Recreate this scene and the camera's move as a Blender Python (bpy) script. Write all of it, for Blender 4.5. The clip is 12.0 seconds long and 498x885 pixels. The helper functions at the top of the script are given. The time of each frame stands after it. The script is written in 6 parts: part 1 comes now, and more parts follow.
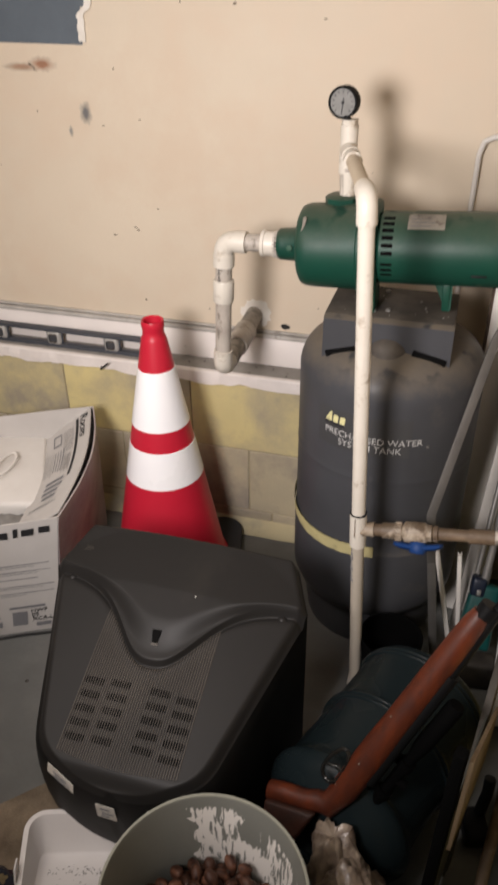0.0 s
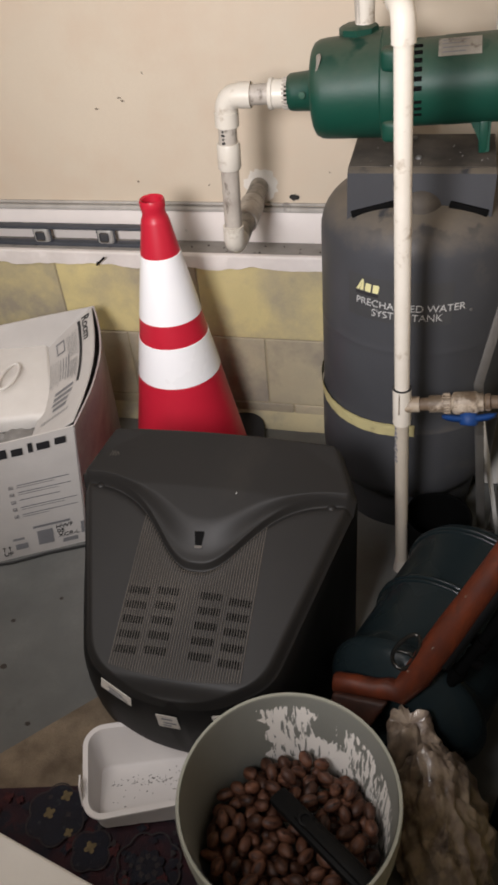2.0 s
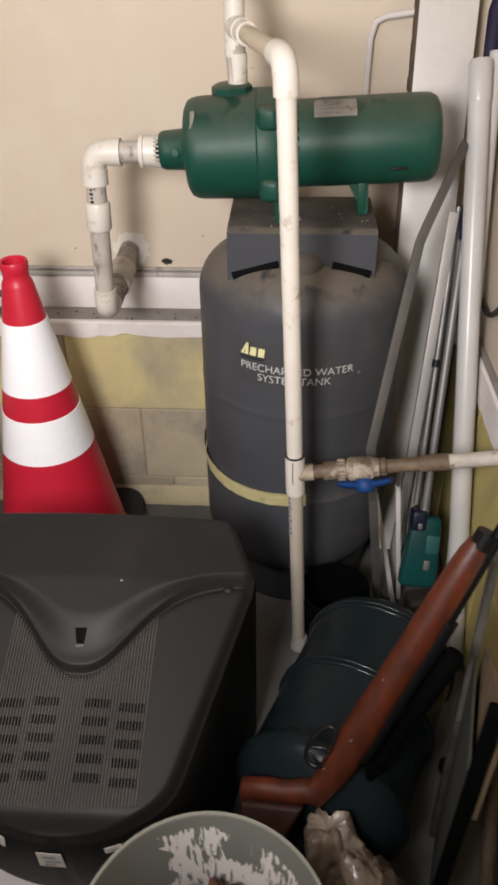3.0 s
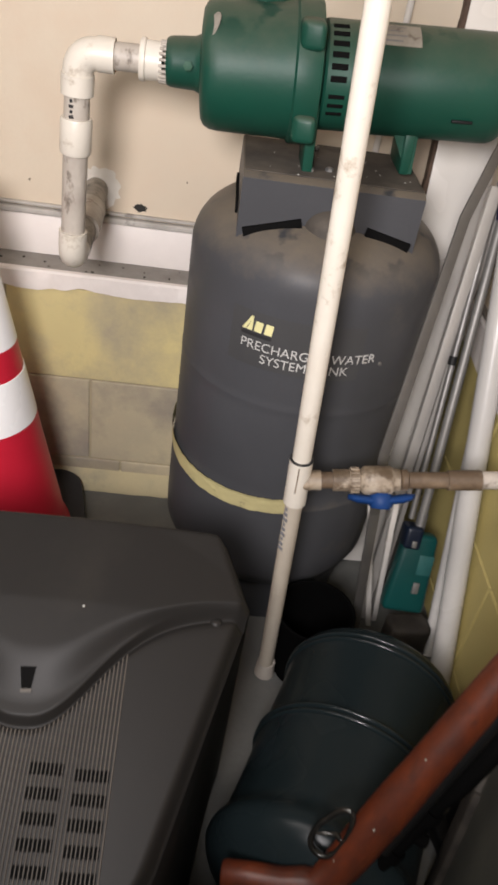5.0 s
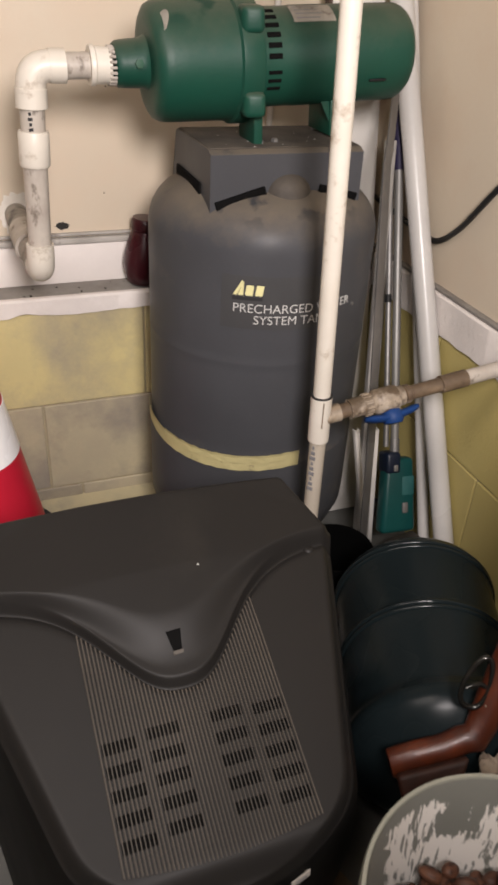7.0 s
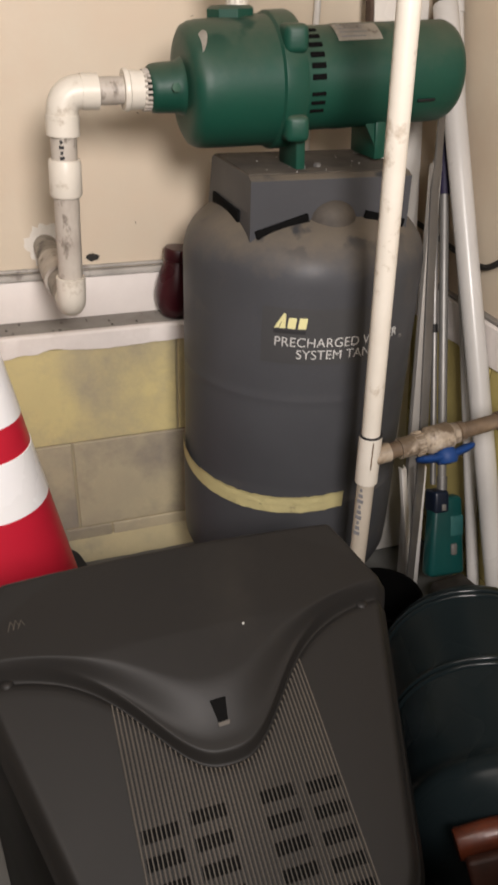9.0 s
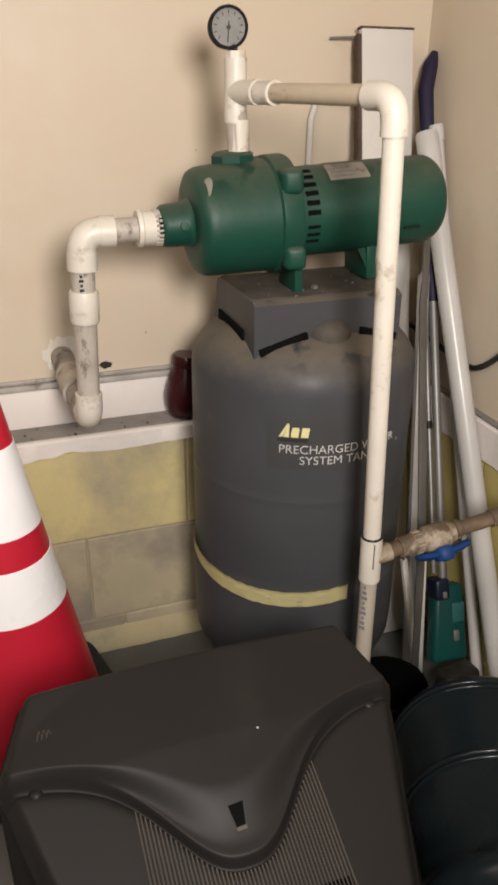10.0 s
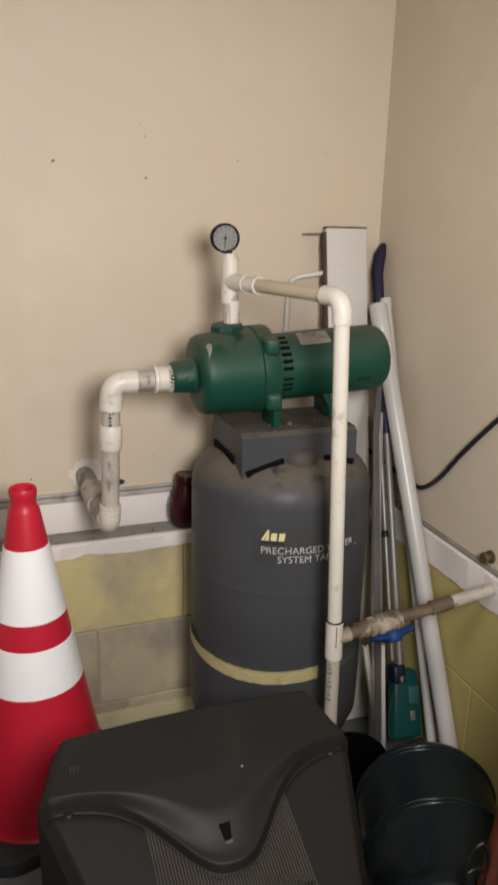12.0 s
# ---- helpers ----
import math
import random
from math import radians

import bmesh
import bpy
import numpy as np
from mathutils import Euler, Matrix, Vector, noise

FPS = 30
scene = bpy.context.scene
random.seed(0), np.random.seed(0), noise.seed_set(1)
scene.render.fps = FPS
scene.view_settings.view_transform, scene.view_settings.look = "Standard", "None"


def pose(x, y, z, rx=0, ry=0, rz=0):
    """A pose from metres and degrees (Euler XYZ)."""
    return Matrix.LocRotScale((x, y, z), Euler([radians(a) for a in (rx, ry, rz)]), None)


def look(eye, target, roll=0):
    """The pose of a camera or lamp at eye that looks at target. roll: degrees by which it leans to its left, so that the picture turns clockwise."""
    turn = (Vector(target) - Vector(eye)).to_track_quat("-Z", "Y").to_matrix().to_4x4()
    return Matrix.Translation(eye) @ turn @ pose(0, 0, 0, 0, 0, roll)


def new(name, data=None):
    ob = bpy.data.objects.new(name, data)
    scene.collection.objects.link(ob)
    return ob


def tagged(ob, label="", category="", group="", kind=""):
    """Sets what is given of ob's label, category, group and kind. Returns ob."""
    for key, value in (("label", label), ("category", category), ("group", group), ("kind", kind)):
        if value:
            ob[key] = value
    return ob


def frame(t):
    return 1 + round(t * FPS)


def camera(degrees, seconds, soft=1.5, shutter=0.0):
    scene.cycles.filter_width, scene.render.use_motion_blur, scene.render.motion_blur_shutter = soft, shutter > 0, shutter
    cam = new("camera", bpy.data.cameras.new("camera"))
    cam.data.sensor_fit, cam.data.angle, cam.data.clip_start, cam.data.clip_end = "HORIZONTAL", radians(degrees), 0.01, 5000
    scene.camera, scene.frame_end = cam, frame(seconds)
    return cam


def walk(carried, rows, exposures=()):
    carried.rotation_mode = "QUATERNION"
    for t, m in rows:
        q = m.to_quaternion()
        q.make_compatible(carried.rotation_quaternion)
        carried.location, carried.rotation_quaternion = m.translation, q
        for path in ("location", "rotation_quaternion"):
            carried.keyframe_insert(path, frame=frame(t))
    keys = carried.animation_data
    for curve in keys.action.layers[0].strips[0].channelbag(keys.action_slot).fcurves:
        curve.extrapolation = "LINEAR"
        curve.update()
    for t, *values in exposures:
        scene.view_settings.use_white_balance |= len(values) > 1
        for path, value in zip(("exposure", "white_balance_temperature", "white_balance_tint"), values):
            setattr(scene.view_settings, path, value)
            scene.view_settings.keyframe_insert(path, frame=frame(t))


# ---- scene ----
cam = camera(36.3, 12.0, soft=3.0, shutter=0.4)
PATH = [
    (0, (0.375, 0.436, 1.536), (-0.102, 2.044, 0.447), -0.7),
    (0.5, (0.31, 0.449, 1.486), (-0.109, 1.995, 0.288), -1.0),
    (1, (0.277, 0.473, 1.434), (-0.152, 1.963, 0.171), -4.1),
    (1.5, (0.261, 0.485, 1.422), (-0.185, 1.948, 0.133), -6.1),
    (2, (0.274, 0.495, 1.432), (-0.156, 1.962, 0.143), -6.0),
    (2.5, (0.288, 0.551, 1.435), (0.0, 2.076, 0.173), -2.9),
    (3, (0.221, 0.586, 1.367), (0.125, 2.211, 0.206), -0.6),
    (3.2, (0.169, 0.623, 1.328), (0.096, 2.252, 0.17), -0.7),
    (4.8, (0.086, 0.845, 1.223), (0.192, 2.432, 0.01), 7.2),
    (5, (0.065, 0.81, 1.236), (0.23, 2.402, 0.036), 9.5),
    (5.5, (-0.035, 0.664, 1.221), (0.399, 2.305, 0.164), 8.8),
    (6, (-0.07, 0.648, 1.217), (0.395, 2.281, 0.161), 2.7),
    (6.5, (-0.226, 0.611, 1.201), (0.381, 2.192, 0.138), 3.4),
    (7, (-0.28, 0.724, 1.145), (0.358, 2.287, 0.073), 3.5),
    (7.5, (-0.25, 0.79, 1.114), (0.392, 2.328, 0.007), 5.1),
    (7.7, (-0.268, 0.806, 1.097), (0.365, 2.345, -0.012), 5.3),
    (9.3, (-0.285, 0.813, 1.148), (0.309, 2.454, 0.172), 1.5),
    (9.5, (-0.29, 0.807, 1.175), (0.313, 2.464, 0.231), 1.4),
    (10, (-0.304, 0.783, 1.225), (0.307, 2.473, 0.346), 0.7),
    (10.5, (-0.293, 0.754, 1.236), (0.327, 2.466, 0.409), 0.1),
    (11, (-0.314, 0.578, 1.225), (0.32, 2.311, 0.452), -0.1),
    (11.5, (-0.392, 0.504, 1.294), (0.26, 2.26, 0.593), 0.4),
    (12, (-0.415, 0.479, 1.347), (0.259, 2.266, 0.755), 1.5),
]
walk(cam, [(t, look(eye, target, roll)) for t, eye, target, roll in PATH], exposures=[(0.0, 0.27, 6500, 14), (1.5, 0.27, 6200, 12), (2.5, 0.27, 6200, 12), (3.2, 0.3, 6300, 13), (5.0, 0.47, 6350, 13), (5.5, 0.32, 6600, 15), (7.0, 0.4, 6600, 15), (9.5, 0.25, 6600, 12), (10.5, 0.15, 6850, 11), (12.0, -0.08, 6400, 10)])

# ---- world and lamps ----
world = bpy.data.worlds.new("world")
scene.world = world
world.use_nodes = True
world.node_tree.nodes["Background"].inputs[0].default_value = (0.9, 0.85, 0.78, 1)
world.node_tree.nodes["Background"].inputs[1].default_value = 0.02

# stands still near the mean camera position for a light carried with it
torch_stand_in = bpy.data.lights.new("torch_stand_in", "SPOT")
torch_stand_in.energy, torch_stand_in.color, torch_stand_in.spot_size, torch_stand_in.spot_blend = 114.0, (1.0, 0.945, 0.91), radians(108), 1.0
torch_stand_in.shadow_soft_size = 0.19
torch_stand_in_ob = new("torch_stand_in", torch_stand_in)
torch_stand_in_ob.matrix_world = look((-0.17, 0.36, 1.48), (0.02, 2.2, 0.96))
# soft light added overhead on the left; no fixture is seen there
room_fill = bpy.data.lights.new("unseen_room_fill", "AREA")
room_fill.energy, room_fill.color, room_fill.shape, room_fill.size, room_fill.size_y = 15.0, (1.0, 0.92, 0.84), "RECTANGLE", 1.2, 0.6
room_fill_ob = new("unseen_room_fill", room_fill)
room_fill_ob.matrix_world = pose(-1.1, 0.7, 2.38)

# ---- materials ----


def mat(name, c1, c2=None, rough=0.5, metal=0.0, scale=6.0, fine=120.0, bump=0.08, grime=None, grime_scale=3.0,
        grime_level=0.62, coat=0.0, transmission=0.0, rough_var=0.12, spec=0.5, stretch=(1, 1, 1), ior=1.45, dust=None, random_tone=0.0, scatter=False, grime_soft=0.1):
    """A surface that varies at two scales, with optional stains of another colour."""
    m = bpy.data.materials.new(name)
    m.use_nodes = True
    nt = m.node_tree
    b = nt.nodes["Principled BSDF"]
    b.inputs["Metallic"].default_value = metal
    b.inputs["Coat Weight"].default_value = coat
    b.inputs["Transmission Weight"].default_value = transmission
    b.inputs["Specular IOR Level"].default_value = spec
    b.inputs["IOR"].default_value = ior
    tc = nt.nodes.new("ShaderNodeTexCoord")
    mp = nt.nodes.new("ShaderNodeMapping")
    mp.inputs["Scale"].default_value = stretch
    nt.links.new(tc.outputs["Object"], mp.inputs[0])
    if scatter:
        # alike pieces each take their own stretch of the pattern
        own = nt.nodes.new("ShaderNodeObjectInfo")
        far = nt.nodes.new("ShaderNodeMath")
        far.operation = "MULTIPLY"
        far.inputs[1].default_value = 60.0
        nt.links.new(own.outputs["Random"], far.inputs[0])
        nt.links.new(far.outputs[0], mp.inputs["Location"])

    def noise_node(s, detail, rg=0.55):
        n = nt.nodes.new("ShaderNodeTexNoise")
        n.inputs["Scale"].default_value, n.inputs["Detail"].default_value, n.inputs["Roughness"].default_value = s, detail, rg
        nt.links.new(mp.outputs[0], n.inputs["Vector"])
        return n.outputs["Fac"]

    def ramp(src, lo, hi):
        r = nt.nodes.new("ShaderNodeMapRange")
        r.inputs["From Min"].default_value, r.inputs["From Max"].default_value = lo, hi
        nt.links.new(src, r.inputs["Value"])
        return r.outputs["Result"]

    def mix(fac, a, c):
        x = nt.nodes.new("ShaderNodeMix")
        x.data_type = "RGBA"
        nt.links.new(fac, x.inputs["Factor"])
        for s, v in ((x.inputs[6], a), (x.inputs[7], c)):
            if isinstance(v, tuple):
                s.default_value = (*v, 1)
            else:
                nt.links.new(v, s)
        return x.outputs[2]

    c2 = c2 or tuple(v * 0.78 for v in c1)
    big, small = noise_node(scale, 3), noise_node(fine, 4)
    col = mix(ramp(big, 0.3, 0.7), c1, c2)
    speck = mix(ramp(small, 0.25, 0.8), col, c2)
    half = nt.nodes.new("ShaderNodeMix")
    half.data_type = "RGBA"
    half.inputs["Factor"].default_value = 0.4
    nt.links.new(col, half.inputs[6])
    nt.links.new(speck, half.inputs[7])
    col = half.outputs[2]
    if grime:
        col = mix(ramp(noise_node(grime_scale, 6, 0.65), grime_level, grime_level + grime_soft), col, grime)
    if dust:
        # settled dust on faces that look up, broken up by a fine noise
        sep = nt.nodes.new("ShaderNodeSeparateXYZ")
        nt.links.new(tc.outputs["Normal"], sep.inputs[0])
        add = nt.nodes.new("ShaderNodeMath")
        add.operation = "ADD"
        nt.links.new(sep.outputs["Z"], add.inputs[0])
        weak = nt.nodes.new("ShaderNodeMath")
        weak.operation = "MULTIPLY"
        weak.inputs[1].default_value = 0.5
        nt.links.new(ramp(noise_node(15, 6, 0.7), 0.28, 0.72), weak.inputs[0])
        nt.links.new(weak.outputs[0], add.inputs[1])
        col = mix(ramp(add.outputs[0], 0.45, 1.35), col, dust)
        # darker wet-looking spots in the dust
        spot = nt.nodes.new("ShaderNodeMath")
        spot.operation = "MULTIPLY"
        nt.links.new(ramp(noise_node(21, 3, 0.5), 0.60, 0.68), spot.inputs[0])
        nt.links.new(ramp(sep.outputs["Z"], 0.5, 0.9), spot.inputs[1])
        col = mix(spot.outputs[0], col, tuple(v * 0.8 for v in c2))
    if random_tone:
        info = nt.nodes.new("ShaderNodeObjectInfo")
        tone = nt.nodes.new("ShaderNodeHueSaturation")
        val = nt.nodes.new("ShaderNodeMapRange")
        val.inputs["To Min"].default_value, val.inputs["To Max"].default_value = 1 - random_tone, 1 + random_tone
        nt.links.new(info.outputs["Random"], val.inputs["Value"])
        nt.links.new(val.outputs["Result"], tone.inputs["Value"])
        nt.links.new(col, tone.inputs["Color"])
        col = tone.outputs["Color"]
    nt.links.new(col, b.inputs["Base Color"])
    rr = nt.nodes.new("ShaderNodeMapRange")
    rr.inputs["To Min"].default_value, rr.inputs["To Max"].default_value = max(0.02, rough - rough_var), min(1, rough + rough_var)
    nt.links.new(big, rr.inputs["Value"])
    nt.links.new(rr.outputs["Result"], b.inputs["Roughness"])
    if bump:
        bp = nt.nodes.new("ShaderNodeBump")
        bp.inputs["Strength"].default_value, bp.inputs["Distance"].default_value = bump, 0.004
        nt.links.new(small, bp.inputs["Height"])
        nt.links.new(bp.outputs[0], b.inputs["Normal"])
    return m


M_WALL = mat("cream_wall_paint", (0.67, 0.585, 0.46), (0.60, 0.515, 0.40), 0.55, scale=1.9, fine=220, bump=0.05, grime=(0.62, 0.515, 0.395), grime_scale=4.5, grime_level=0.46, grime_soft=0.2)
M_TRIM = mat("white_mortar", (0.82, 0.77, 0.73), (0.68, 0.63, 0.59), 0.75, scale=9, fine=90, bump=0.35, grime=(0.30, 0.27, 0.24), grime_scale=14, grime_level=0.66)
M_BASE = mat("white_baseboard_paint", (0.85, 0.795, 0.755), (0.77, 0.72, 0.68), 0.5, scale=7, fine=160, bump=0.06, grime=(0.42, 0.38, 0.34), grime_scale=11, grime_level=0.68)
M_LEDGE = mat("dusty_concrete_ledge", (0.33, 0.31, 0.28), (0.22, 0.2, 0.18), 0.9, scale=12, fine=140, bump=0.4, grime=(0.55, 0.52, 0.48), grime_scale=20, grime_level=0.64)
M_MOULD = mat("dusty_pale_moulding", (0.56, 0.53, 0.49), (0.36, 0.34, 0.31), 0.85, scale=14, fine=140, bump=0.3, grime=(0.22, 0.20, 0.18), grime_scale=16, grime_level=0.6)
M_BLOCK = mat("yellow_block_paint", (0.68, 0.58, 0.268), (0.56, 0.475, 0.236), 0.7, scale=4, fine=130, bump=0.25, scatter=True, random_tone=0.08, grime=(0.33, 0.29, 0.215), grime_scale=3.4, grime_level=0.38, grime_soft=0.24)
M_JOINT = mat("yellow_painted_mortar", (0.47, 0.40, 0.25), (0.33, 0.285, 0.19), 0.85, scale=5, fine=120, bump=0.4)
M_JOINT_PAINT = mat("yellow_fillet_paint", (0.58, 0.50, 0.29), (0.44, 0.39, 0.25), 0.75, scale=6, fine=120, bump=0.3, grime=(0.27, 0.25, 0.21), grime_scale=6, grime_level=0.55, grime_soft=0.2)
M_FLOOR = mat("grey_floor_paint", (0.150, 0.151, 0.142), (0.092, 0.094, 0.089), 0.6, scale=5, fine=90, bump=0.15, grime=(0.065, 0.064, 0.058), grime_scale=6, grime_level=0.60, grime_soft=0.16)
M_CEIL = mat("white_ceiling_paint", (0.75, 0.73, 0.68), None, 0.8, bump=0.1)
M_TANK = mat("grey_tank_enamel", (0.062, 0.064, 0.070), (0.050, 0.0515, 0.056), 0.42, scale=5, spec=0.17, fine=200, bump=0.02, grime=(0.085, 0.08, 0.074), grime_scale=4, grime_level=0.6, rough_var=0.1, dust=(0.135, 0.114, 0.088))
M_DECAL = mat("worn_decal_film", (0.060, 0.0605, 0.062), (0.050, 0.0505, 0.052), 0.38, scale=8, spec=0.19, fine=200, bump=0.02)
M_TRACK = mat("pale_aluminium_track", (0.46, 0.44, 0.41), (0.33, 0.315, 0.29), 0.45, metal=0.25, scale=9, fine=150, bump=0.05, grime=(0.16, 0.14, 0.12), grime_scale=18, grime_level=0.64, stretch=(1, 1, 0.3))
# stock wood darkened: the shade below the stock is put into the colour
M_BUTT_SHADE = mat("shaded_butt_wood", (0.055, 0.016, 0.009), (0.022, 0.009, 0.006), 0.6, scale=30, fine=140, bump=0.25)
M_BLOCK_GOLD = mat("golden_block_paint", (0.50, 0.415, 0.155), (0.455, 0.375, 0.140), 0.7, scale=4, fine=130, bump=0.25, scatter=True, grime=(0.40, 0.33, 0.14), grime_scale=9.0, grime_level=0.60, grime_soft=0.22)
# darker, greyer copy of the block paint for the lower north courses
M_BLOCK_GREYER = mat("greyer_block_paint", (0.56, 0.485, 0.31), (0.42, 0.365, 0.26), 0.8, scale=5, fine=130, bump=0.3, scatter=True, random_tone=0.12, grime=(0.29, 0.255, 0.205), grime_scale=4.2, grime_level=0.42, grime_soft=0.22)
M_DUST = mat("dusty_grey_enamel", (0.085, 0.072, 0.057), (0.046, 0.040, 0.034), 0.75, scale=22, fine=180, bump=0.12, grime=(0.032, 0.027, 0.023), grime_scale=18, grime_level=0.52, grime_soft=0.18)
# near-black for the shade inside slots and recesses; no openings are cut
M_SLOT_SHADE = mat("painted_opening_shade", (0.006, 0.006, 0.006), None, 0.95, bump=0, spec=0.05)
M_BLACK = mat("black_plastic", (0.008, 0.008, 0.009), (0.012, 0.012, 0.012), 0.5, bump=0.05, spec=0.25)
M_RUBBER = mat("black_rubber", (0.018, 0.019, 0.024), (0.028, 0.028, 0.03), 0.75, bump=0.15)
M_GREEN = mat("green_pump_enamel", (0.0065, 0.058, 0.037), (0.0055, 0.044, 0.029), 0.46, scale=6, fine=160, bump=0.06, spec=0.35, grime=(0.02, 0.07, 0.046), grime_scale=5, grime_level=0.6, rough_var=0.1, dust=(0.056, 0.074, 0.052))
M_GREEN_DUST = mat("dusty_green_enamel", (0.05, 0.085, 0.058), (0.02, 0.075, 0.045), 0.6, scale=12, fine=180, bump=0.08)
M_PVC_COOL = mat("grey_white_pvc", (0.56, 0.545, 0.52), (0.47, 0.46, 0.44), 0.3, scale=5, fine=120, bump=0.02, grime=(0.33, 0.32, 0.30), grime_scale=10, grime_level=0.64)
M_PVC = mat("white_pvc", (0.67, 0.632, 0.56), (0.58, 0.54, 0.465), 0.38, scale=9, fine=120, bump=0.04, grime=(0.30, 0.235, 0.165), grime_scale=24, grime_level=0.56, grime_soft=0.16)
M_PVC_OLD = mat("dirty_pvc", (0.52, 0.48, 0.42), (0.34, 0.30, 0.26), 0.5, scale=26, fine=140, bump=0.1, grime=(0.15, 0.125, 0.10), grime_scale=34, grime_level=0.58, stretch=(1, 1, 0.55))
M_PVC_GREY = mat("greyed_pvc", (0.52, 0.47, 0.39), (0.42, 0.37, 0.30), 0.45, scale=7, fine=130, bump=0.04, grime=(0.3, 0.25, 0.19), grime_scale=14, grime_level=0.64)
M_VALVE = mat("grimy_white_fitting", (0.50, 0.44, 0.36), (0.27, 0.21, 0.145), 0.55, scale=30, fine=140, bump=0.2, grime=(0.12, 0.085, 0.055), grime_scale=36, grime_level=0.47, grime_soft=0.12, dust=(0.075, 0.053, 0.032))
M_PVC_BROWN = mat("brown_streaked_pvc", (0.55, 0.48, 0.37), (0.40, 0.32, 0.22), 0.45, scale=8, fine=130, bump=0.04, grime=(0.20, 0.13, 0.075), grime_scale=16, grime_level=0.52, stretch=(1, 0.3, 1))
M_SCOOP = mat("matt_black_plastic", (0.0045, 0.0045, 0.0045), None, 0.6, bump=0.05, spec=0.15)
M_POT = mat("dull_black_pot_plastic", (0.0022, 0.0022, 0.0022), None, 0.9, bump=0.05, spec=0.04)
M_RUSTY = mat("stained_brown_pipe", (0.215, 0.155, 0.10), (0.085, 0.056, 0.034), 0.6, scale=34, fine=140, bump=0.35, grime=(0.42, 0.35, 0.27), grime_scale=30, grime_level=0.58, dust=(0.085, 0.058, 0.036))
M_BLUE = mat("blue_plastic", (0.008, 0.042, 0.17), (0.007, 0.033, 0.12), 0.55, bump=0.06, spec=0.3)
M_STEEL = mat("galvanised_steel", (0.30, 0.295, 0.28), (0.21, 0.205, 0.2), 0.45, metal=0.7, scale=10, fine=120, bump=0.05)
M_ALU = mat("dull_aluminium", (0.27, 0.265, 0.25), (0.19, 0.185, 0.175), 0.5, metal=0.5, scale=10, fine=160, bump=0.05, stretch=(1, 1, 0.2))
M_BRASS = mat("tarnished_brass", (0.17, 0.12, 0.06), (0.10, 0.07, 0.04), 0.5, metal=0.4, scale=20, fine=150, bump=0.1)
M_CONE = mat("red_cone_pvc", (0.56, 0.017, 0.040), (0.48, 0.013, 0.032), 0.42, scale=5, fine=140, bump=0.03, grime=(0.36, 0.012, 0.02), grime_scale=6, grime_level=0.68)
M_BAND = mat("white_reflective_sheeting", (0.96, 0.96, 0.96), (0.93, 0.93, 0.95), 0.3, scale=10, fine=500, bump=0.12, coat=0.4)
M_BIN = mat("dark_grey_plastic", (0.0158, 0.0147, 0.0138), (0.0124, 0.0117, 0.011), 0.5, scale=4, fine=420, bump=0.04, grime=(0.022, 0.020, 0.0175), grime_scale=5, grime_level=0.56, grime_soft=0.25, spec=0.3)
# paler and more beige than the lid it sits on
M_BIN_RIB = mat("paler_rib_plastic", (0.088, 0.075, 0.060), (0.050, 0.043, 0.035), 0.6, fine=200, bump=0.05)
# lid plastic taken near black: shade on the box's sides is in the colour
M_BIN_SHADED = mat("shaded_box_plastic", (0.0065, 0.0063, 0.006), (0.005, 0.005, 0.0048), 0.55, fine=300, bump=0.05, spec=0.2)
M_LABEL = mat("paper_label", (0.62, 0.59, 0.53), (0.52, 0.48, 0.42), 0.6, scale=30, bump=0.03, grime=(0.3, 0.27, 0.23), grime_scale=60, grime_level=0.62)
M_PLATE = mat("worn_silver_plate", (0.34, 0.32, 0.28), (0.22, 0.20, 0.17), 0.5, scale=40, fine=200, bump=0.05, grime=(0.12, 0.10, 0.08), grime_scale=50, grime_level=0.56)
M_PVC_DARK = mat("grimy_dark_pvc", (0.40, 0.36, 0.31), (0.22, 0.20, 0.17), 0.6, scale=22, fine=140, bump=0.15, grime=(0.10, 0.09, 0.08), grime_scale=26, grime_level=0.52, grime_soft=0.15)
M_INK = mat("black_ink", (0.02, 0.02, 0.022), None, 0.6, bump=0)
M_INK_PALE = mat("pale_grey_ink", (0.36, 0.355, 0.35), None, 0.6, bump=0)
M_VIAL = mat("brushed_vial_frame", (0.50, 0.49, 0.46), (0.36, 0.35, 0.33), 0.45, metal=0.2, scale=20, fine=160, bump=0.05)
M_INK_GREY = mat("grey_ink", (0.22, 0.22, 0.23), None, 0.6, bump=0)
M_WHITE_INK = mat("white_paint_print", (0.56, 0.56, 0.54), None, 0.5, bump=0)
M_LOGO = mat("cream_yellow_print", (0.74, 0.70, 0.36), None, 0.5, bump=0)
M_TAPE = mat("pale_yellow_tape", (0.50, 0.45, 0.22), (0.42, 0.37, 0.19), 0.6, scale=14, fine=90, bump=0.3, grime=(0.14, 0.12, 0.075), grime_scale=26, grime_level=0.60)
M_CARD = mat("white_printed_cardboard", (0.56, 0.537, 0.510), (0.49, 0.467, 0.44), 0.65, scale=8, fine=180, bump=0.06, grime=(0.52, 0.48, 0.44), grime_scale=8, grime_level=0.66)
M_CARD_SIDE = mat("plum_printed_cardboard", (0.25, 0.185, 0.185), (0.46, 0.42, 0.40), 0.65, scale=9, fine=150, bump=0.06)
M_FOAM = mat("white_foam", (0.72, 0.70, 0.66), (0.63, 0.60, 0.56), 0.8, scale=9, fine=260, bump=0.2)
M_GREYBAG = mat("grey_plastic_sheet", (0.26, 0.25, 0.23), (0.14, 0.13, 0.12), 0.4, scale=20, fine=60, bump=0.7)
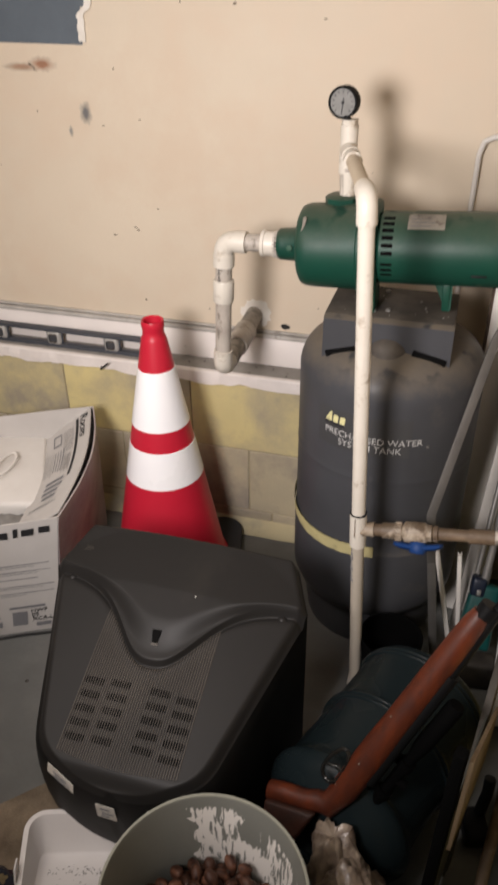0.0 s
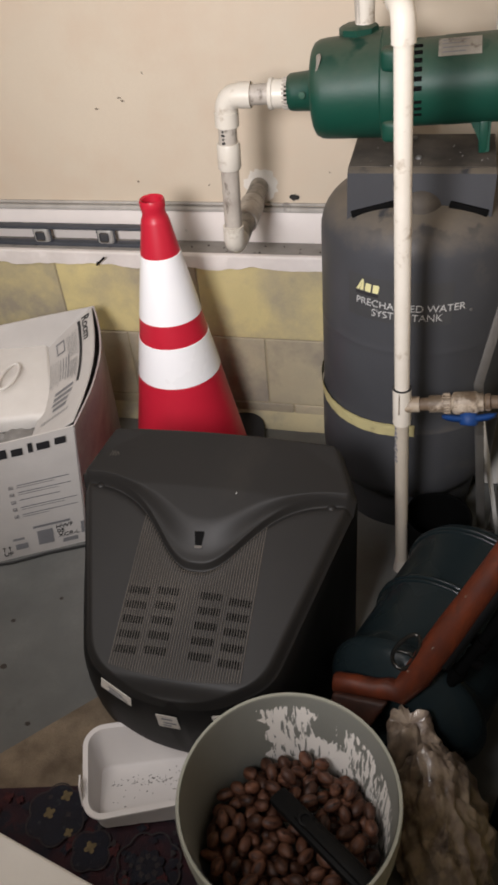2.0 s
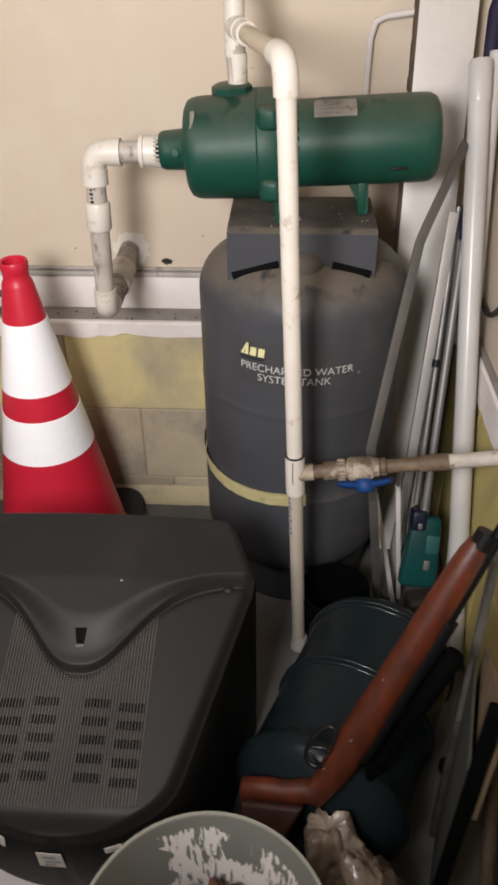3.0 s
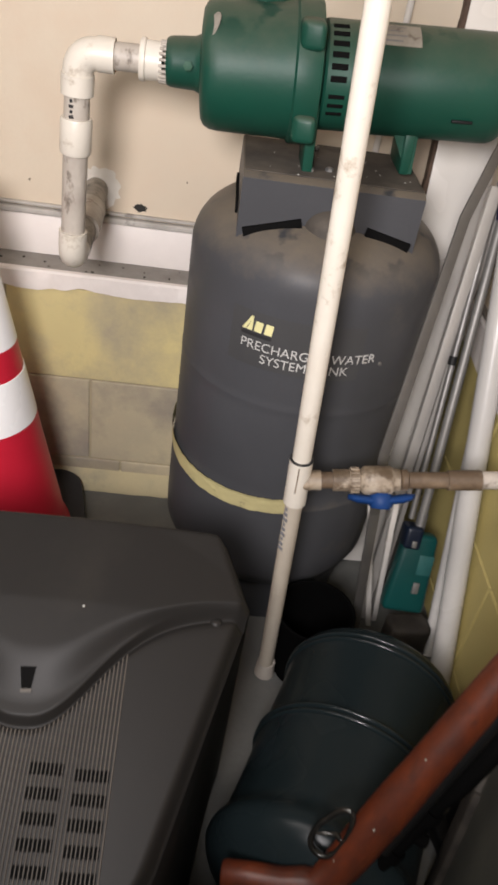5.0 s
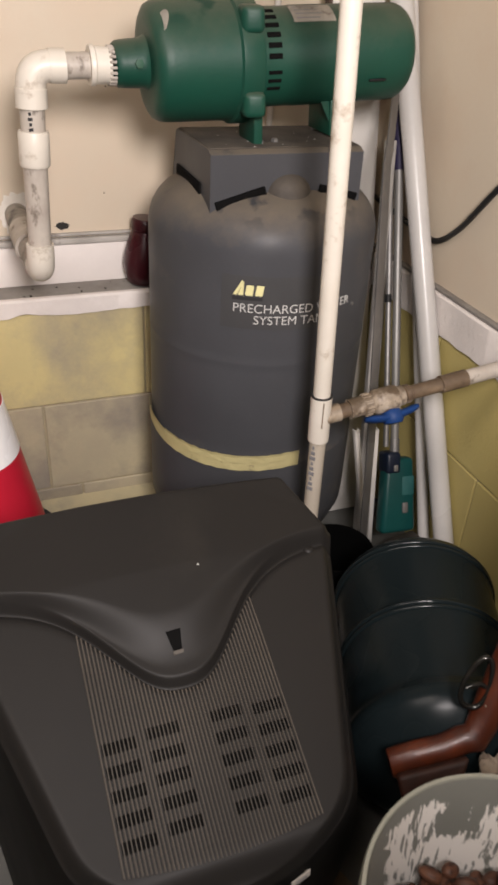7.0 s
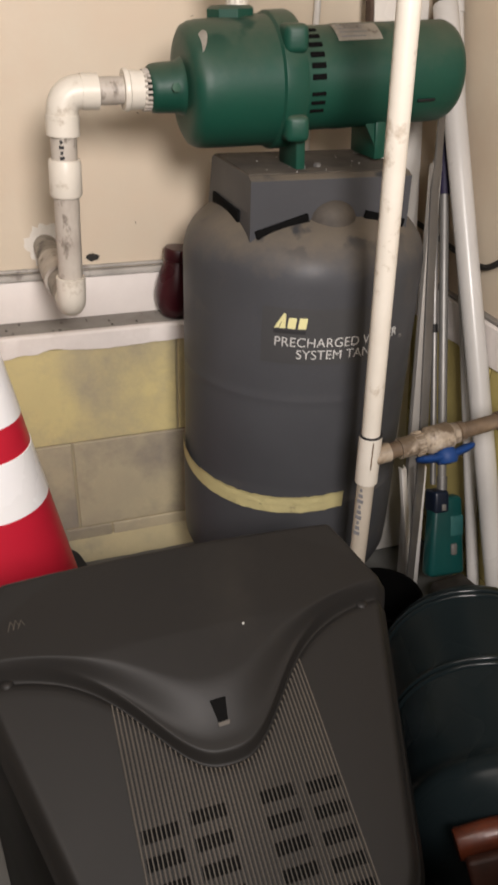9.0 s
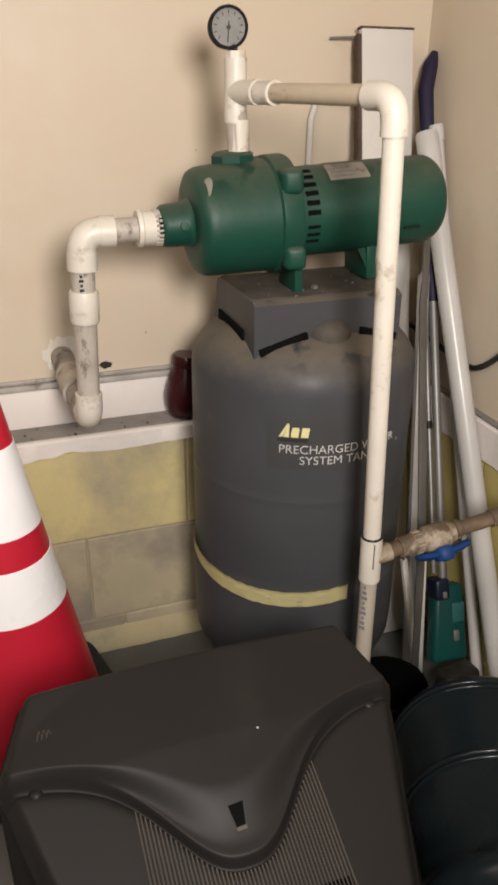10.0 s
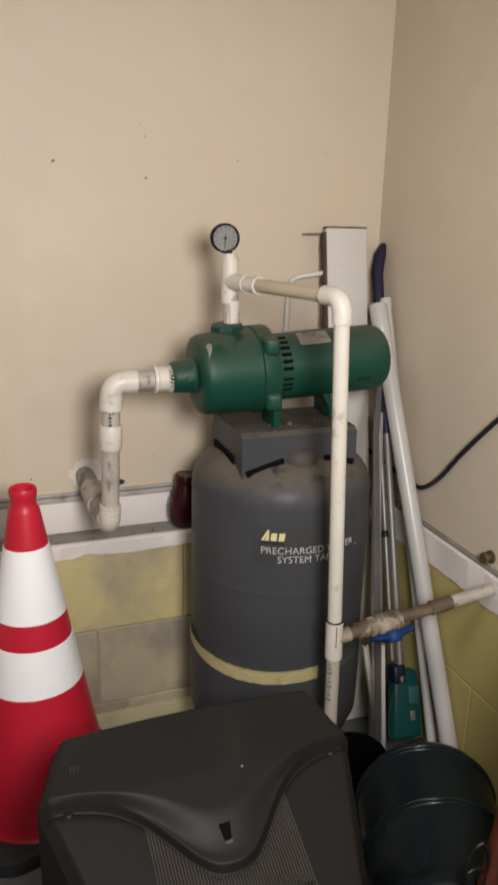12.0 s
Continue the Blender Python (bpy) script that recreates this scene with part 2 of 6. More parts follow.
M_JUG = mat("dark_teal_jug_plastic", (0.0098, 0.0150, 0.0166), (0.0078, 0.0122, 0.0138), 0.27, scale=4, fine=90, bump=0.02, grime=(0.013, 0.019, 0.022), grime_scale=6, grime_level=0.58, spec=0.15, rough_var=0.05)
M_JUG_BEAD = mat("polished_teal_jug_ring", (0.0098, 0.0150, 0.0166), (0.0078, 0.0122, 0.0138), 0.16, scale=4, fine=90, bump=0.01, spec=0.30, rough_var=0.05)
M_WOOD = mat("reddish_brown_stock_wood", (0.108, 0.0215, 0.0062), (0.038, 0.0085, 0.004), 0.42, scale=16, fine=120, bump=0.1, stretch=(2.0, 2.0, 0.5), coat=0.12, grime=(0.035, 0.010, 0.006), grime_scale=18, grime_level=0.60, grime_soft=0.15)
M_GUARD = mat("glossy_dark_steel", (0.06, 0.059, 0.055), (0.03, 0.03, 0.029), 0.18, metal=0.8, scale=60, bump=0.02)
M_GUN = mat("blued_steel", (0.0055, 0.0057, 0.006), (0.004, 0.004, 0.0042), 0.45, spec=0.15, bump=0.04)
M_PLANK = mat("weathered_wood", (0.22, 0.16, 0.09), (0.12, 0.085, 0.05), 0.75, scale=14, fine=80, bump=0.4, stretch=(4, 4, 0.5))
M_BAR = mat("worn_grey_bar", (0.16, 0.145, 0.125), (0.075, 0.068, 0.06), 0.6, scale=16, fine=110, bump=0.25, grime=(0.32, 0.28, 0.23), grime_scale=24, grime_level=0.63)
M_BUCKET = mat("grey_bucket_plastic", (0.27, 0.272, 0.225), (0.235, 0.238, 0.20), 0.42, scale=5, fine=150, bump=0.03)
M_NUT = mat("brown_nut_shell", (0.135, 0.060, 0.034), (0.050, 0.020, 0.012), 0.46, scale=130, fine=340, bump=0.3, stretch=(1, 1, 0.14), random_tone=0.5, spec=0.3, scatter=True, grime=(0.022, 0.009, 0.006), grime_scale=150, grime_level=0.50, grime_soft=0.12)
M_WHITE = mat("white_plastic", (0.68, 0.66, 0.62), (0.62, 0.60, 0.56), 0.45, scale=5, fine=200, bump=0.03)
M_TRAY = mat("white_tray_plastic", (0.76, 0.73, 0.71), (0.69, 0.66, 0.64), 0.5, scale=6, fine=140, bump=0.04)
M_SPECK = mat("dark_debris", (0.045, 0.038, 0.03), None, 0.9, bump=0.2)
M_NAVY = mat("dark_navy_plastic", (0.006, 0.012, 0.028), (0.005, 0.009, 0.020), 0.4, bump=0.04)
M_TEAL_PALE = mat("clouded_teal_plastic", (0.03, 0.12, 0.115), (0.015, 0.085, 0.082), 0.5, scale=40, bump=0.05)
M_TEAL = mat("teal_plastic", (0.005, 0.065, 0.06), (0.004, 0.045, 0.043), 0.4, bump=0.05)
M_PURPLE = mat("dark_purple_foam", (0.016, 0.011, 0.044), (0.011, 0.008, 0.030), 0.65, bump=0.12)
M_MAROON = mat("maroon_glazed_plastic", (0.050, 0.007, 0.012), (0.034, 0.005, 0.008), 0.3, bump=0.03)
M_CABLE = mat("black_cable_rubber", (0.016, 0.016, 0.016), None, 0.45, bump=0.05)
M_DIAL = mat("dial_face", (0.26, 0.26, 0.25), (0.20, 0.20, 0.19), 0.8, scale=40, bump=0.02, spec=0.1)
M_BOARD = mat("white_laminate", (0.66, 0.64, 0.60), (0.60, 0.575, 0.535), 0.25, scale=6, fine=200, bump=0.02, grime=(0.5, 0.46, 0.4), grime_scale=8, grime_level=0.72)
M_BOARD_EDGE = mat("torn_brown_fibreboard", (0.10, 0.065, 0.045), (0.06, 0.04, 0.03), 0.9, scale=25, fine=120, bump=0.5)
M_LEVEL = mat("blue_grey_level_paint", (0.07, 0.075, 0.09), (0.045, 0.05, 0.06), 0.5, bump=0.06)
M_PANEL = mat("grey_green_sheet", (0.066, 0.066, 0.055), (0.046, 0.047, 0.040), 0.6, scale=7, fine=120, bump=0.15)
M_FRAME = mat("worn_black_rail", (0.016, 0.014, 0.012), (0.05, 0.043, 0.035), 0.6, scale=22, fine=110, bump=0.3)
M_FLECK = mat("brown_fleck", (0.22, 0.18, 0.13), None, 0.9, bump=0.1)
M_HOLE_SHADE = mat("painted_hole_shade", (0.03, 0.028, 0.025), None, 0.9, bump=0.2)
M_TAPE_BLUE = mat("blue_grey_masking", (0.115, 0.14, 0.165), (0.09, 0.11, 0.13), 0.5, scale=8, bump=0.06)
M_PATCH = mat("plaster_patch", (0.80, 0.77, 0.71), (0.66, 0.62, 0.55), 0.9, scale=20, fine=80, bump=0.5)
M_CARPET = mat("brown_mat_pile", (0.27, 0.21, 0.145), (0.11, 0.083, 0.056), 0.95, scale=14, fine=260, bump=0.8, grime=(0.14, 0.108, 0.075), grime_scale=7, grime_level=0.56, grime_soft=0.2)
M_HOSE_GREY = mat("grey_strip_metal", (0.17, 0.165, 0.155), (0.11, 0.105, 0.10), 0.45, metal=0.5, scale=9, bump=0.08)

# ---- mesh helpers ----
WORLD_OF = {}


def thing(name, base, label, category, group=""):
    """An Empty at the foot of a thing, which carries its parts."""
    ob = new(name)
    ob.empty_display_size = 0.05
    ob.location = base
    WORLD_OF[ob.name] = Matrix.Translation(base)
    return tagged(ob, label, category, group)


def mesh_from(bm, name, material, sharp=38):
    me = bpy.data.meshes.new(name)
    bmesh.ops.recalc_face_normals(bm, faces=bm.faces)
    bm.to_mesh(me)
    bm.free()
    for p in me.polygons:
        p.use_smooth = True
    me.set_sharp_from_angle(angle=radians(sharp))
    me.materials.append(material)
    return me


def part(name, bm, material, parent, label="", sharp=38):
    ob = new(name, mesh_from(bm, name, material, sharp))
    ob.parent = parent
    ob.matrix_parent_inverse = WORLD_OF.get(parent.name, Matrix()).inverted()
    return tagged(ob, label)


def solid(name, bm, material, label, category="", group="", kind="", sharp=38):
    return tagged(new(name, mesh_from(bm, name, material, sharp)), label, category, group, kind)


def axis_at(p, d, up=(0, 0, 1)):
    """A frame at p whose z runs along d."""
    z = Vector(d).normalized()
    u = Vector(up)
    if abs(z.dot(u)) > 0.98:
        u = Vector((1, 0, 0))
    x = u.cross(z).normalized()
    y = z.cross(x)
    return Matrix(((x.x, y.x, z.x, p[0]), (x.y, y.y, z.y, p[1]), (x.z, y.z, z.z, p[2]), (0, 0, 0, 1)))


def revolve(bm, prof, m, seg=40, closed=False):
    rings = []
    for r, h in prof:
        if r < 1e-6:
            rings.append([bm.verts.new(m @ Vector((0, 0, h)))])
        else:
            rings.append([bm.verts.new(m @ Vector((r * math.cos(2 * math.pi * i / seg), r * math.sin(2 * math.pi * i / seg), h))) for i in range(seg)])
    pairs = list(zip(rings, rings[1:])) + ([(rings[-1], rings[0])] if closed else [])
    for a, b in pairs:
        for i in range(seg):
            j = (i + 1) % seg
            if len(a) == 1 and len(b) == 1:
                continue
            if len(a) == 1:
                bm.faces.new((a[0], b[i], b[j]))
            elif len(b) == 1:
                bm.faces.new((a[i], b[0], a[j]))
            else:
                bm.faces.new((a[i], a[j], b[j], b[i]))
    return bm


def tube(bm, pts, r, seg=20, caps=True):
    """A round bar along a line of points; r is one radius or one a point."""
    pts = [Vector(p) for p in pts]
    rs = r if isinstance(r, (list, tuple)) else [r] * len(pts)
    t0 = (pts[1] - pts[0]).normalized()
    nrm = t0.orthogonal().normalized()
    rings = []
    for k, p in enumerate(pts):
        t = (pts[min(k + 1, len(pts) - 1)] - pts[max(k - 1, 0)]).normalized()
        nrm = (nrm - t * nrm.dot(t)).normalized()
        bi = t.cross(nrm)
        rings.append([bm.verts.new(p + rs[k] * (nrm * math.cos(2 * math.pi * i / seg) + bi * math.sin(2 * math.pi * i / seg))) for i in range(seg)])
    for a, b in zip(rings, rings[1:]):
        for i in range(seg):
            j = (i + 1) % seg
            bm.faces.new((a[i], a[j], b[j], b[i]))
    if caps:
        bm.faces.new(rings[0][::-1])
        bm.faces.new(rings[-1])
    return bm


def bend(p0, c, p1, r, n=8):
    """A line from p0 to p1 that turns at c with radius r."""
    p0, c, p1 = Vector(p0), Vector(c), Vector(p1)
    a, b = (p0 - c).normalized(), (p1 - c).normalized()
    out = [p0]
    for i in range(n + 1):
        t = i / n
        out.append((c + a * r) * (1 - t) ** 2 + c * 2 * t * (1 - t) + (c + b * r) * t * t)
    return out + [p1]


def glide(pts, n=6):
    """A smooth line through the points."""
    p = [Vector(q) for q in pts]
    p = [p[0] * 2 - p[1]] + p + [p[-1] * 2 - p[-2]]
    out = []
    for a, b, c, d in zip(p, p[1:], p[2:], p[3:]):
        for k in range(n):
            t = k / n
            out.append(0.5 * (b * 2 + (c - a) * t + (a * 2 - b * 5 + c * 4 - d) * t * t + (b * 3 - a - c * 3 + d) * t ** 3))
    return out + [p[-2]]


def block(bm, size, m, bevel=0.0, seg=2):
    res = bmesh.ops.create_cube(bm, size=1.0, matrix=m @ Matrix.Diagonal((*size, 1)))
    if bevel:
        es = list({e for v in res["verts"] for e in v.link_edges})
        bmesh.ops.bevel(bm, geom=es, offset=bevel, segments=seg, affect="EDGES", profile=0.5)
    return bm


def span(bm, p, q, width, depth, up=(0, 0, 1), bevel=0.001):
    """A flat bar from p to q."""
    p, q = Vector(p), Vector(q)
    m = axis_at((p + q) / 2, q - p, up)
    return block(bm, (width, depth, (q - p).length), m, bevel)


def sm(a, b, v):
    """A smooth step from 0 at a to 1 at b."""
    t = min(1, max(0, (v - a) / (b - a)))
    return t * t * (3 - 2 * t)


def plate(bm, pts, thick):
    """A flat piece of the outline pts, thick along its normal."""
    vs = [bm.verts.new(p) for p in pts]
    f = bm.faces.new(vs)
    f.normal_update()
    res = bmesh.ops.extrude_face_region(bm, geom=[f])
    d = f.normal * thick
    bmesh.ops.translate(bm, verts=[v for v in res["geom"] if isinstance(v, bmesh.types.BMVert)], vec=d)
    return bm


def letters(name, body, size, place, material, parent, align="LEFT", label="", thin=0.0):
    """Writing whose points (x, y, height) go where place() says."""
    cu = bpy.data.curves.new(name, "FONT")
    cu.body, cu.size, cu.extrude, cu.align_x, cu.offset = body, size, 0.0006, align, thin
    tmp = new("writing", cu)
    bpy.context.view_layer.update()
    me = bpy.data.meshes.new_from_object(tmp.evaluated_get(bpy.context.evaluated_depsgraph_get()))
    bpy.data.objects.remove(tmp)
    for v in me.vertices:
        v.co = place(*v.co)
    me.materials.clear()
    me.materials.append(material)
    me.name = name
    ob = new(name, me)
    ob.parent = parent
    ob.matrix_parent_inverse = WORLD_OF.get(parent.name, Matrix()).inverted()
    return tagged(ob, label)


def patch(bm, place, x0, x1, y0, y1, h=0.0006, nx=1, ny=1):
    """A thin printed patch on a curved or tilted face."""
    g = [[bm.verts.new(place(x0 + (x1 - x0) * i / nx, y0 + (y1 - y0) * j / ny, h)) for i in range(nx + 1)] for j in range(ny + 1)]
    for j in range(ny):
        for i in range(nx):
            bm.faces.new((g[j][i], g[j][i + 1], g[j + 1][i + 1], g[j + 1][i]))
    return bm


def blot(bm, c, ax, ay, rx, ry, n=26, rough=0.35, seed=1, lift=(0, 0, 0)):
    """An uneven stain: a flat ragged disc."""
    rnd = random.Random(seed)
    ax, ay, c = Vector(ax), Vector(ay), Vector(c) + Vector(lift)
    mid = bm.verts.new(c)
    ring = []
    for i in range(n):
        a = 2 * math.pi * i / n
        k = 1 + rough * (rnd.random() - 0.5) * 2
        ring.append(bm.verts.new(c + ax * rx * k * math.cos(a) + ay * ry * k * math.sin(a)))
    for i in range(n):
        bm.faces.new((mid, ring[i], ring[(i + 1) % n]))
    return bm


B = bmesh.new
X, Y, Z = Vector((1, 0, 0)), Vector((0, 1, 0)), Vector((0, 0, 1))

# ---- the room ----
WY, BY = 2.32, 2.235          # north plaster face, north block face
WX, BX = 0.634, 0.622          # east plaster face, east block face
LEDGE, TRIM = 0.54, 0.635
WEST, SOUTH, TOP = -2.6, -1.6, 2.42

solid("floor", block(B(), (WX + 0.4 - WEST, WY + 0.4 - SOUTH, 0.1), pose((WX + WEST) / 2, (WY + SOUTH) / 2, -0.05)), M_FLOOR, "worn grey painted concrete floor with dark stains", "floor", kind="structure")
solid("ceiling", block(B(), (WX + 0.4 - WEST, WY + 0.4 - SOUTH, 0.1), pose((WX + WEST) / 2, (WY + SOUTH) / 2, TOP + 0.05)), M_CEIL, "plain white painted ceiling", "ceiling", kind="structure")
wall_north = solid("wall_north", block(B(), (WX - WEST + 0.2, 0.12, TOP - LEDGE), pose((WX + WEST) / 2 + 0.1, WY + 0.06, (TOP + LEDGE) / 2)), M_WALL, "cream painted plaster wall with scuffs and stains", "wall", kind="structure")
wall_east = solid("wall_east", block(B(), (0.12, WY - SOUTH, TOP - 0.58), pose(WX + 0.06, (WY + SOUTH) / 2, (TOP + 0.58) / 2)), M_WALL, "cream painted plaster wall", "wall", kind="structure")
solid("wall_west", block(B(), (0.12, WY - SOUTH, TOP), pose(WEST - 0.06, (WY + SOUTH) / 2, TOP / 2)), M_WALL, "cream painted plaster wall", "wall", kind="structure")
solid("wall_south", block(B(), (WX - WEST + 0.2, 0.12, TOP), pose((WX + WEST) / 2, SOUTH - 0.06, TOP / 2)), M_WALL, "cream painted plaster wall", "wall", kind="structure")

# block footing under the plaster, with a ledge
footing_north = solid("wall_footing_north", block(B(), (BX - WEST, 0.1, LEDGE - 0.004), pose((BX + WEST) / 2, BY + 0.054, (LEDGE - 0.004) / 2)), M_JOINT, "yellow painted concrete block footing of the wall", "wall", kind="structure")
footing_east = solid("wall_footing_east", block(B(), (0.1, WY - SOUTH, 0.58), pose(BX + 0.054, (WY + SOUTH) / 2, 0.29)), M_JOINT, "yellow painted concrete block footing of the wall", "wall", kind="structure")
bm = B()
block(bm, (BX - WEST, 0.1, 0.012), pose((BX + WEST) / 2, BY + 0.048, LEDGE - 0.006), 0.003)
solid("ledge", bm, M_LEDGE, "dusty grey concrete ledge along the wall", "ledge", kind="structure")


def ragged_strip(x0, x1, z0, z1, face, thick, along, n, seed, amp):
    """A mortar band with an uneven lower edge. along 'x': on the north face; 'y': on the east face."""
    rnd = random.Random(seed)
    bm = B()
    cols = []
    low = z0
    for i in range(n + 1):
        s = x0 + (x1 - x0) * i / n
        low = z0 + amp * (noise.noise(Vector((s * 9, seed, 0))) + 0.5 * noise.noise(Vector((s * 31, seed, 4))))
        bulge = 0.003 * noise.noise(Vector((s * 14, 3, seed)))
        row = []
        for d, z in ((thick, low), (-thick - bulge, low + 0.002), (-thick - bulge, z1 - 0.004), (-thick + 0.004, z1), (thick, z1)):
            row.append(bm.verts.new((s, face + d, z) if along == "x" else (face + d, s, z)))
        cols.append(row)
    for a, b in zip(cols, cols[1:]):
        for k in range(5):
            bm.faces.new((a[k], a[(k + 1) % 5], b[(k + 1) % 5], b[k]))
    bm.faces.new(cols[0])
    bm.faces.new(cols[-1][::-1])
    return bm


solid("trim_north", ragged_strip(WEST, BX, 0.502, LEDGE + 0.001, BY, 0.007, "x", 260, 3, 0.012), M_TRIM, "rough white mortar band under the ledge", "trim", kind="structure")
solid("trim_east", ragged_strip(SOUTH, BY - 0.008, 0.512, 0.592, BX, 0.006, "y", 260, 9, 0.006), M_TRIM, "rough white mortar band on the block footing", "trim", kind="structure")
bm = B()
cols = []
for i in range(241):
    s = WEST + (BX - WEST) * i / 240
    out = 0.040 + 0.007 * noise.noise(Vector((s * 7, 2, 0))) + 0.003 * noise.noise(Vector((s * 29, 5, 0)))
    cols.append([bm.verts.new(p) for p in ((s, BY + 0.004, 0.036), (s, BY - 0.006, 0.034), (s, BY - out, 0.006), (s, BY - out - 0.002, 0.0), (s, BY + 0.004, 0.0))])
for a, b in zip(cols, cols[1:]):
    for k in range(4):
        bm.faces.new((a[k], a[k + 1], b[k + 1], b[k]))
solid("trim_floor", bm, M_JOINT_PAINT, "sloped yellow painted mortar fillet along the floor", "trim", kind="structure")
bm = B()
block(bm, (WX - WEST, 0.012, TRIM - LEDGE - 0.012), pose((WX + WEST) / 2, WY - 0.005, (TRIM + LEDGE - 0.012) / 2), 0.002)
baseboard = solid("baseboard_north", bm, M_BASE, "white painted baseboard above the ledge", "baseboard", kind="structure")
bm = B()
block(bm, (WX - WEST, 0.017, 0.012), pose((WX + WEST) / 2, WY - 0.008, TRIM - 0.004), 0.003)
block(bm, (WX - WEST, 0.010, 0.006), pose((WX + WEST) / 2, WY - 0.004, TRIM + 0.008), 0.002)
part("moulding", bm, M_MOULD, baseboard, "dusty pale top edge of the baseboard")
bm = B()
block(bm, (0.016, WY - SOUTH, 0.007), pose(WX - 0.005, (WY + SOUTH) / 2, 0.5965), 0.002)
solid("trim_east_edge", bm, M_LEDGE, "thin dusty edge strip along the wall", "trim", kind="structure")

# stains and marks on the plaster
wall_marks = thing("wall_stain", (-0.6, WY, 1.2), "scattered stains and scuffs on the cream wall", "stain")
yf = WY - 0.0012

def layered(x, z, rx, rz, inner, name, label, seed, steps=6):
    """A stain that fades outwards: thin layers from the wall's colour to the stain's."""
    edge = (0.64, 0.555, 0.435)
    for k in range(steps):
        t = (k + 1) / steps
        m_ = mat(name + "_tone", tuple(e + (c - e) * t ** 1.4 for e, c in zip(edge, inner)), None, 0.7, scale=30, bump=0.05)
        w = 1.5 - 1.1 * k / steps
        bm = blot(B(), (x, yf - 0.00012 * k, z), X, Z, rx * w, rz * w, n=40, seed=seed + k // 3, rough=0.16)
        part(name, bm, m_, wall_marks, label)


layered(-0.607, 1.190, 0.011, 0.019, (0.17, 0.165, 0.16), "scuff", "soft dark grey smudge", 4)
layered(-0.655, 1.145, 0.004, 0.009, (0.33, 0.31, 0.28), "scuff", "small grey smudge", 5, 3)
layered(-0.712, 1.300, 0.026, 0.012, (0.34, 0.175, 0.105), "rust_stain", "rust-brown stain", 6)
layered(-0.772, 1.293, 0.034, 0.007, (0.42, 0.27, 0.18), "rust_stain", "rust-brown stain", 9, 4)
mk = B()
rnd = random.Random(12)
for i in range(34):
    blot(mk, (rnd.uniform(-1.1, 0.5), yf, rnd.uniform(0.66, 1.9)), X, Z, rnd.uniform(0.0012, 0.004), rnd.uniform(0.001, 0.003), n=9, seed=i, rough=0.5)
for x, z in ((-0.497, 0.905), (-0.49, 0.898), (-0.56, 0.88)):
    blot(mk, (x, yf, z), X, Z, 0.006, 0.002, n=9, seed=int(z * 1000))
tagged(part("fleck", mk, M_FLECK, wall_marks, "small dark flecks"), kind="stuff")
bm = B()
plate(bm, [Vector((-1.25, yf, 1.352)), Vector((-0.594, yf, 1.345)), Vector((-0.590, yf, 1.425)), Vector((-0.565, yf, 1.43)), Vector((-0.57, yf, 1.62)), Vector((-1.25, yf, 1.62))], 0.003)
masking = solid("masking_sheet", bm, M_TAPE_BLUE, "blue-grey sheet with a torn pale edge on the wall", "sheet")
bm = B()
cols = []
for i in range(30):
    z = 1.352 + 0.26 * i / 29
    x = -0.592 + 0.024 * sm(1.41, 1.43, z)
    jag = 0.007 * noise.noise(Vector((i * 0.9, 2, 0))) + 0.004 * noise.noise(Vector((i * 2.7, 5, 0)))
    cols.append([bm.verts.new((x - 0.008 + jag, yf - 0.0042, z)), bm.verts.new((x + 0.010 + 0.6 * jag, yf - 0.0042, z)), bm.verts.new((x + 0.010 + 0.6 * jag, yf - 0.0002, z)), bm.verts.new((x - 0.008 + jag, yf - 0.0002, z))])
for a, b in zip(cols, cols[1:]):
    for k in range(4):
        bm.faces.new((a[k], a[(k + 1) % 4], b[(k + 1) % 4], b[k]))
part("torn_edge", bm, M_PATCH, masking, "torn white paper edge")
# flat blot coloured as the shade inside a hole in the plaster
bm = B()
blot(bm, (-0.075, yf, 0.66), X, Z, 0.014, 0.008, seed=8, rough=0.2)
part("hole", bm, M_HOLE_SHADE, wall_marks, "small hole, its shade painted as a flat dark blot")
bm = B()
blot(bm, (-0.158, WY - 0.002, 0.690), X, Z, 0.042, 0.044, seed=21, rough=0.13, n=40)
solid("plaster_patch", bm, M_PATCH, "rough white plaster patch round the wall pipe", "patch")

# ---- pressure tank ----
TC = Vector((0.248, 2.02, 0))
TR = 0.208


def crown(r):
    """Height of the tank's dished head at the share r of its radius: a tight knuckle, then a shallow dome."""
    return 0.738 + 0.062 * (1 - r ** 8) ** 0.5 + 0.040 * (1 - r * r)


tank = thing("pressure_tank", TC, "grey enamelled steel pressure tank with a pale yellow tape stripe", "tank")
bm = B()
prof = [(0.0, 0.085), (0.10, 0.09), (0.165, 0.108), (0.196, 0.132), (TR + 0.001, 0.165), (TR + 0.0024, 0.20), (TR + 0.0024, 0.235), (TR + 0.0024, 0.335), (TR + 0.0018, 0.340), (TR, 0.343), (TR, 0.38), (TR, 0.53), (TR, 0.541), (TR + 0.0008, 0.5455), (TR + 0.0008, 0.5505), (TR, 0.555), (TR, 0.566), (TR, 0.70), (TR, 0.728), (TR, 0.738)]
for i in range(1, 29):
    r = math.cos(i / 28 * math.pi / 2) if i < 28 else 0.0
    prof.append((TR * r, crown(r)))
revolve(bm, prof, Matrix.Translation(TC), 72)
shell = part("shell", bm, M_TANK, tank)
bm = B()
revolve(bm, [(0.165, 0.0), (0.168, 0.0), (0.175, 0.06), (0.178, 0.14), (0.17, 0.14), (0.165, 0.06)], Matrix.Translation(TC), 48, True)
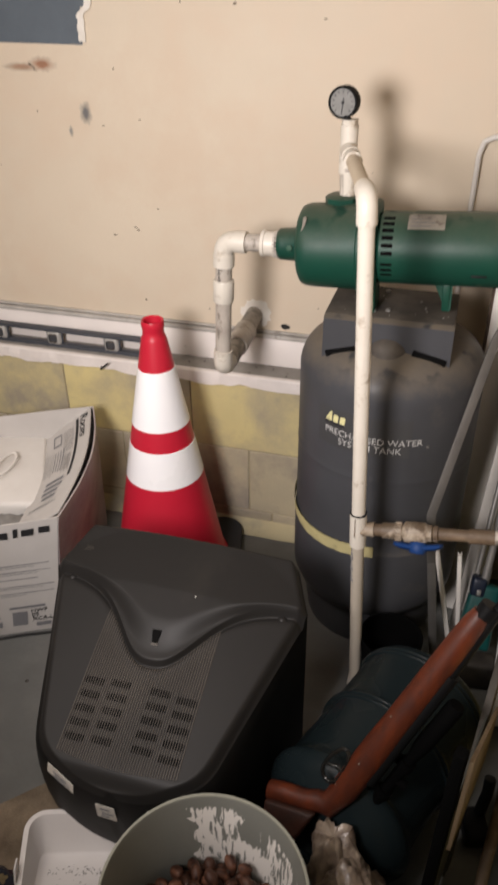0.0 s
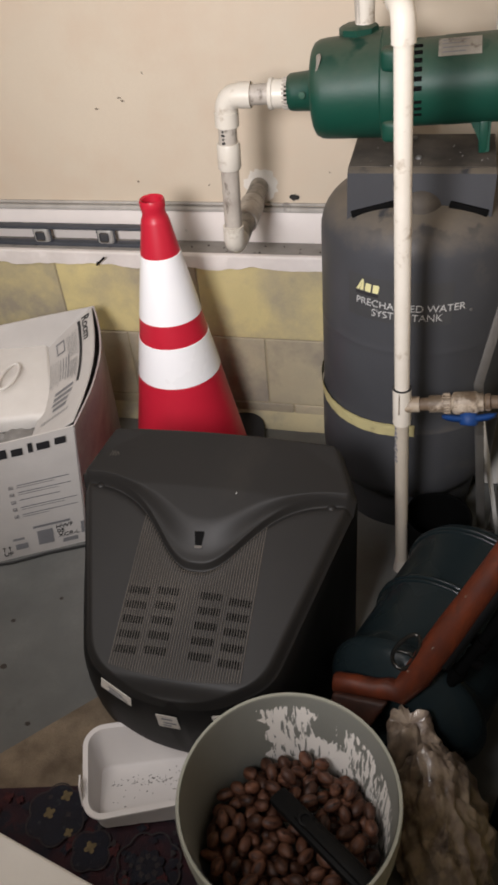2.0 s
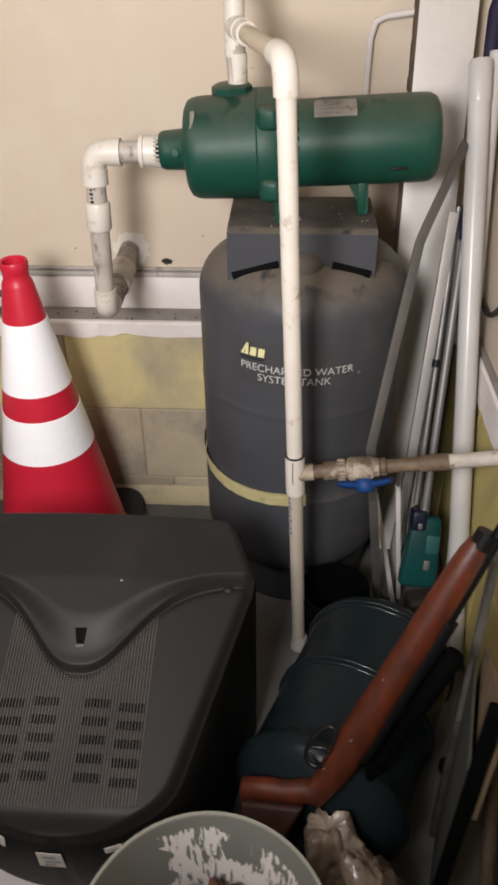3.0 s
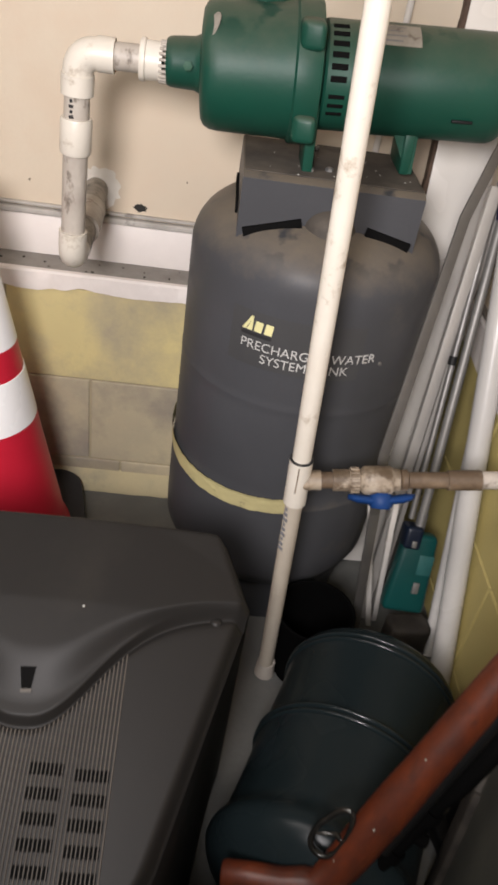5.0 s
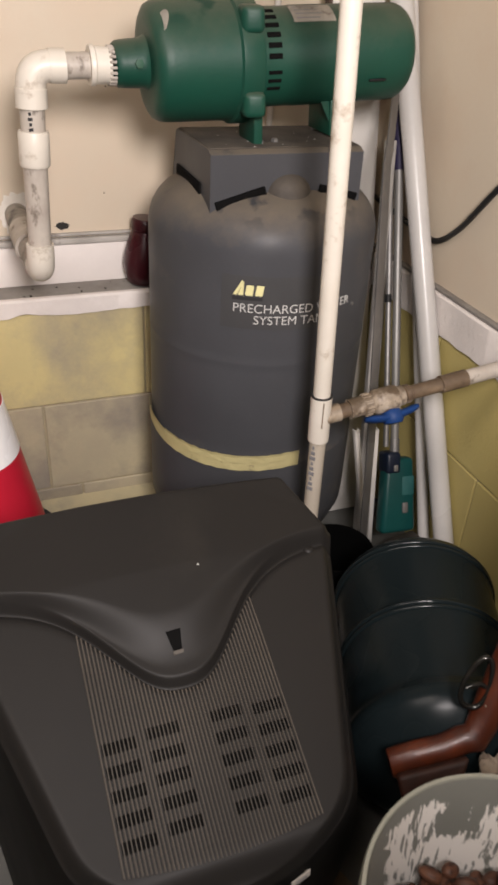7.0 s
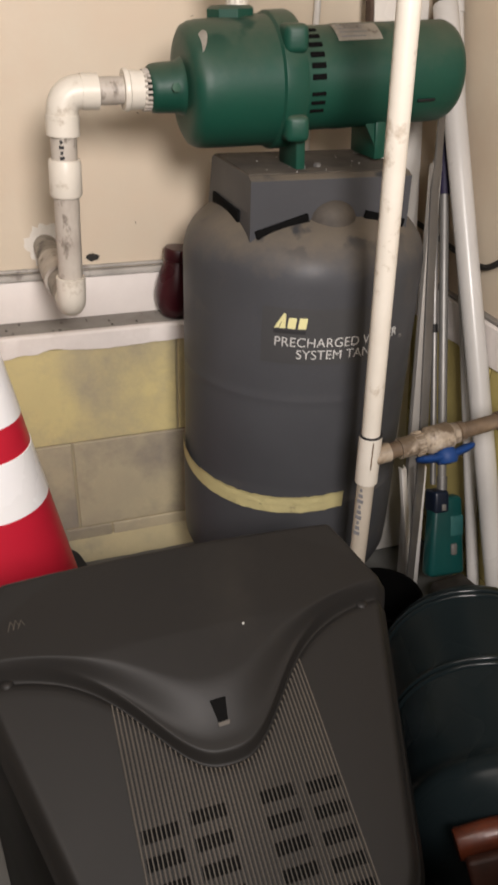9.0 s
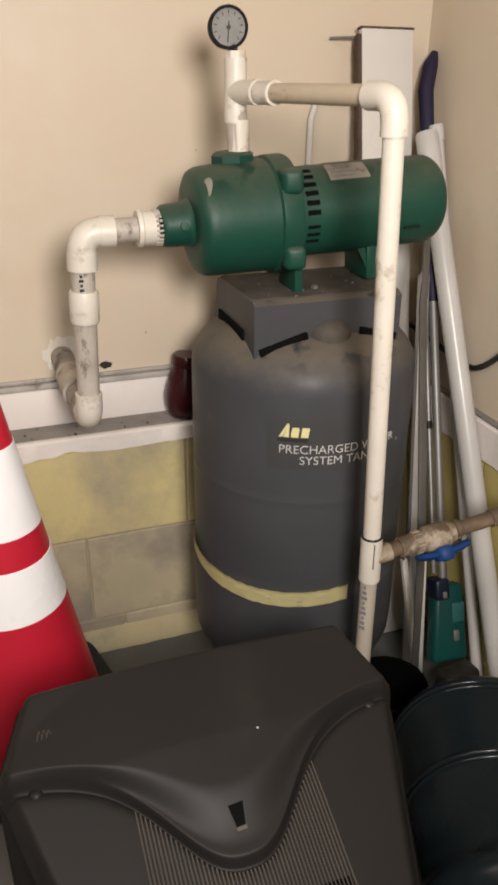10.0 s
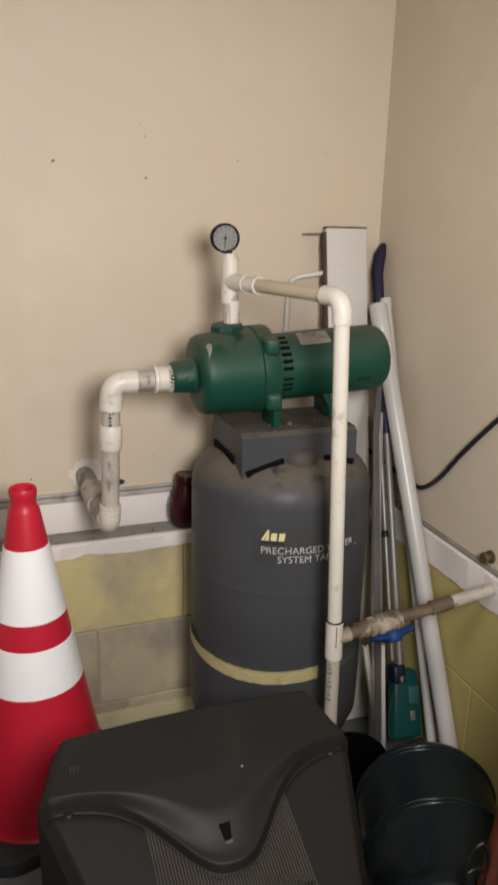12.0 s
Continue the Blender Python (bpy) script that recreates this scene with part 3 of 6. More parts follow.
part("base_ring", bm, M_TANK, tank, "dark base ring")


def on_tank(deg0):
    def place(x, y, h):
        a = radians(deg0) + x / TR
        return Vector((TC.x + (TR + 0.0006 + h) * math.cos(a), TC.y + (TR + 0.0006 + h) * math.sin(a), y))
    return place


# stripe of tape, printing, sticker
stripe = on_tank(-88)


def tape_layer(a0, a1, low, high, lift, seed):
    """One layer of tape round the tank, from the angle a0 to a1, between two wavy edges."""
    bm = B()
    n = 90
    g = []
    for i in range(n + 1):
        t = i / n
        a = a0 + (a1 - a0) * t
        q = min(1, max(0, -a / 1.86))
        zc = 0.350 + 0.015 * q ** 2 - 0.011 * math.sin(math.pi * q)
        e0 = low + 0.0016 * noise.noise(Vector((i * 0.33, seed, 0))) + 0.0008 * noise.noise(Vector((i * 1.1, seed, 2)))
        e1 = high + 0.0020 * noise.noise(Vector((i * 0.27, seed, 5))) + 0.0009 * noise.noise(Vector((i * 1.3, seed, 7)))
        ends = 0.006 * noise.noise(Vector((seed, 9, 1))) if i in (0, n) else 0
        row = []
        for k in range(6):
            v = k / 5
            out = lift + 0.0009 * noise.noise(Vector((i * 0.2, v * 3, seed))) + (0.0016 if k == 5 else 0)
            row.append(bm.verts.new(stripe((a + ends * (v - 0.5)) * TR, zc + e0 + (e1 - e0) * v, max(0.0004, out))))
        g.append(row)
    for a, b in zip(g, g[1:]):
        for k in range(5):
            bm.faces.new((a[k], b[k], b[k + 1], a[k + 1]))
    return bm


bm = tape_layer(0.052, -1.86, -0.0165, 0.0145, 0.0034, 2)
tape = part("tape_stripe", bm, M_TAPE, tank, "pale yellow tape stripe")
part("tape_fold", tape_layer(0.046, -1.30, 0.0005, 0.0190, 0.0048, 5), M_TAPE, tape, "upper fold of the tape")
pp = on_tank(-123.5)
letters("printing", "PRECHARGED WATER", 0.0222, lambda x, y, h: pp(x, 0.646 + y, h), M_WHITE_INK, tank, label="white printed words", thin=-0.00015)
letters("printing", "SYSTEM TANK", 0.0222, lambda x, y, h: pp(x + 0.036, 0.6255 + y, h), M_WHITE_INK, tank, label="white printed words", thin=-0.00015)
logo = B()
for pts in ([(0.000, 0), (0.0065, 0), (0.0155, 0.0195), (0.0165, 0.025), (0.0142, 0.025)], [(0.0080, 0), (0.0175, 0), (0.0180, 0.024), (0.0172, 0.0245)], [(0.0205, 0.002), (0.0222, 0), (0.0330, 0), (0.0350, 0.016), (0.0335, 0.018), (0.0240, 0.018), (0.0222, 0.016)], [(0.0372, 0.001), (0.0385, 0), (0.0495, 0), (0.0520, 0.017), (0.0510, 0.018), (0.0395, 0.018)]):
    logo.faces.new([logo.verts.new(pp(x, 0.676 + y, 0.0007)) for x, y in pts])
part("logo_mark", logo, M_LOGO, tank, "cream-yellow logo shapes")
bm = patch(B(), pp, -0.020, 0.196, 0.616, 0.709, 0.0002, 24)
part("decal_ground", bm, M_DECAL, tank, "slightly darker glossy decal ground")
bm = patch(B(), pp, -0.001, 0.05, 0.6675, 0.6735, 0.0007, 8)
part("logo_bar", bm, M_INK, tank, "black bar under the logo")
ps = on_tank(-86)
bm = patch(B(), ps, -0.045, 0.02, 0.268, 0.292, 0.0007, 8)
part("rating_plate", bm, M_DUST, tank, "dull grey rating plate")
bm = B()
for i in range(7):
    patch(bm, ps, -0.038 + i * 0.007, -0.034 + i * 0.007, 0.274, 0.286, 0.0012)
part("rating_bar", bm, M_TANK, tank)
bm = B()
block(bm, (0.006, 0.006, 0.006), axis_at(on_tank(-59)(0, 0.641, 0), (0.4, -0.9, 0)), 0.0015)
part("stud", bm, M_STEEL, tank, "small steel stud")

# pump saddle on top of the tank


def dome_z(x, y):
    return crown(min(1, math.hypot(x - TC.x, y - TC.y) / TR))


SX0, SX1 = 0.107, 0.376
bm = B()
outline = [(2.125, 0.796), (2.102, 0.884), (2.090, 0.890), (1.914, 0.890), (1.902, 0.884), (1.900, 0.810)]
inner = [(2.119, 0.796), (2.097, 0.880), (2.088, 0.886), (1.916, 0.886), (1.907, 0.880), (1.905, 0.810)]
nx = 24
cols = []
for i in range(nx + 1):
    s = i / nx
    x = SX0 + (SX1 - SX0) * s
    foot = dome_z(x, 1.902) - 0.004
    row = []
    for k, (y, z) in enumerate(outline):
        row.append(bm.verts.new((x, y, foot if k in (0, 5) else z)))
    for k, (y, z) in reversed(list(enumerate(inner))):
        row.append(bm.verts.new((x, y, foot if k in (0, 5) else z)))
    cols.append(row)
m12 = len(cols[0])
for a, b in zip(cols, cols[1:]):
    for k in range(m12):
        bm.faces.new((a[k], a[(k + 1) % m12], b[(k + 1) % m12], b[k]))
bm.faces.new(cols[0][:6])
bm.faces.new(cols[-1][:6][::-1])
saddle = part("saddle", bm, M_TANK, tank, "folded grey steel pump saddle", sharp=50)
bm = B()
block(bm, (SX1 - SX0 - 0.004, 0.172, 0.0016), pose((SX0 + SX1) / 2, 2.002, 0.8912), 0.0006)
part("dust_film", bm, M_DUST, saddle, "brown dust on the deck")
# solid dark bars where the slits between dome and saddle are in shade
for x0, x1 in ((0.116, 0.201), (0.298, 0.368)):
    bm = B()
    span(bm, (x0, 1.899, dome_z(x0, 1.899) + 0.005), (x1, 1.899, dome_z(x1, 1.899) + 0.005), 0.013, 0.009, up=(0, -1, 0), bevel=0.001)
    part("gap", bm, M_SLOT_SHADE, saddle, "slit under the saddle, its shade painted as a dark bar")
bm = B()
span(bm, (SX0 - 0.001, 2.085, dome_z(SX0, 2.085) + 0.008), (SX0 - 0.001, 1.950, dome_z(SX0, 1.950) + 0.008), 0.018, 0.006, up=(-1, 0, 0), bevel=0.001)
part("gap", bm, M_SLOT_SHADE, saddle, "slit under the saddle, its shade painted as a dark bar")
bm = B()
revolve(bm, [(0.0, 0.036)] + [(0.042 * math.sin(radians(a)), 0.034 * math.cos(radians(a))) for a in range(10, 91, 10)] + [(0.05, -0.012)], pose(0.245, 1.916, 0.820), 36)
part("boss", bm, M_DUST, tank, "dusty round boss")
bm = B()
rnd = random.Random(19)
for i in range(16):
    c = rnd.uniform(0.0008, 0.0022)
    block(bm, (c, c, c * 0.6), pose(rnd.uniform(0.13, 0.36), rnd.uniform(1.915, 2.05), 0.8923, 0, 0, rnd.uniform(0, 90)))
tagged(part("paint_speck", bm, M_WHITE_INK, saddle, "tiny pale specks"), kind="stuff")
for x, y in ((0.205, 1.945), (0.235, 1.955), (0.222, 2.06), (0.35, 2.05)):
    bm = revolve(B(), [(0.0065, 0.0), (0.0065, 0.004), (0.004, 0.006), (0.0, 0.006)], pose(x, y, 0.8915), 6)
    part("bolt", bm, M_STEEL, saddle, "steel bolt head")

# ---- jet pump ----
PA = Vector((0, 2.01, 1.012))
pump = thing("jet_pump", (0.25, 2.01, 0.892), "dusty green enamelled electric jet pump on the tank saddle", "pump")
mx = axis_at(PA, (1, 0, 0))
bm = B()
revolve(bm, [(0.0, 0.037), (0.055, 0.037), (0.072, 0.039), (0.081, 0.044), (0.0855, 0.053), (0.087, 0.064), (0.088, 0.09), (0.0895, 0.150), (0.091, 0.166), (0.0955, 0.169), (0.096, 0.172), (0.096, 0.198), (0.094, 0.203), (0.07, 0.207)], mx, 56)
volute = part("volute", bm, M_GREEN, pump)
bm = B()
revolve(bm, [(0.0, -0.012), (0.030, -0.012), (0.033, -0.008), (0.034, 0.0), (0.0355, 0.028), (0.041, 0.040), (0.052, 0.046)], mx, 40)
part("suction_nose", bm, M_GREEN, pump)
bm = B()
revolve(bm, [(0.07, 0.208), (0.0735, 0.212), (0.0735, 0.275), (0.0745, 0.278), (0.0745, 0.455), (0.0738, 0.466), (0.0705, 0.4735), (0.066, 0.479), (0.058, 0.483), (0.0, 0.485)], mx, 56)
motor = part("motor", bm, M_GREEN, pump)
# black blocks set into the motor's skin for the shade inside its slots
for deg in (-22, -34, -46, -58, -70, -82, -100, -110, -120):
    a = radians(deg)
    nrm = Vector((0, math.sin(a), math.cos(a)))
    c = PA + Vector((0.228, 0, 0)) + nrm * 0.0725
    bm = B()
    block(bm, (0.0080 if deg > -90 else 0.0055, 0.0225, 0.0045), axis_at(c, nrm, (1, 0, 0)) @ pose(0, 0, 0), 0.0008, 1)
    part("vent_slot", bm, M_SLOT_SHADE, motor, "vent slot, its shade painted as a black block")
bm = B()
block(bm, (0.03, 0.008, 0.004), pose(0.411, PA.y - 0.068, PA.z - 0.032), 0.001)
part("drain_slot", bm, M_BLACK, motor, "drain slot, its shade painted as a black block")
for a0, dz in ((-0.072, 0.062), (-0.080, -0.055), (0.06, 0.062)):
    bm = B()
    block(bm, (0.034, 0.040, 0.038), pose(0.186, PA.y + a0 * 0.97, PA.z + dz), 0.009, 3)
    for v in bm.verts:
        v.co.y += (v.co.x - 0.186) * (-0.25 if a0 < 0 else 0.25)
    part("lug", bm, M_GREEN, volute)
bm = B()
block(bm, (0.016, 0.075, 0.095), pose(0.2, PA.y - 0.035, PA.z - 0.073), 0.004)
part("front_foot", bm, M_GREEN, pump)
bm = B()
block(bm, (0.016, 0.090, 0.058), pose(0.350, PA.y + 0.005, 0.920), 0.003)
plate(bm, [Vector((0.352, PA.y - 0.040, 0.893)), Vector((0.361, PA.y - 0.040, 0.893)), Vector((0.362, PA.y - 0.034, 0.946)), Vector((0.326, PA.y - 0.034, 0.946))], 0.006)
part("rear_foot", bm, M_GREEN, pump)
bm = B()
revolve(bm, [(0.0, 0.0), (0.036, 0.0), (0.036, 0.022), (0.030, 0.026), (0.0, 0.026)], pose(0.123, 2.03, 1.088), 8)
part("outlet_boss", bm, M_GREEN, pump)
bm = B()
block(bm, (0.075, 0.055, 0.024), pose(0.145, 2.03, 1.09), 0.006)
part("outlet_pad", bm, M_GREEN_DUST, pump, "dusty green pad")


def on_motor(x, y, h):
    a = radians(-27) + y / 0.0745
    return PA + Vector((x, (0.0750 + h) * math.sin(a), (0.0750 + h) * math.cos(a)))


bm = patch(B(), on_motor, 0.266, 0.338, -0.022, 0.020, 0.0004, 1, 8)
name_plate = part("name_plate", bm, M_PLATE, motor, "worn silver-white rating label")
bm = B()
for i in range(4):
    patch(bm, on_motor, 0.272, 0.312 + 0.006 * (i % 2), -0.016 + i * 0.009, -0.0135 + i * 0.009, 0.0009)
part("text_bar", bm, M_INK_GREY, name_plate, "faded lines of print")
bm = B()
tm = axis_at(PA + Vector((0.0525, -0.058, 0.058)), (-0.72, -0.48, 0.50))
plate(bm, [tm @ Vector((0.011 * math.cos(t), 0.020 * math.sin(t), 0.0012)) for t in [i * math.pi / 10 for i in range(20)]], 0.002)
part("round_tag", bm, M_PLATE, volute, "worn oval tag")
bm = B()
revolve(bm, [(0.0, 0.0), (0.007, 0.0), (0.007, 0.004), (0.0, 0.006)], axis_at(PA + Vector((0.02, -0.0375, 0.004)), (0, -1, 0.1)), 6)
part("plug", bm, M_GREEN_DUST, pump, "small dusty plug")

pump.rotation_euler = (0, -radians(3.0), 0)

# ---- suction pipe ----
EC = Vector((-0.144, 2.010, 0.995))
SD = Vector((-0.036, 0, -1)).normalized()     # the drop leans a little
PS = Vector((0, 2.01, 0.9965))
suction = thing("suction_pipe", (-0.150, 2.02, 0.66), "dirty white plastic suction pipe from the wall to the pump", "pipe")
r1, f1 = 0.0190, 0.0228
bm = revolve(B(), [(0.0, -0.046), (0.0280, -0.046), (0.0290, -0.044), (0.0290, -0.039), (0.0268, -0.037), (0.0262, -0.014), (0.0, -0.014)], axis_at(PS, (1, 0, 0)) @ pose(0, 0, -0.01), 32)
adapter = part("threaded_adapter", bm, M_PVC, suction)
bm = B()
for i in range(22):
    a = 2 * math.pi * i / 22
    block(bm, (0.0045, 0.004, 0.018), axis_at(PS, (1, 0, 0)) @ pose(0.0265 * math.cos(a), 0.0265 * math.sin(a), -0.019, 0, 0, math.degrees(a)), 0.0008, 1)
part("grip_ring", bm, M_PVC_OLD, adapter, "dirt-filled grip ribs")
part("stub", tube(B(), [EC + X * 0.04, (-0.045, 2.01, 0.9965)], r1), M_PVC_OLD, suction)
bm = tube(B(), bend(EC + X * 0.050, EC, EC + SD * 0.056, 0.030, 10), f1, 28)
part("elbow", bm, M_PVC, suction)
bm = tube(B(), [EC + X * 0.028, EC + X * 0.052], f1 + 0.0015, 28)
tube(bm, [EC + SD * 0.030, EC + SD * 0.058], f1 + 0.0015, 28)
part("elbow_socket", bm, M_PVC, suction)
part("pipe", tube(B(), [EC + SD * 0.05, EC + SD * 0.11], r1), M_PVC_OLD, suction, "grimy pipe")
part("coupling", revolve(B(), [(0.0, -0.144), (0.0225, -0.144), (0.0242, -0.140), (0.0242, -0.095), (0.0225, -0.091), (0.0, -0.091)], axis_at(EC, -SD, (0, 1, 0)), 28), M_PVC, suction)
part("pipe", tube(B(), [EC + SD * 0.135, EC + SD * 0.285], r1), M_PVC_OLD, suction, "grimy pipe")
LE = EC + SD * 0.319
bm = tube(B(), bend(LE - SD * 0.050, LE, LE + Y * 0.05, 0.030, 10), f1, 28)
part("elbow", bm, M_PVC, suction)
part("wall_pipe", tube(B(), [LE + Y * 0.045, LE + Vector((-0.008, 0.32, 0.012))], [0.0235, 0.0235]), M_PVC_DARK, suction, "grey-stained pipe into the wall")
part("wall_collar", tube(B(), [LE + Vector((-0.002, 0.12, 0.004)), LE + Vector((-0.004, 0.21, 0.008))], 0.029), M_PVC_OLD, suction)
bm = B()
for i in range(5):
    block(bm, (0.004 + 0.003 * (i % 2), 0.0015, 0.0045), pose(EC.x - 0.008, EC.y - r1 + 0.0008, EC.z - 0.064 - i * 0.0075, 0, 12 * (i % 3) - 10, -14), 0)
part("print_bar", bm, M_INK, suction, "black printed marks")

# ---- outlet pipe with gauge and valve ----
T1 = Vector((0.118, 2.033, 1.195))
E1 = Vector((0.209, 1.687, 1.199))
T2 = Vector((0.240, 1.692, 0.510))
FT = Vector((0.262, 1.717, 0.0))
outlet = thing("outlet_pipe", FT, "white plastic outlet pipe from the pump down to the floor", "pipe")
r2, f2 = 0.0138, 0.0178
part("riser", tube(B(), [(0.123, 2.031, 1.11), T1 - Z * 0.02], 0.0175), M_PVC_OLD, outlet)
part("nipple", tube(B(), [(0.123, 2.031, 1.108), (0.122, 2.031, 1.155)], f2, 12), M_PVC, outlet)
bm = tube(B(), [T1 - Z * 0.045, T1 + Z * 0.048], f2, 28)
tube(bm, [T1, T1 + (E1 - T1).normalized() * 0.062], f2, 28)
part("tee", bm, M_PVC, outlet)
part("tee_lip", tube(B(), [T1 + (E1 - T1).normalized() * 0.055, T1 + (E1 - T1).normalized() * 0.064], f2 + 0.0008, 28), M_PVC, outlet)
cd = (E1 - T1).normalized()
part("coupling", tube(B(), [T1 + cd * 0.066, T1 + cd * 0.068, T1 + cd * 0.100, T1 + cd * 0.102], [r2, f2 - 0.0012, f2 - 0.0012, r2], 28), M_PVC, outlet)
part("coupling_lip", tube(B(), [T1 + cd * 0.098, T1 + cd * 0.106], f2, 28), M_PVC, outlet)
part("bushing", tube(B(), [T1 + Z * 0.045, T1 + Z * 0.058], 0.0165, 8), M_PVC, outlet)
part("cross_pipe", tube(B(), [T1 + (E1 - T1) * 0.1, E1 - (E1 - T1) * 0.08], r2), M_PVC_BROWN, outlet, "brown-stained pipe")
dn = (T2 - E1).normalized()
part("elbow", tube(B(), bend(E1 - (E1 - T1).normalized() * 0.048, E1, E1 + dn * 0.046, 0.03, 10), f2, 28), M_PVC, outlet)
part("down_pipe", tube(B(), [E1 + dn * 0.036, T2], r2 + 0.0005), M_PVC, outlet)
bm = B()
span(bm, T2 - dn * 0.036 - Y * (f2 + 0.0002) - X * 0.004, T2 + dn * 0.012 - Y * (f2 + 0.0002) - X * 0.005, 0.0016, 0.0006, up=(0, -1, 0), bevel=0)
part("drip_line", bm, M_RUSTY, outlet, "brown drip line")
part("joint_ring", tube(B(), [T2 - dn * 0.0425, T2 - dn * 0.0405], f2 + 0.0002, 28), M_INK, outlet, "dark joint line")
d2 = (FT - T2).normalized()
W1 = Vector((0.626, 1.684, 0.566))
br = (W1 - T2).normalized()
bm = tube(B(), [T2 - dn * 0.042, T2 + d2 * 0.045], f2, 28)
part("tee", bm, M_PVC, outlet)
part("tee_branch", tube(B(), [T2, T2 + br * 0.034], f2 * 0.88, 28), M_VALVE, outlet, "brown-stained tee branch")
for k in range(9):
    q = T2 + d2 * (0.055 + 0.011 * k)
    side = (br.cross(d2).normalized() * -0.6 - br * 0.8).normalized()
    bm = B()
    block(bm, (0.004 + 0.003 * (k % 3), 0.0015, 0.0065), axis_at(q + side * (r2 + 0.0002), d2, tuple(side)), 0)
    part("text_bar", bm, M_INK_GREY, outlet, "faded dark print on the pipe")
part("foot_pipe", tube(B(), [T2 + d2 * 0.04, FT], r2), M_PVC_GREY, outlet, "greyed pipe")
part("floor_collar", tube(B(), [FT + Vector((0, 0, 0.035)) - d2 * 0.0, FT], [0.0165, 0.0195], 20), M_PVC_OLD, outlet)
part("branch_pipe", tube(B(), [T2 + br * 0.02, W1], 0.0128), M_RUSTY, outlet, "brown-stained branch pipe into the wall")
part("branch_collar", tube(B(), [T2 + br * 0.052, T2 + br * 0.078], 0.017, 12), M_VALVE, outlet)
part("branch_coupling", tube(B(), [T2 + br * 0.225, T2 + br * 0.275], 0.0155), M_RUSTY, outlet)
part("wall_end", tube(B(), [T2 + br * 0.275, W1 + br * 0.02], 0.0138), M_PVC_OLD, outlet, "dirty end at the wall")
VC = T2 + br * 0.118
valve = part("valve_body", tube(B(), [VC - br * 0.042, VC - br * 0.040, VC - br * 0.026, VC - br * 0.024, VC - br * 0.022, VC - br * 0.018, VC + br * 0.020, VC + br * 0.024, VC + br * 0.026, VC + br * 0.034, VC + br * 0.036], [0.015, 0.018, 0.018, 0.015, 0.019, 0.022, 0.022, 0.019, 0.0175, 0.0175, 0.014], 20), M_VALVE, outlet, "grimy valve body")
for k in range(14):
    a = 2 * math.pi * k / 14
    m_ = axis_at(VC - br * 0.033, br)
    bm = B()
    block(bm, (0.0035, 0.003, 0.013), m_ @ pose(0.0182 * math.cos(a), 0.0182 * math.sin(a), 0, 0, 0, math.degrees(a)), 0.0006, 1)
    part("grip_rib", bm, M_VALVE, valve)
part("end_ring", tube(B(), [VC + br * 0.036, VC + br * 0.038, VC + br * 0.046, VC + br * 0.048], [0.0135, 0.0165, 0.0165, 0.0135], 20), M_RUSTY, valve, "rust-brown end ring")
vh = VC + Vector((0.010, -0.018, -0.024))
bm = tube(B(), [VC + Vector((0.004, -0.008, -0.01)), vh], 0.010, 14)
part("stem", bm, M_PVC, valve, "white valve stem")
hz = Vector((0, -0.6, -0.8))
hy = hz.cross(br).normalized()
bm = B()
revolve(bm, [(0.0, -0.013), (0.014, -0.012), (0.0185, -0.006), (0.0185, 0.006), (0.015, 0.012), (0.0, 0.014)], axis_at(vh, hz), 24)
for s_ in (-1, 1):
    secs = []
    for d, half, thick, drop in ((0.010, 0.0155, 0.0075, 0.0), (0.020, 0.0135, 0.0070, 0.001), (0.034, 0.0190, 0.0070, 0.003), (0.044, 0.0165, 0.0055, 0.005), (0.050, 0.0060, 0.0040, 0.006)):
        c = vh + br * s_ * d - hz * drop
        secs.append([bm.verts.new(c + hy * half * math.cos(2 * math.pi * k / 16) + hz * thick * math.sin(2 * math.pi * k / 16)) for k in range(16)])
    for a, b in zip(secs, secs[1:]):
        for k in range(16):
            bm.faces.new((a[k], a[(k + 1) % 16], b[(k + 1) % 16], b[k]))
    bm.faces.new(secs[0][::-1])
    bm.faces.new(secs[-1])
part("handle", bm, M_BLUE, valve, "blue plastic handle")

gauge = thing("pressure_gauge", (0.112, 2.03, 1.25), "round black pressure gauge with a pale dial on the pipe tee", "gauge")
GC = Vector((0.1035, 2.024, 1.284))
gd = Vector((-0.16, -1, 0.02)).normalized()
gm = axis_at(GC, gd)
part("stem", tube(B(), [(0.117, 2.033, 1.245), (0.108, 2.028, 1.262)], 0.008, 10), M_BLACK, gauge)
part("case", revolve(B(), [(0.0, -0.026), (0.027, -0.026), (0.0295, -0.020), (0.0302, 0.002), (0.0292, 0.004), (0.0255, 0.004), (0.0255, 0.0), (0.0, 0.0)], gm, 44), M_SCOOP, gauge)
dial = part("dial", revolve(B(), [(0.0255, 0.0006), (0.0, 0.0006)], gm, 40), M_DIAL, gauge, "pale grey dial")
bm = B()
for i in range(11):
    a = radians(-135 + 27 * i)
    block(bm, (0.0012, 0.005, 0.0004), gm @ pose(0, 0, 0, 0, 0, -math.degrees(a)) @ pose(0, 0.020, 0.0014), 0)
part("tick", bm, M_INK, dial, "black scale marks")
bm = B()
block(bm, (0.0016, 0.030, 0.0005), gm @ pose(0, 0, 0, 0, 0, 176) @ pose(0, 0.006, 0.002), 0)
revolve(bm, [(0.0035, 0.0015), (0.003, 0.003), (0.0, 0.003)], gm, 12)
part("needle", bm, M_INK, dial, "black needle")

# ---- traffic cone ----
CC = Vector((-0.333, 2.01, 0))
cone = thing("traffic_cone", CC, "red traffic cone with two white reflective bands on a black base", "traffic cone")


def cone_r(z):
    return 0.045 + (0.665 - z) * 0.184


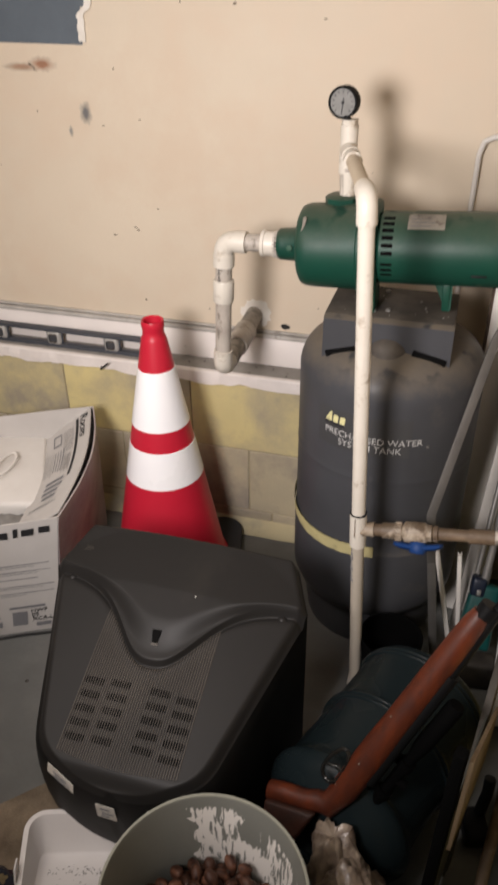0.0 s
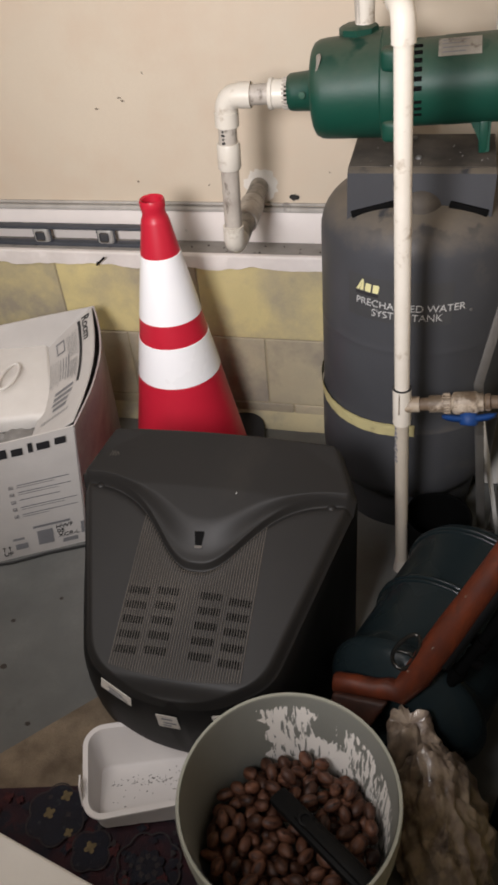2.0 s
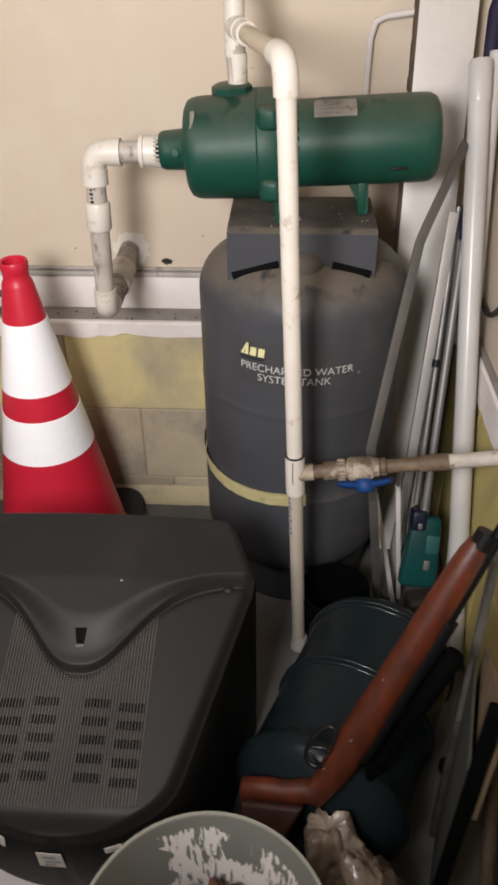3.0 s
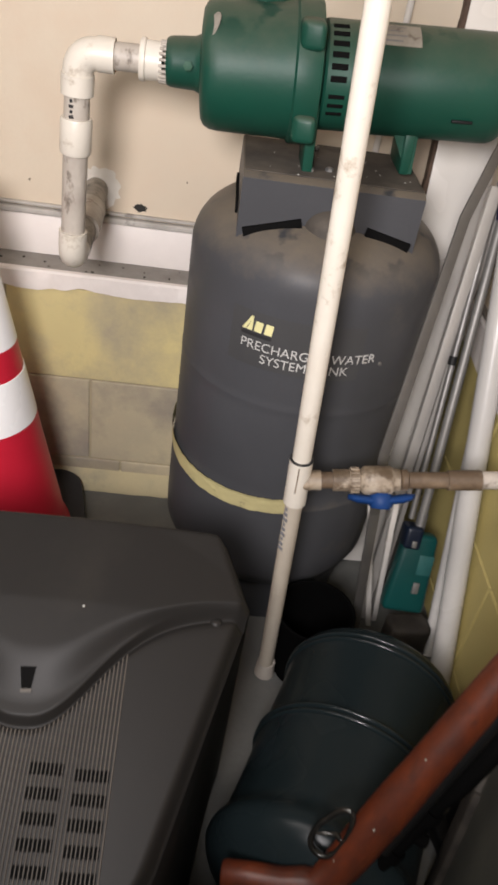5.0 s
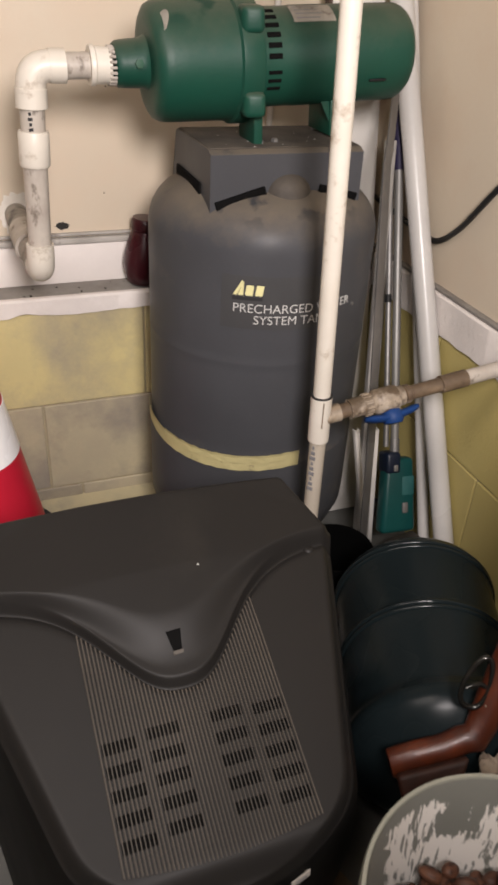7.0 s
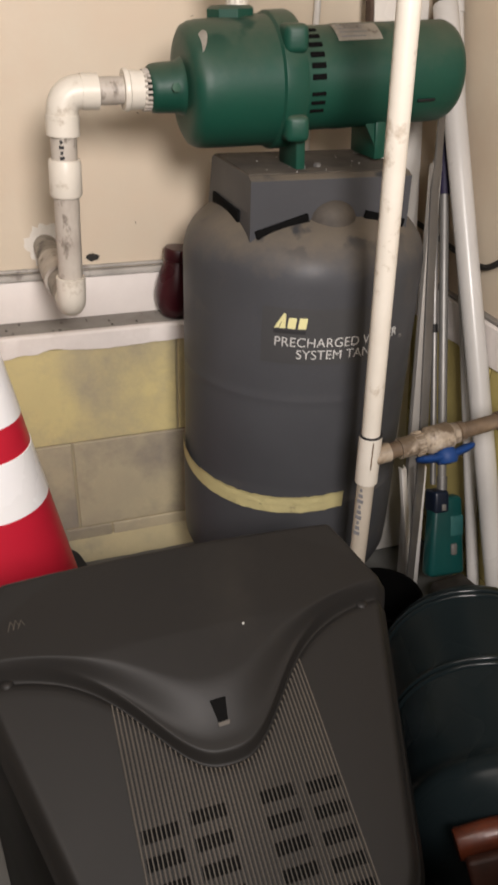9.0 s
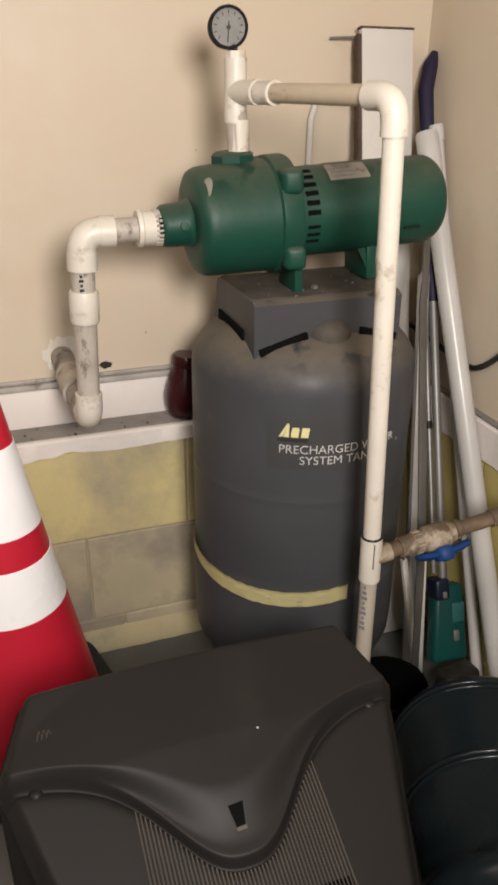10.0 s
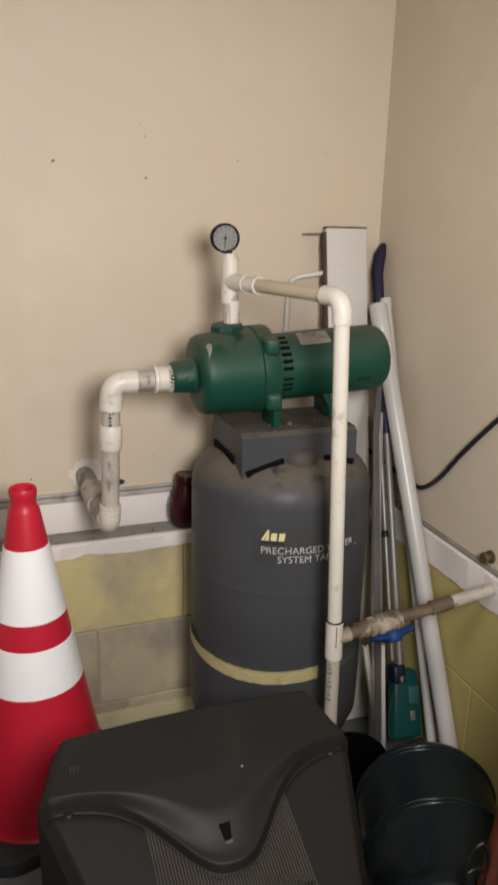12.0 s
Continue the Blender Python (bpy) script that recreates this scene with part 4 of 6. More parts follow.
bm = B()
revolve(bm, [(cone_r(0.03) + 0.02, 0.028), (cone_r(0.03) + 0.006, 0.034), (cone_r(0.05), 0.05), (cone_r(0.3), 0.3), (cone_r(0.665), 0.665), (cone_r(0.735), 0.735), (0.0305, 0.741), (0.0268, 0.747), (0.0262, 0.760), (0.0282, 0.768), (0.0286, 0.780), (0.0265, 0.785), (0.022, 0.782), (0.020, 0.74), (0.02, 0.72), (0.0, 0.72)], Matrix.Translation(CC), 64)
part("body", bm, M_CONE, cone)
for z0, z1 in ((0.343, 0.447), (0.503, 0.660)):
    bm = B()
    revolve(bm, [(cone_r(z0) - 0.001, z0), (cone_r(z0) + 0.0012, z0 + 0.0008), (cone_r(z1) + 0.0012, z1 - 0.0008), (cone_r(z1) - 0.001, z1)], Matrix.Translation(CC), 64)
    part("reflective_band", bm, M_BAND, cone, "bright white reflective band")
bm = B()
block(bm, (0.37, 0.37, 0.034), Matrix.Translation(CC) @ pose(0.016, 0.004, 0.0172, 0, 0, 14), 0.0, 1)
vert = [e for e in bm.edges if abs(e.verts[0].co.z - e.verts[1].co.z) > 0.01]
bmesh.ops.bevel(bm, geom=vert, offset=0.06, segments=8, affect="EDGES", profile=0.5)
bmesh.ops.bevel(bm, geom=[e for e in bm.edges if e.verts[0].co.z > 0.029 and e.verts[1].co.z > 0.029], offset=0.006, segments=2, affect="EDGES", profile=0.5)
part("base", bm, M_RUBBER, cone, "black rubber base")

# ---- dark grey plastic storage box with vents ----
BC = -0.0975
storage = thing("storage_box", (BC, 1.4, 0), "dark grey plastic storage box with curved lid and ribbed vents", "storage box")
YF, YB = 1.126, 1.596


def half_w(y):
    """Half the box's width at depth y, round towards the front."""
    t = min(1, max(0, (y - YF) / 0.09))
    return (0.274 - 0.32 * max(0, 1.5 - y) - 0.45 * max(0, y - 1.5)) * (1 - (1 - t) ** 3) ** 0.4545


def lid_y(dx):
    t = min(1, abs(dx) / 0.25)
    k = (t * 0.25 / 0.105) ** 2.6
    return 1.335 + 0.165 * k / (1 + k)


def panel_z(y):
    return 0.362 + 0.39 * (y - 1.284)


def lid_z(dx, y):
    z = 0.424 + 0.41 * (y - 1.376) if y < 1.465 else 0.4605 + 0.29 * (y - 1.465)
    return z - 0.022 * (abs(dx) / 0.27) ** 2.5


def box_top(dx, y):
    d = y - lid_y(dx)
    low = panel_z(y) - 0.01 * (abs(dx) / 0.25) ** 3
    groove = 0.004 * math.exp(-((d + 0.003) / 0.004) ** 2)
    w = 0.010 + 0.065 * math.exp(-(abs(dx) / 0.105) ** 2.6)
    rise = max(lid_z(dx, y), low + 0.014) - low
    lip = min(0.010, 0.6 * rise)
    z = low - groove + lip * sm(-0.002, 0.005, d) + (rise - lip) * sm(min(0.014, 0.2 * w), w, d)
    edge_f = y - YF
    z -= 0.020 * (1 - sm(0.0, 0.034, edge_f)) ** 2
    hw = half_w(y)
    side = hw - abs(dx)
    z -= 0.022 * (1 - sm(0.0, 0.022, side)) ** 2
    z -= 0.018 * (1 - sm(0.0, 0.02, YB - y)) ** 2
    return z


nu, nv = 132, 150
bm = B()


def row_y(u, v):
    """Depth of the row v at the share u of the width; the rows follow the lid's front edge."""
    dx = 0.26 * u
    for _ in range(4):
        edge = lid_y(dx)
        if v < 0:
            y = edge - 0.007 + (edge - 0.007 - YF - 0.0002) * v
        elif v <= 1:
            y = edge - 0.007 + 0.030 * v
        else:
            y = edge + 0.023 + (YB - edge - 0.023) * (v - 1)
        dx = half_w(y) * u
    return y


vs = [-(1 - (j / 60) ** 1.3) for j in range(60)] + [j / 24 for j in range(24)] + [1 + j / 66 for j in range(67)]
nv = len(vs) - 1
grid = []
for v in vs:
    row = []
    for i in range(nu + 1):
        u = -1 + 2 * i / nu
        y = row_y(u, v)
        dx = half_w(y) * u
        row.append(bm.verts.new((BC + dx, y, box_top(dx, y))))
    grid.append(row)
rim = [tuple(r[0].co[:2]) for r in reversed(grid)] + [tuple(w.co[:2]) for w in grid[0][1:-1]] + [tuple(r[-1].co[:2]) for r in grid]
for a, b in zip(grid, grid[1:]):
    for i in range(nu):
        bm.faces.new((a[i], a[i + 1], b[i + 1], b[i]))
top_part = part("lid", bm, M_BIN, storage, sharp=60)
# the skirt: the top's rim carried down to the floor


def skirt(x, y, f):
    """The side below the rim point (x, y): f runs from 0 at the rim to 1 at the floor."""
    z0 = box_top(x - BC, y) + 0.001
    fr = 1 - sm(1.15, 1.5, y)
    xs = BC + (x - BC) * (1 + 0.22 * fr * math.sqrt(f) - 0.05 * f * fr)
    return Vector((xs, y + 0.05 * f * f * (1 - sm(YF, YF + 0.22, y)) - (0.02 * f if y > 1.55 else 0), z0 * (1 - f)))


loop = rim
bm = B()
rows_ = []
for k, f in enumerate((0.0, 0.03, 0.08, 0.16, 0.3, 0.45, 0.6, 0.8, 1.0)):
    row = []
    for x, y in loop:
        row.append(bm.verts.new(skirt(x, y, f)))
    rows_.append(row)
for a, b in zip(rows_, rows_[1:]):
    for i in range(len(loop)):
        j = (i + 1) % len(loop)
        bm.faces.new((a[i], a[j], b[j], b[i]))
part("body", bm, M_BIN_SHADED, storage, "lower body, painted near-black for its shaded sides", sharp=60)
# vent panel: ribs, and near-black plates for the shade inside the slots
PW = 0.1165
for i in range(49):
    dx = -PW + 2 * PW * i / 48
    y1, y0 = lid_y(dx) - 0.006, 1.150 + 0.010 * (dx / PW) ** 2
    if y1 - y0 < 0.02:
        continue
    bm = B()
    p = Vector((BC + dx, y0, box_top(dx, y0) + 0.0006))
    pts = [Vector((BC + dx, y0 + (y1 - y0) * k / 6, box_top(dx, y0 + (y1 - y0) * k / 6) + 0.0004)) for k in range(7)]
    w = 0.00125
    lo = [(bm.verts.new(q - X * w), bm.verts.new(q + Z * 0.0016 - X * w * 0.5), bm.verts.new(q + Z * 0.0016 + X * w * 0.5), bm.verts.new(q + X * w)) for q in pts]
    for a, b in zip(lo, lo[1:]):
        for k in range(3):
            bm.faces.new((a[k], a[k + 1], b[k + 1], b[k]))
    part("rib", bm, M_BIN_RIB, top_part)
for cx in (-0.0935, -0.0400, 0.0400, 0.0935):
    for k in range(5):
        y = 1.186 + 0.0248 * k + (0.004 if abs(cx) < 0.05 else 0)
        bm = B()
        plate(bm, [Vector((BC + cx + a, y + b, box_top(cx + a, y + b) + 0.00193)) for a, b in ((-0.0198, -0.0062), (0, -0.0062), (0.0198, -0.0062), (0.0198, 0.0062), (0, 0.0062), (-0.0198, 0.0062))], 0.002)
        part("vent_slot", bm, M_SLOT_SHADE, top_part, "vent slot, its shade painted as a dark plate")
# the latch recess as a flat plate, with its shade in the colour
bm = B()
notch = [(-0.010, 1.386), (0.009, 1.387), (0.006, 1.367), (-0.005, 1.366)]
plate(bm, [Vector((BC + x, y, box_top(x, y) + 0.0012)) for x, y in notch], 0.0012)
part("latch_notch", bm, M_SLOT_SHADE, top_part, "latch notch, its shade painted as a flat dark plate")
bm = B()
plate(bm, [Vector((BC + x, y, box_top(x, y) + 0.0016)) for x, y in ((-0.0065, 1.3655), (0.0075, 1.3662), (0.0070, 1.3625), (-0.0055, 1.3620))], 0.0015)
part("latch_lip", bm, M_BIN_RIB, top_part, "pale lip of the latch")
bm = B()
for u, w_ in ((0.0, 0.012), (0.006, 0.012), (0.012, 0.010)):
    for x0, y0, x1, y1 in ((0.0, 0.0, 0.004, w_), (0.004, w_, 0.008, 0.002)):
        p_, q_ = Vector((-0.316 + u + x0, 1.522 + y0, 0)), Vector((-0.316 + u + x1, 1.522 + y1, 0))
        p_.z, q_.z = box_top(p_.x - BC, p_.y) + 0.0002, box_top(q_.x - BC, q_.y) + 0.0002
        tube(bm, [p_, q_], 0.0006, 6)
part("embossed_mark", bm, M_BIN_RIB, top_part, "small raised moulded mark")
for dx in (-0.228, 0.228):
    bm = B()
    y = lid_y(dx) - 0.003
    revolve(bm, [(0.010, -0.004), (0.008, 0.002), (0.005, 0.004), (0.0, 0.0045)], Matrix.Translation((BC + dx, y, box_top(dx, y))), 16)
    part("hinge_nub", bm, M_BIN, top_part)
bm = B()
revolve(bm, [(0.0016, 0.0), (0.0016, 0.0012), (0.0, 0.0016)], Matrix.Translation((-0.043, 1.459, box_top(-0.043 - BC, 1.459))), 8)
part("paint_speck", bm, M_WHITE_INK, top_part, "tiny white speck")


def on_skirt(dx0, f0, w, hgt):
    """A label's corners on the skirt's front."""
    out = []
    for sx, fz in ((-1, 1), (1, 1), (1, -1), (-1, -1)):
        dx = dx0 + sx * w / 2
        lo_, hi_ = YF, YF + 0.36
        for _ in range(40):
            mid = (lo_ + hi_) / 2
            if half_w(mid) < abs(dx):
                lo_ = mid
            else:
                hi_ = mid
        f = f0 - fz * hgt / 2 / 0.27
        out.append(skirt(BC + dx, hi_, f) + Vector((0, -0.003, 0)))
    return out


for dx0, f0, w, hgt in ((-0.102, 0.055, 0.056, 0.027), (-0.013, 0.180, 0.036, 0.046), (0.078, 0.08, 0.024, 0.014)):
    bm = B()
    plate(bm, on_skirt(dx0, f0, w, hgt)[::-1], 0.001)
    tag = part("sticker", bm, M_LABEL, storage, "pale paper sticker")
    bm = B()
    rows = ((0.0, -0.25, 0.5, 0.12), (0.1, 0.05, 0.6, 0.10), (-0.05, 0.28, 0.4, 0.10)) if w > 0.03 else ((0.0, 0.0, 0.6, 0.2),)
    for u, v, a, b in rows:
        plate(bm, [q + Vector((0, -0.0009, 0)) for q in on_skirt(dx0 + u * w, f0 + v * hgt / 0.27, w * a, hgt * b)[::-1]], 0.0006)
    part("print_bar", bm, M_INK_GREY, tag, "faded grey print")

# ---- water jug lying on the floor ----
JD = Vector((-0.389, -0.921, 0.0)).normalized()
JF = Vector((0.429, 1.602, 0.1472))
jug = thing("water_jug", (0.36, 1.47, 0), "dark teal ribbed plastic water jug lying on the floor", "jug")
bm = B()
R = 0.147
prof = [(0.0, 0.014), (0.090, 0.010), (0.116, 0.0), (0.133, 0.004), (0.1405, 0.012), (0.1432, 0.020), (0.1442, 0.026), (0.1442, 0.044), (R - 0.004, 0.050), (R - 0.006, 0.060), (R - 0.0065, 0.110), (R - 0.006, 0.160), (R - 0.005, 0.168), (R - 0.003, 0.174), (R - 0.003, 0.192), (R - 0.0045, 0.200), (R - 0.0065, 0.212), (R - 0.0072, 0.262), (R - 0.0068, 0.314), (R - 0.0058, 0.324), (R - 0.001, 0.335), (R + 0.003, 0.342), (R + 0.0052, 0.349), (R + 0.0050, 0.357), (R, 0.368), (R - 0.011, 0.382), (R - 0.030, 0.398), (0.097, 0.412), (0.072, 0.423), (0.046, 0.434), (0.036, 0.440), (0.0325, 0.446), (0.0315, 0.462), (0.034, 0.465), (0.034, 0.472), (0.0, 0.473)]
revolve(bm, prof, axis_at(JF, JD), 72)
part("bottle", bm, M_JUG, jug)
for h in (0.030, 0.041, 0.177, 0.188):
    bead = [(R - 0.004 + 0.0052 * math.sin(a), h + 0.0042 * math.cos(a)) for a in (0.15, 0.6, 1.1, math.pi / 2, 2.04, 2.54, 2.99)]
    part("ring_bead", revolve(B(), bead + [(R - 0.006, h - 0.0042), (R - 0.006, h + 0.0042)], axis_at(JF, JD), 72, True), M_JUG_BEAD, jug, "glossy moulded ring")

# ---- air rifle leaning across the jug ----
RB, RK, RT = Vector((0.168, 1.243, 0.226)), Vector((0.284, 1.218, 0.256)), Vector((0.480, 1.340, 0.675))
rd = (RT - RK).normalized()
rifle = thing("air_rifle", (0.18, 1.25, 0.15), "air rifle with reddish-brown wooden stock and black scope, leaning", "rifle")
ru = Vector((0.75, -0.3, -0.4))
ru = (ru - rd * ru.dot(rd)).normalized()
rw = rd.cross(ru)


wd = Vector((-0.54, -0.34, -0.77)).normalized()     # the way down the butt, from its upper corner to the lower


def loft(rings, seg=24):
    """A bar through rings (centre, half axis u, half axis v)."""
    bm = B()
    loops = []
    for c, u, v in rings:
        loops.append([bm.verts.new(c + u * math.cos(2 * math.pi * i / seg) + v * math.sin(2 * math.pi * i / seg)) for i in range(seg)])
    for a, b in zip(loops, loops[1:]):
        for i in range(seg):
            bm.faces.new((a[i], a[(i + 1) % seg], b[(i + 1) % seg], b[i]))
    bm.faces.new(loops[0][::-1])
    bm.faces.new(loops[-1])
    return bm


rings_ = []
bar = (RK - RB).normalized()
ub = (wd - bar * wd.dot(bar)).normalized()
for t, hu, hv in ((0.0, 0.0185, 0.0155), (0.03, 0.020, 0.017), (0.30, 0.0195, 0.0175), (0.62, 0.0185, 0.0175), (0.86, 0.020, 0.018), (1.0, 0.0225, 0.0195)):
    c = RB.lerp(RK, t) + Z * 0.006 * math.sin(math.pi * t) + (Vector((-0.003, 0.002, 0.008)) if t > 0.8 else Vector((0, 0, 0)))
    along = bar.lerp(rd, max(0, t - 0.6)).normalized()
    u = (ub * (1 - t) + ru * t)
    u = (u - along * u.dot(along)).normalized()
    rings_.append((c, u * hu, along.cross(u) * hv))
for t, hu, hv in ((0.05, 0.0240, 0.0205), (0.10, 0.0255, 0.0210), (0.17, 0.0255, 0.0210), (0.22, 0.0235, 0.0205), (0.30, 0.0225, 0.0200), (0.42, 0.021, 0.0190)):
    rings_.append((RK + rd * t, ru * hu, rd.cross(ru) * hv))
for c, hu, hv in ((RT - rd * 0.02, 0.019, 0.017), (RT, 0.015, 0.014)):
    rings_.append((c, ru * hu, rd.cross(ru) * hv))
stock = part("stock", loft(rings_, 28), M_WOOD, rifle, "scuffed reddish-brown wooden stock", sharp=60)
# lower slab of the butt, its shade painted as a darker tone
bm = B()
face = bar.cross(ub).normalized()
corner = RB + ub * 0.008 - face * 0.010
plate(bm, [corner + bar * 0.004, corner + bar * 0.105, corner + bar * 0.070 + ub * 0.055, corner + bar * 0.002 + ub * 0.105], 0.020)
bmesh.ops.bevel(bm, geom=list(bm.edges), offset=0.006, segments=3, affect="EDGES", profile=0.5)
part("butt", bm, M_BUTT_SHADE, rifle, "lower butt, painted darker for the shade under the stock")
for k, (t, a) in enumerate(((0.06, 0.9), (0.13, 0.4), (0.15, 1.1), (0.24, 0.7), (-0.02, 0.8))):
    bm = B()
    nrm = (-rd.cross(ru) * math.cos(a) - ru * math.sin(a)).normalized()
    block(bm, (0.0012, 0.0028 + 0.0008 * (k % 3), 0.0006), axis_at(RK + rd * t + nrm * 0.0235, nrm, tuple(rd)), 0)
    part("chip", bm, M_PLATE, stock, "tiny pale chip")
ax = RK + ru * 0.022
part("receiver", tube(B(), [ax + rd * 0.10, ax + rd * 0.36], 0.0125, 18), M_GUN, rifle, "blued steel receiver")
part("barrel", tube(B(), [ax + rd * 0.30, RT + rd * 0.15 + ru * 0.012], 0.009, 16), M_GUN, rifle, "dark steel barrel")
part("barrel_collar", tube(B(), [RT - rd * 0.005 + ru * 0.004, RT + rd * 0.018 + ru * 0.004], 0.0165, 16), M_GUN, rifle)
sc0, sc1 = Vector((0.324, 1.229, 0.192)), Vector((0.467, 1.299, 0.501))
sd = (sc1 - sc0)
scope = part("scope", tube(B(), [sc0, sc0 + sd * 0.02, sc0 + sd * 0.18, sc0 + sd * 0.25, sc0 + sd * 0.62, sc0 + sd * 0.70, sc0 + sd * 0.98, sc1], [0.0135, 0.0155, 0.0155, 0.0105, 0.0105, 0.015, 0.0155, 0.0135], 20), M_POT, rifle, "black telescopic scope")
for k in (0.33, 0.55):
    c = sc0 + sd * k
    bm = tube(B(), [c - sd.normalized() * 0.008, c + sd.normalized() * 0.008], 0.0145, 18)
    span(bm, c, c - ru * 0.028, 0.014, 0.014, up=rd, bevel=0.002)
    part("scope_mount", bm, M_POT, scope)
bm = tube(B(), [sc0 + sd * 0.44, sc0 + sd * 0.44 + rw * 0.022], 0.009, 14)
tube(bm, [sc0 + sd * 0.44, sc0 + sd * 0.44 + ru * 0.022], 0.009, 14)
part("turret", bm, M_POT, scope)
tg = RK + rd * 0.080 - ru * 0.036 - rw * 0.004
pts = []
for i in range(37):
    a = i * math.pi / 18
    pts.append(tg + rd * (0.037 * math.cos(a) + 0.005 * math.cos(2 * a)) - ru * 0.017 * math.sin(a) + rw * 0.004 * math.sin(a))
guard = part("trigger_guard", tube(B(), pts, 0.0038, 12), M_GUARD, rifle, "glossy dark steel trigger guard")
part("trigger", tube(B(), [tg + ru * 0.020, tg + ru * 0.004 + rd * 0.004, tg - ru * 0.008 - rd * 0.002, tg - ru * 0.014 - rd * 0.008], [0.004, 0.0036, 0.003, 0.002], 10), M_GUARD, guard, "curved steel trigger")

# ---- bucket of nuts ----
KC = Vector((0.138, 0.968, 0))
bucket = thing("bucket", KC, "grey plastic bucket splashed inside with white paint, holding nuts", "bucket")
KH = 0.372
bm = revolve(B(), [(0.0, 0.003), (0.128, 0.003), (0.132, 0.0), (0.134, 0.006), (0.150, 0.29), (0.152, 0.30), (0.157, 0.302), (0.157, 0.308), (0.152, 0.311), (0.153, 0.335), (0.159, 0.337), (0.159, KH - 0.006), (0.1575, KH), (0.1535, KH), (0.152, KH - 0.004), (0.1475, 0.2), (0.1475, 0.2)], Matrix.Translation(KC), 72)
part("shell", bm, M_BUCKET, bucket)
m_in = mat("grey_bucket_with_paint", (0.235, 0.238, 0.21), (0.20, 0.203, 0.18), 0.42, scale=5, fine=150, bump=0.03)
nt = m_in.node_tree
bs = nt.nodes["Principled BSDF"]
old = bs.inputs["Base Color"].links[0].from_socket
tc = nt.nodes.new("ShaderNodeTexCoord")
mp = nt.nodes.new("ShaderNodeMapping")
mp.inputs["Scale"].default_value = (1, 1, 0.26)
nz = nt.nodes.new("ShaderNodeTexNoise")
nz.inputs["Scale"].default_value, nz.inputs["Detail"].default_value, nz.inputs["Roughness"].default_value = 46, 8, 0.72
nt.links.new(tc.outputs["Object"], mp.inputs[0])
nt.links.new(mp.outputs[0], nz.inputs["Vector"])
at_ = nt.nodes.new("ShaderNodeAttribute")
at_.attribute_name = "splash"
ad = nt.nodes.new("ShaderNodeMath")
ad.operation = "ADD"
run_map = nt.nodes.new("ShaderNodeMapping")
run_map.inputs["Scale"].default_value = (1, 1, 0.14)
run = nt.nodes.new("ShaderNodeTexNoise")
run.inputs["Scale"].default_value, run.inputs["Detail"].default_value = 180, 3
nt.links.new(tc.outputs["Object"], run_map.inputs[0])
nt.links.new(run_map.outputs[0], run.inputs["Vector"])
both = nt.nodes.new("ShaderNodeMix")
both.inputs["Factor"].default_value = 0.55
nt.links.new(nz.outputs["Fac"], both.inputs[2])
nt.links.new(run.outputs["Fac"], both.inputs[3])
nt.links.new(both.outputs[0], ad.inputs[0])
nt.links.new(at_.outputs["Fac"], ad.inputs[1])
mr = nt.nodes.new("ShaderNodeMapRange")
mr.inputs["From Min"].default_value, mr.inputs["From Max"].default_value = 0.555, 0.575
nt.links.new(ad.outputs[0], mr.inputs["Value"])
mxn = nt.nodes.new("ShaderNodeMix")
mxn.data_type = "RGBA"
nt.links.new(mr.outputs["Result"], mxn.inputs["Factor"])
nt.links.new(old, mxn.inputs[6])
mxn.inputs[7].default_value = (0.86, 0.82, 0.76, 1)
nt.links.new(mxn.outputs[2], bs.inputs["Base Color"])
bm = B()
zs = [0.005 + (KH - 0.007) * k / 30 for k in range(31)]
revolve(bm, [(0.0, 0.005)] + [(0.1305 + (0.1522 - 0.1305) * z / KH - 0.0006, z) for z in zs], Matrix.Translation(KC), 96)
lining = part("inner_wall", bm, m_in, bucket, "inner wall with dried white paint runs")
# where the paint was splashed: a band on one side, thinning upwards
sp = lining.data.attributes.new("splash", "FLOAT", "POINT")
for i, v in enumerate(lining.data.vertices):
    a = math.degrees(math.atan2(v.co.y - KC.y, v.co.x - KC.x))
    z = v.co.z
    a += 7 * noise.noise(Vector((z * 45, a * 0.08, 3))) + 4 * noise.noise(Vector((z * 130, a * 0.2, 8)))
    solid_side = sm(84, 90, a) * (1 - sm(117, 123, a))
    bare = sm(64, 70, a) * (1 - sm(84, 90, a))
    drips = sm(-5, 10, a) * (1 - sm(64, 70, a))
    topz = 0.346 * (solid_side + bare) + (0.340 - 0.0006 * (70 - a)) * drips
    sp.data[i].value = -0.5 + 0.605 * solid_side + (0.63 - 0.19 * sm(0.262, 0.285, z)) * bare + 0.585 * drips - 0.42 * sm(topz - 0.006, topz + 0.018, z)

# nuts: three shapes, dropped as a heap in the bucket
shapes = []
for s in range(3):
    bm = B()
    L, Wd = (0.0152, 0.0144, 0.0138)[s], (0.0096, 0.0101, 0.0098)[s]
    pr = []
    for k in range(9):
        a = math.pi * k / 8
        tip = 0.12 * max(0, math.cos(a)) ** 6
        pr.append((Wd * math.sin(a) if 0 < k < 8 else 0.0, L * (math.cos(a) + tip)))
    revolve(bm, pr, Matrix(), 12)
    for v in bm.verts:
        v.co.x *= 1.06 - 0.1 * (v.co.y > 0.6 * Wd)
        v.co += 0.0006 * noise.noise_vector(v.co * 160)
    shapes.append(mesh_from(bm, "nut", M_NUT, 80))
rnd = random.Random(41)
placed = []
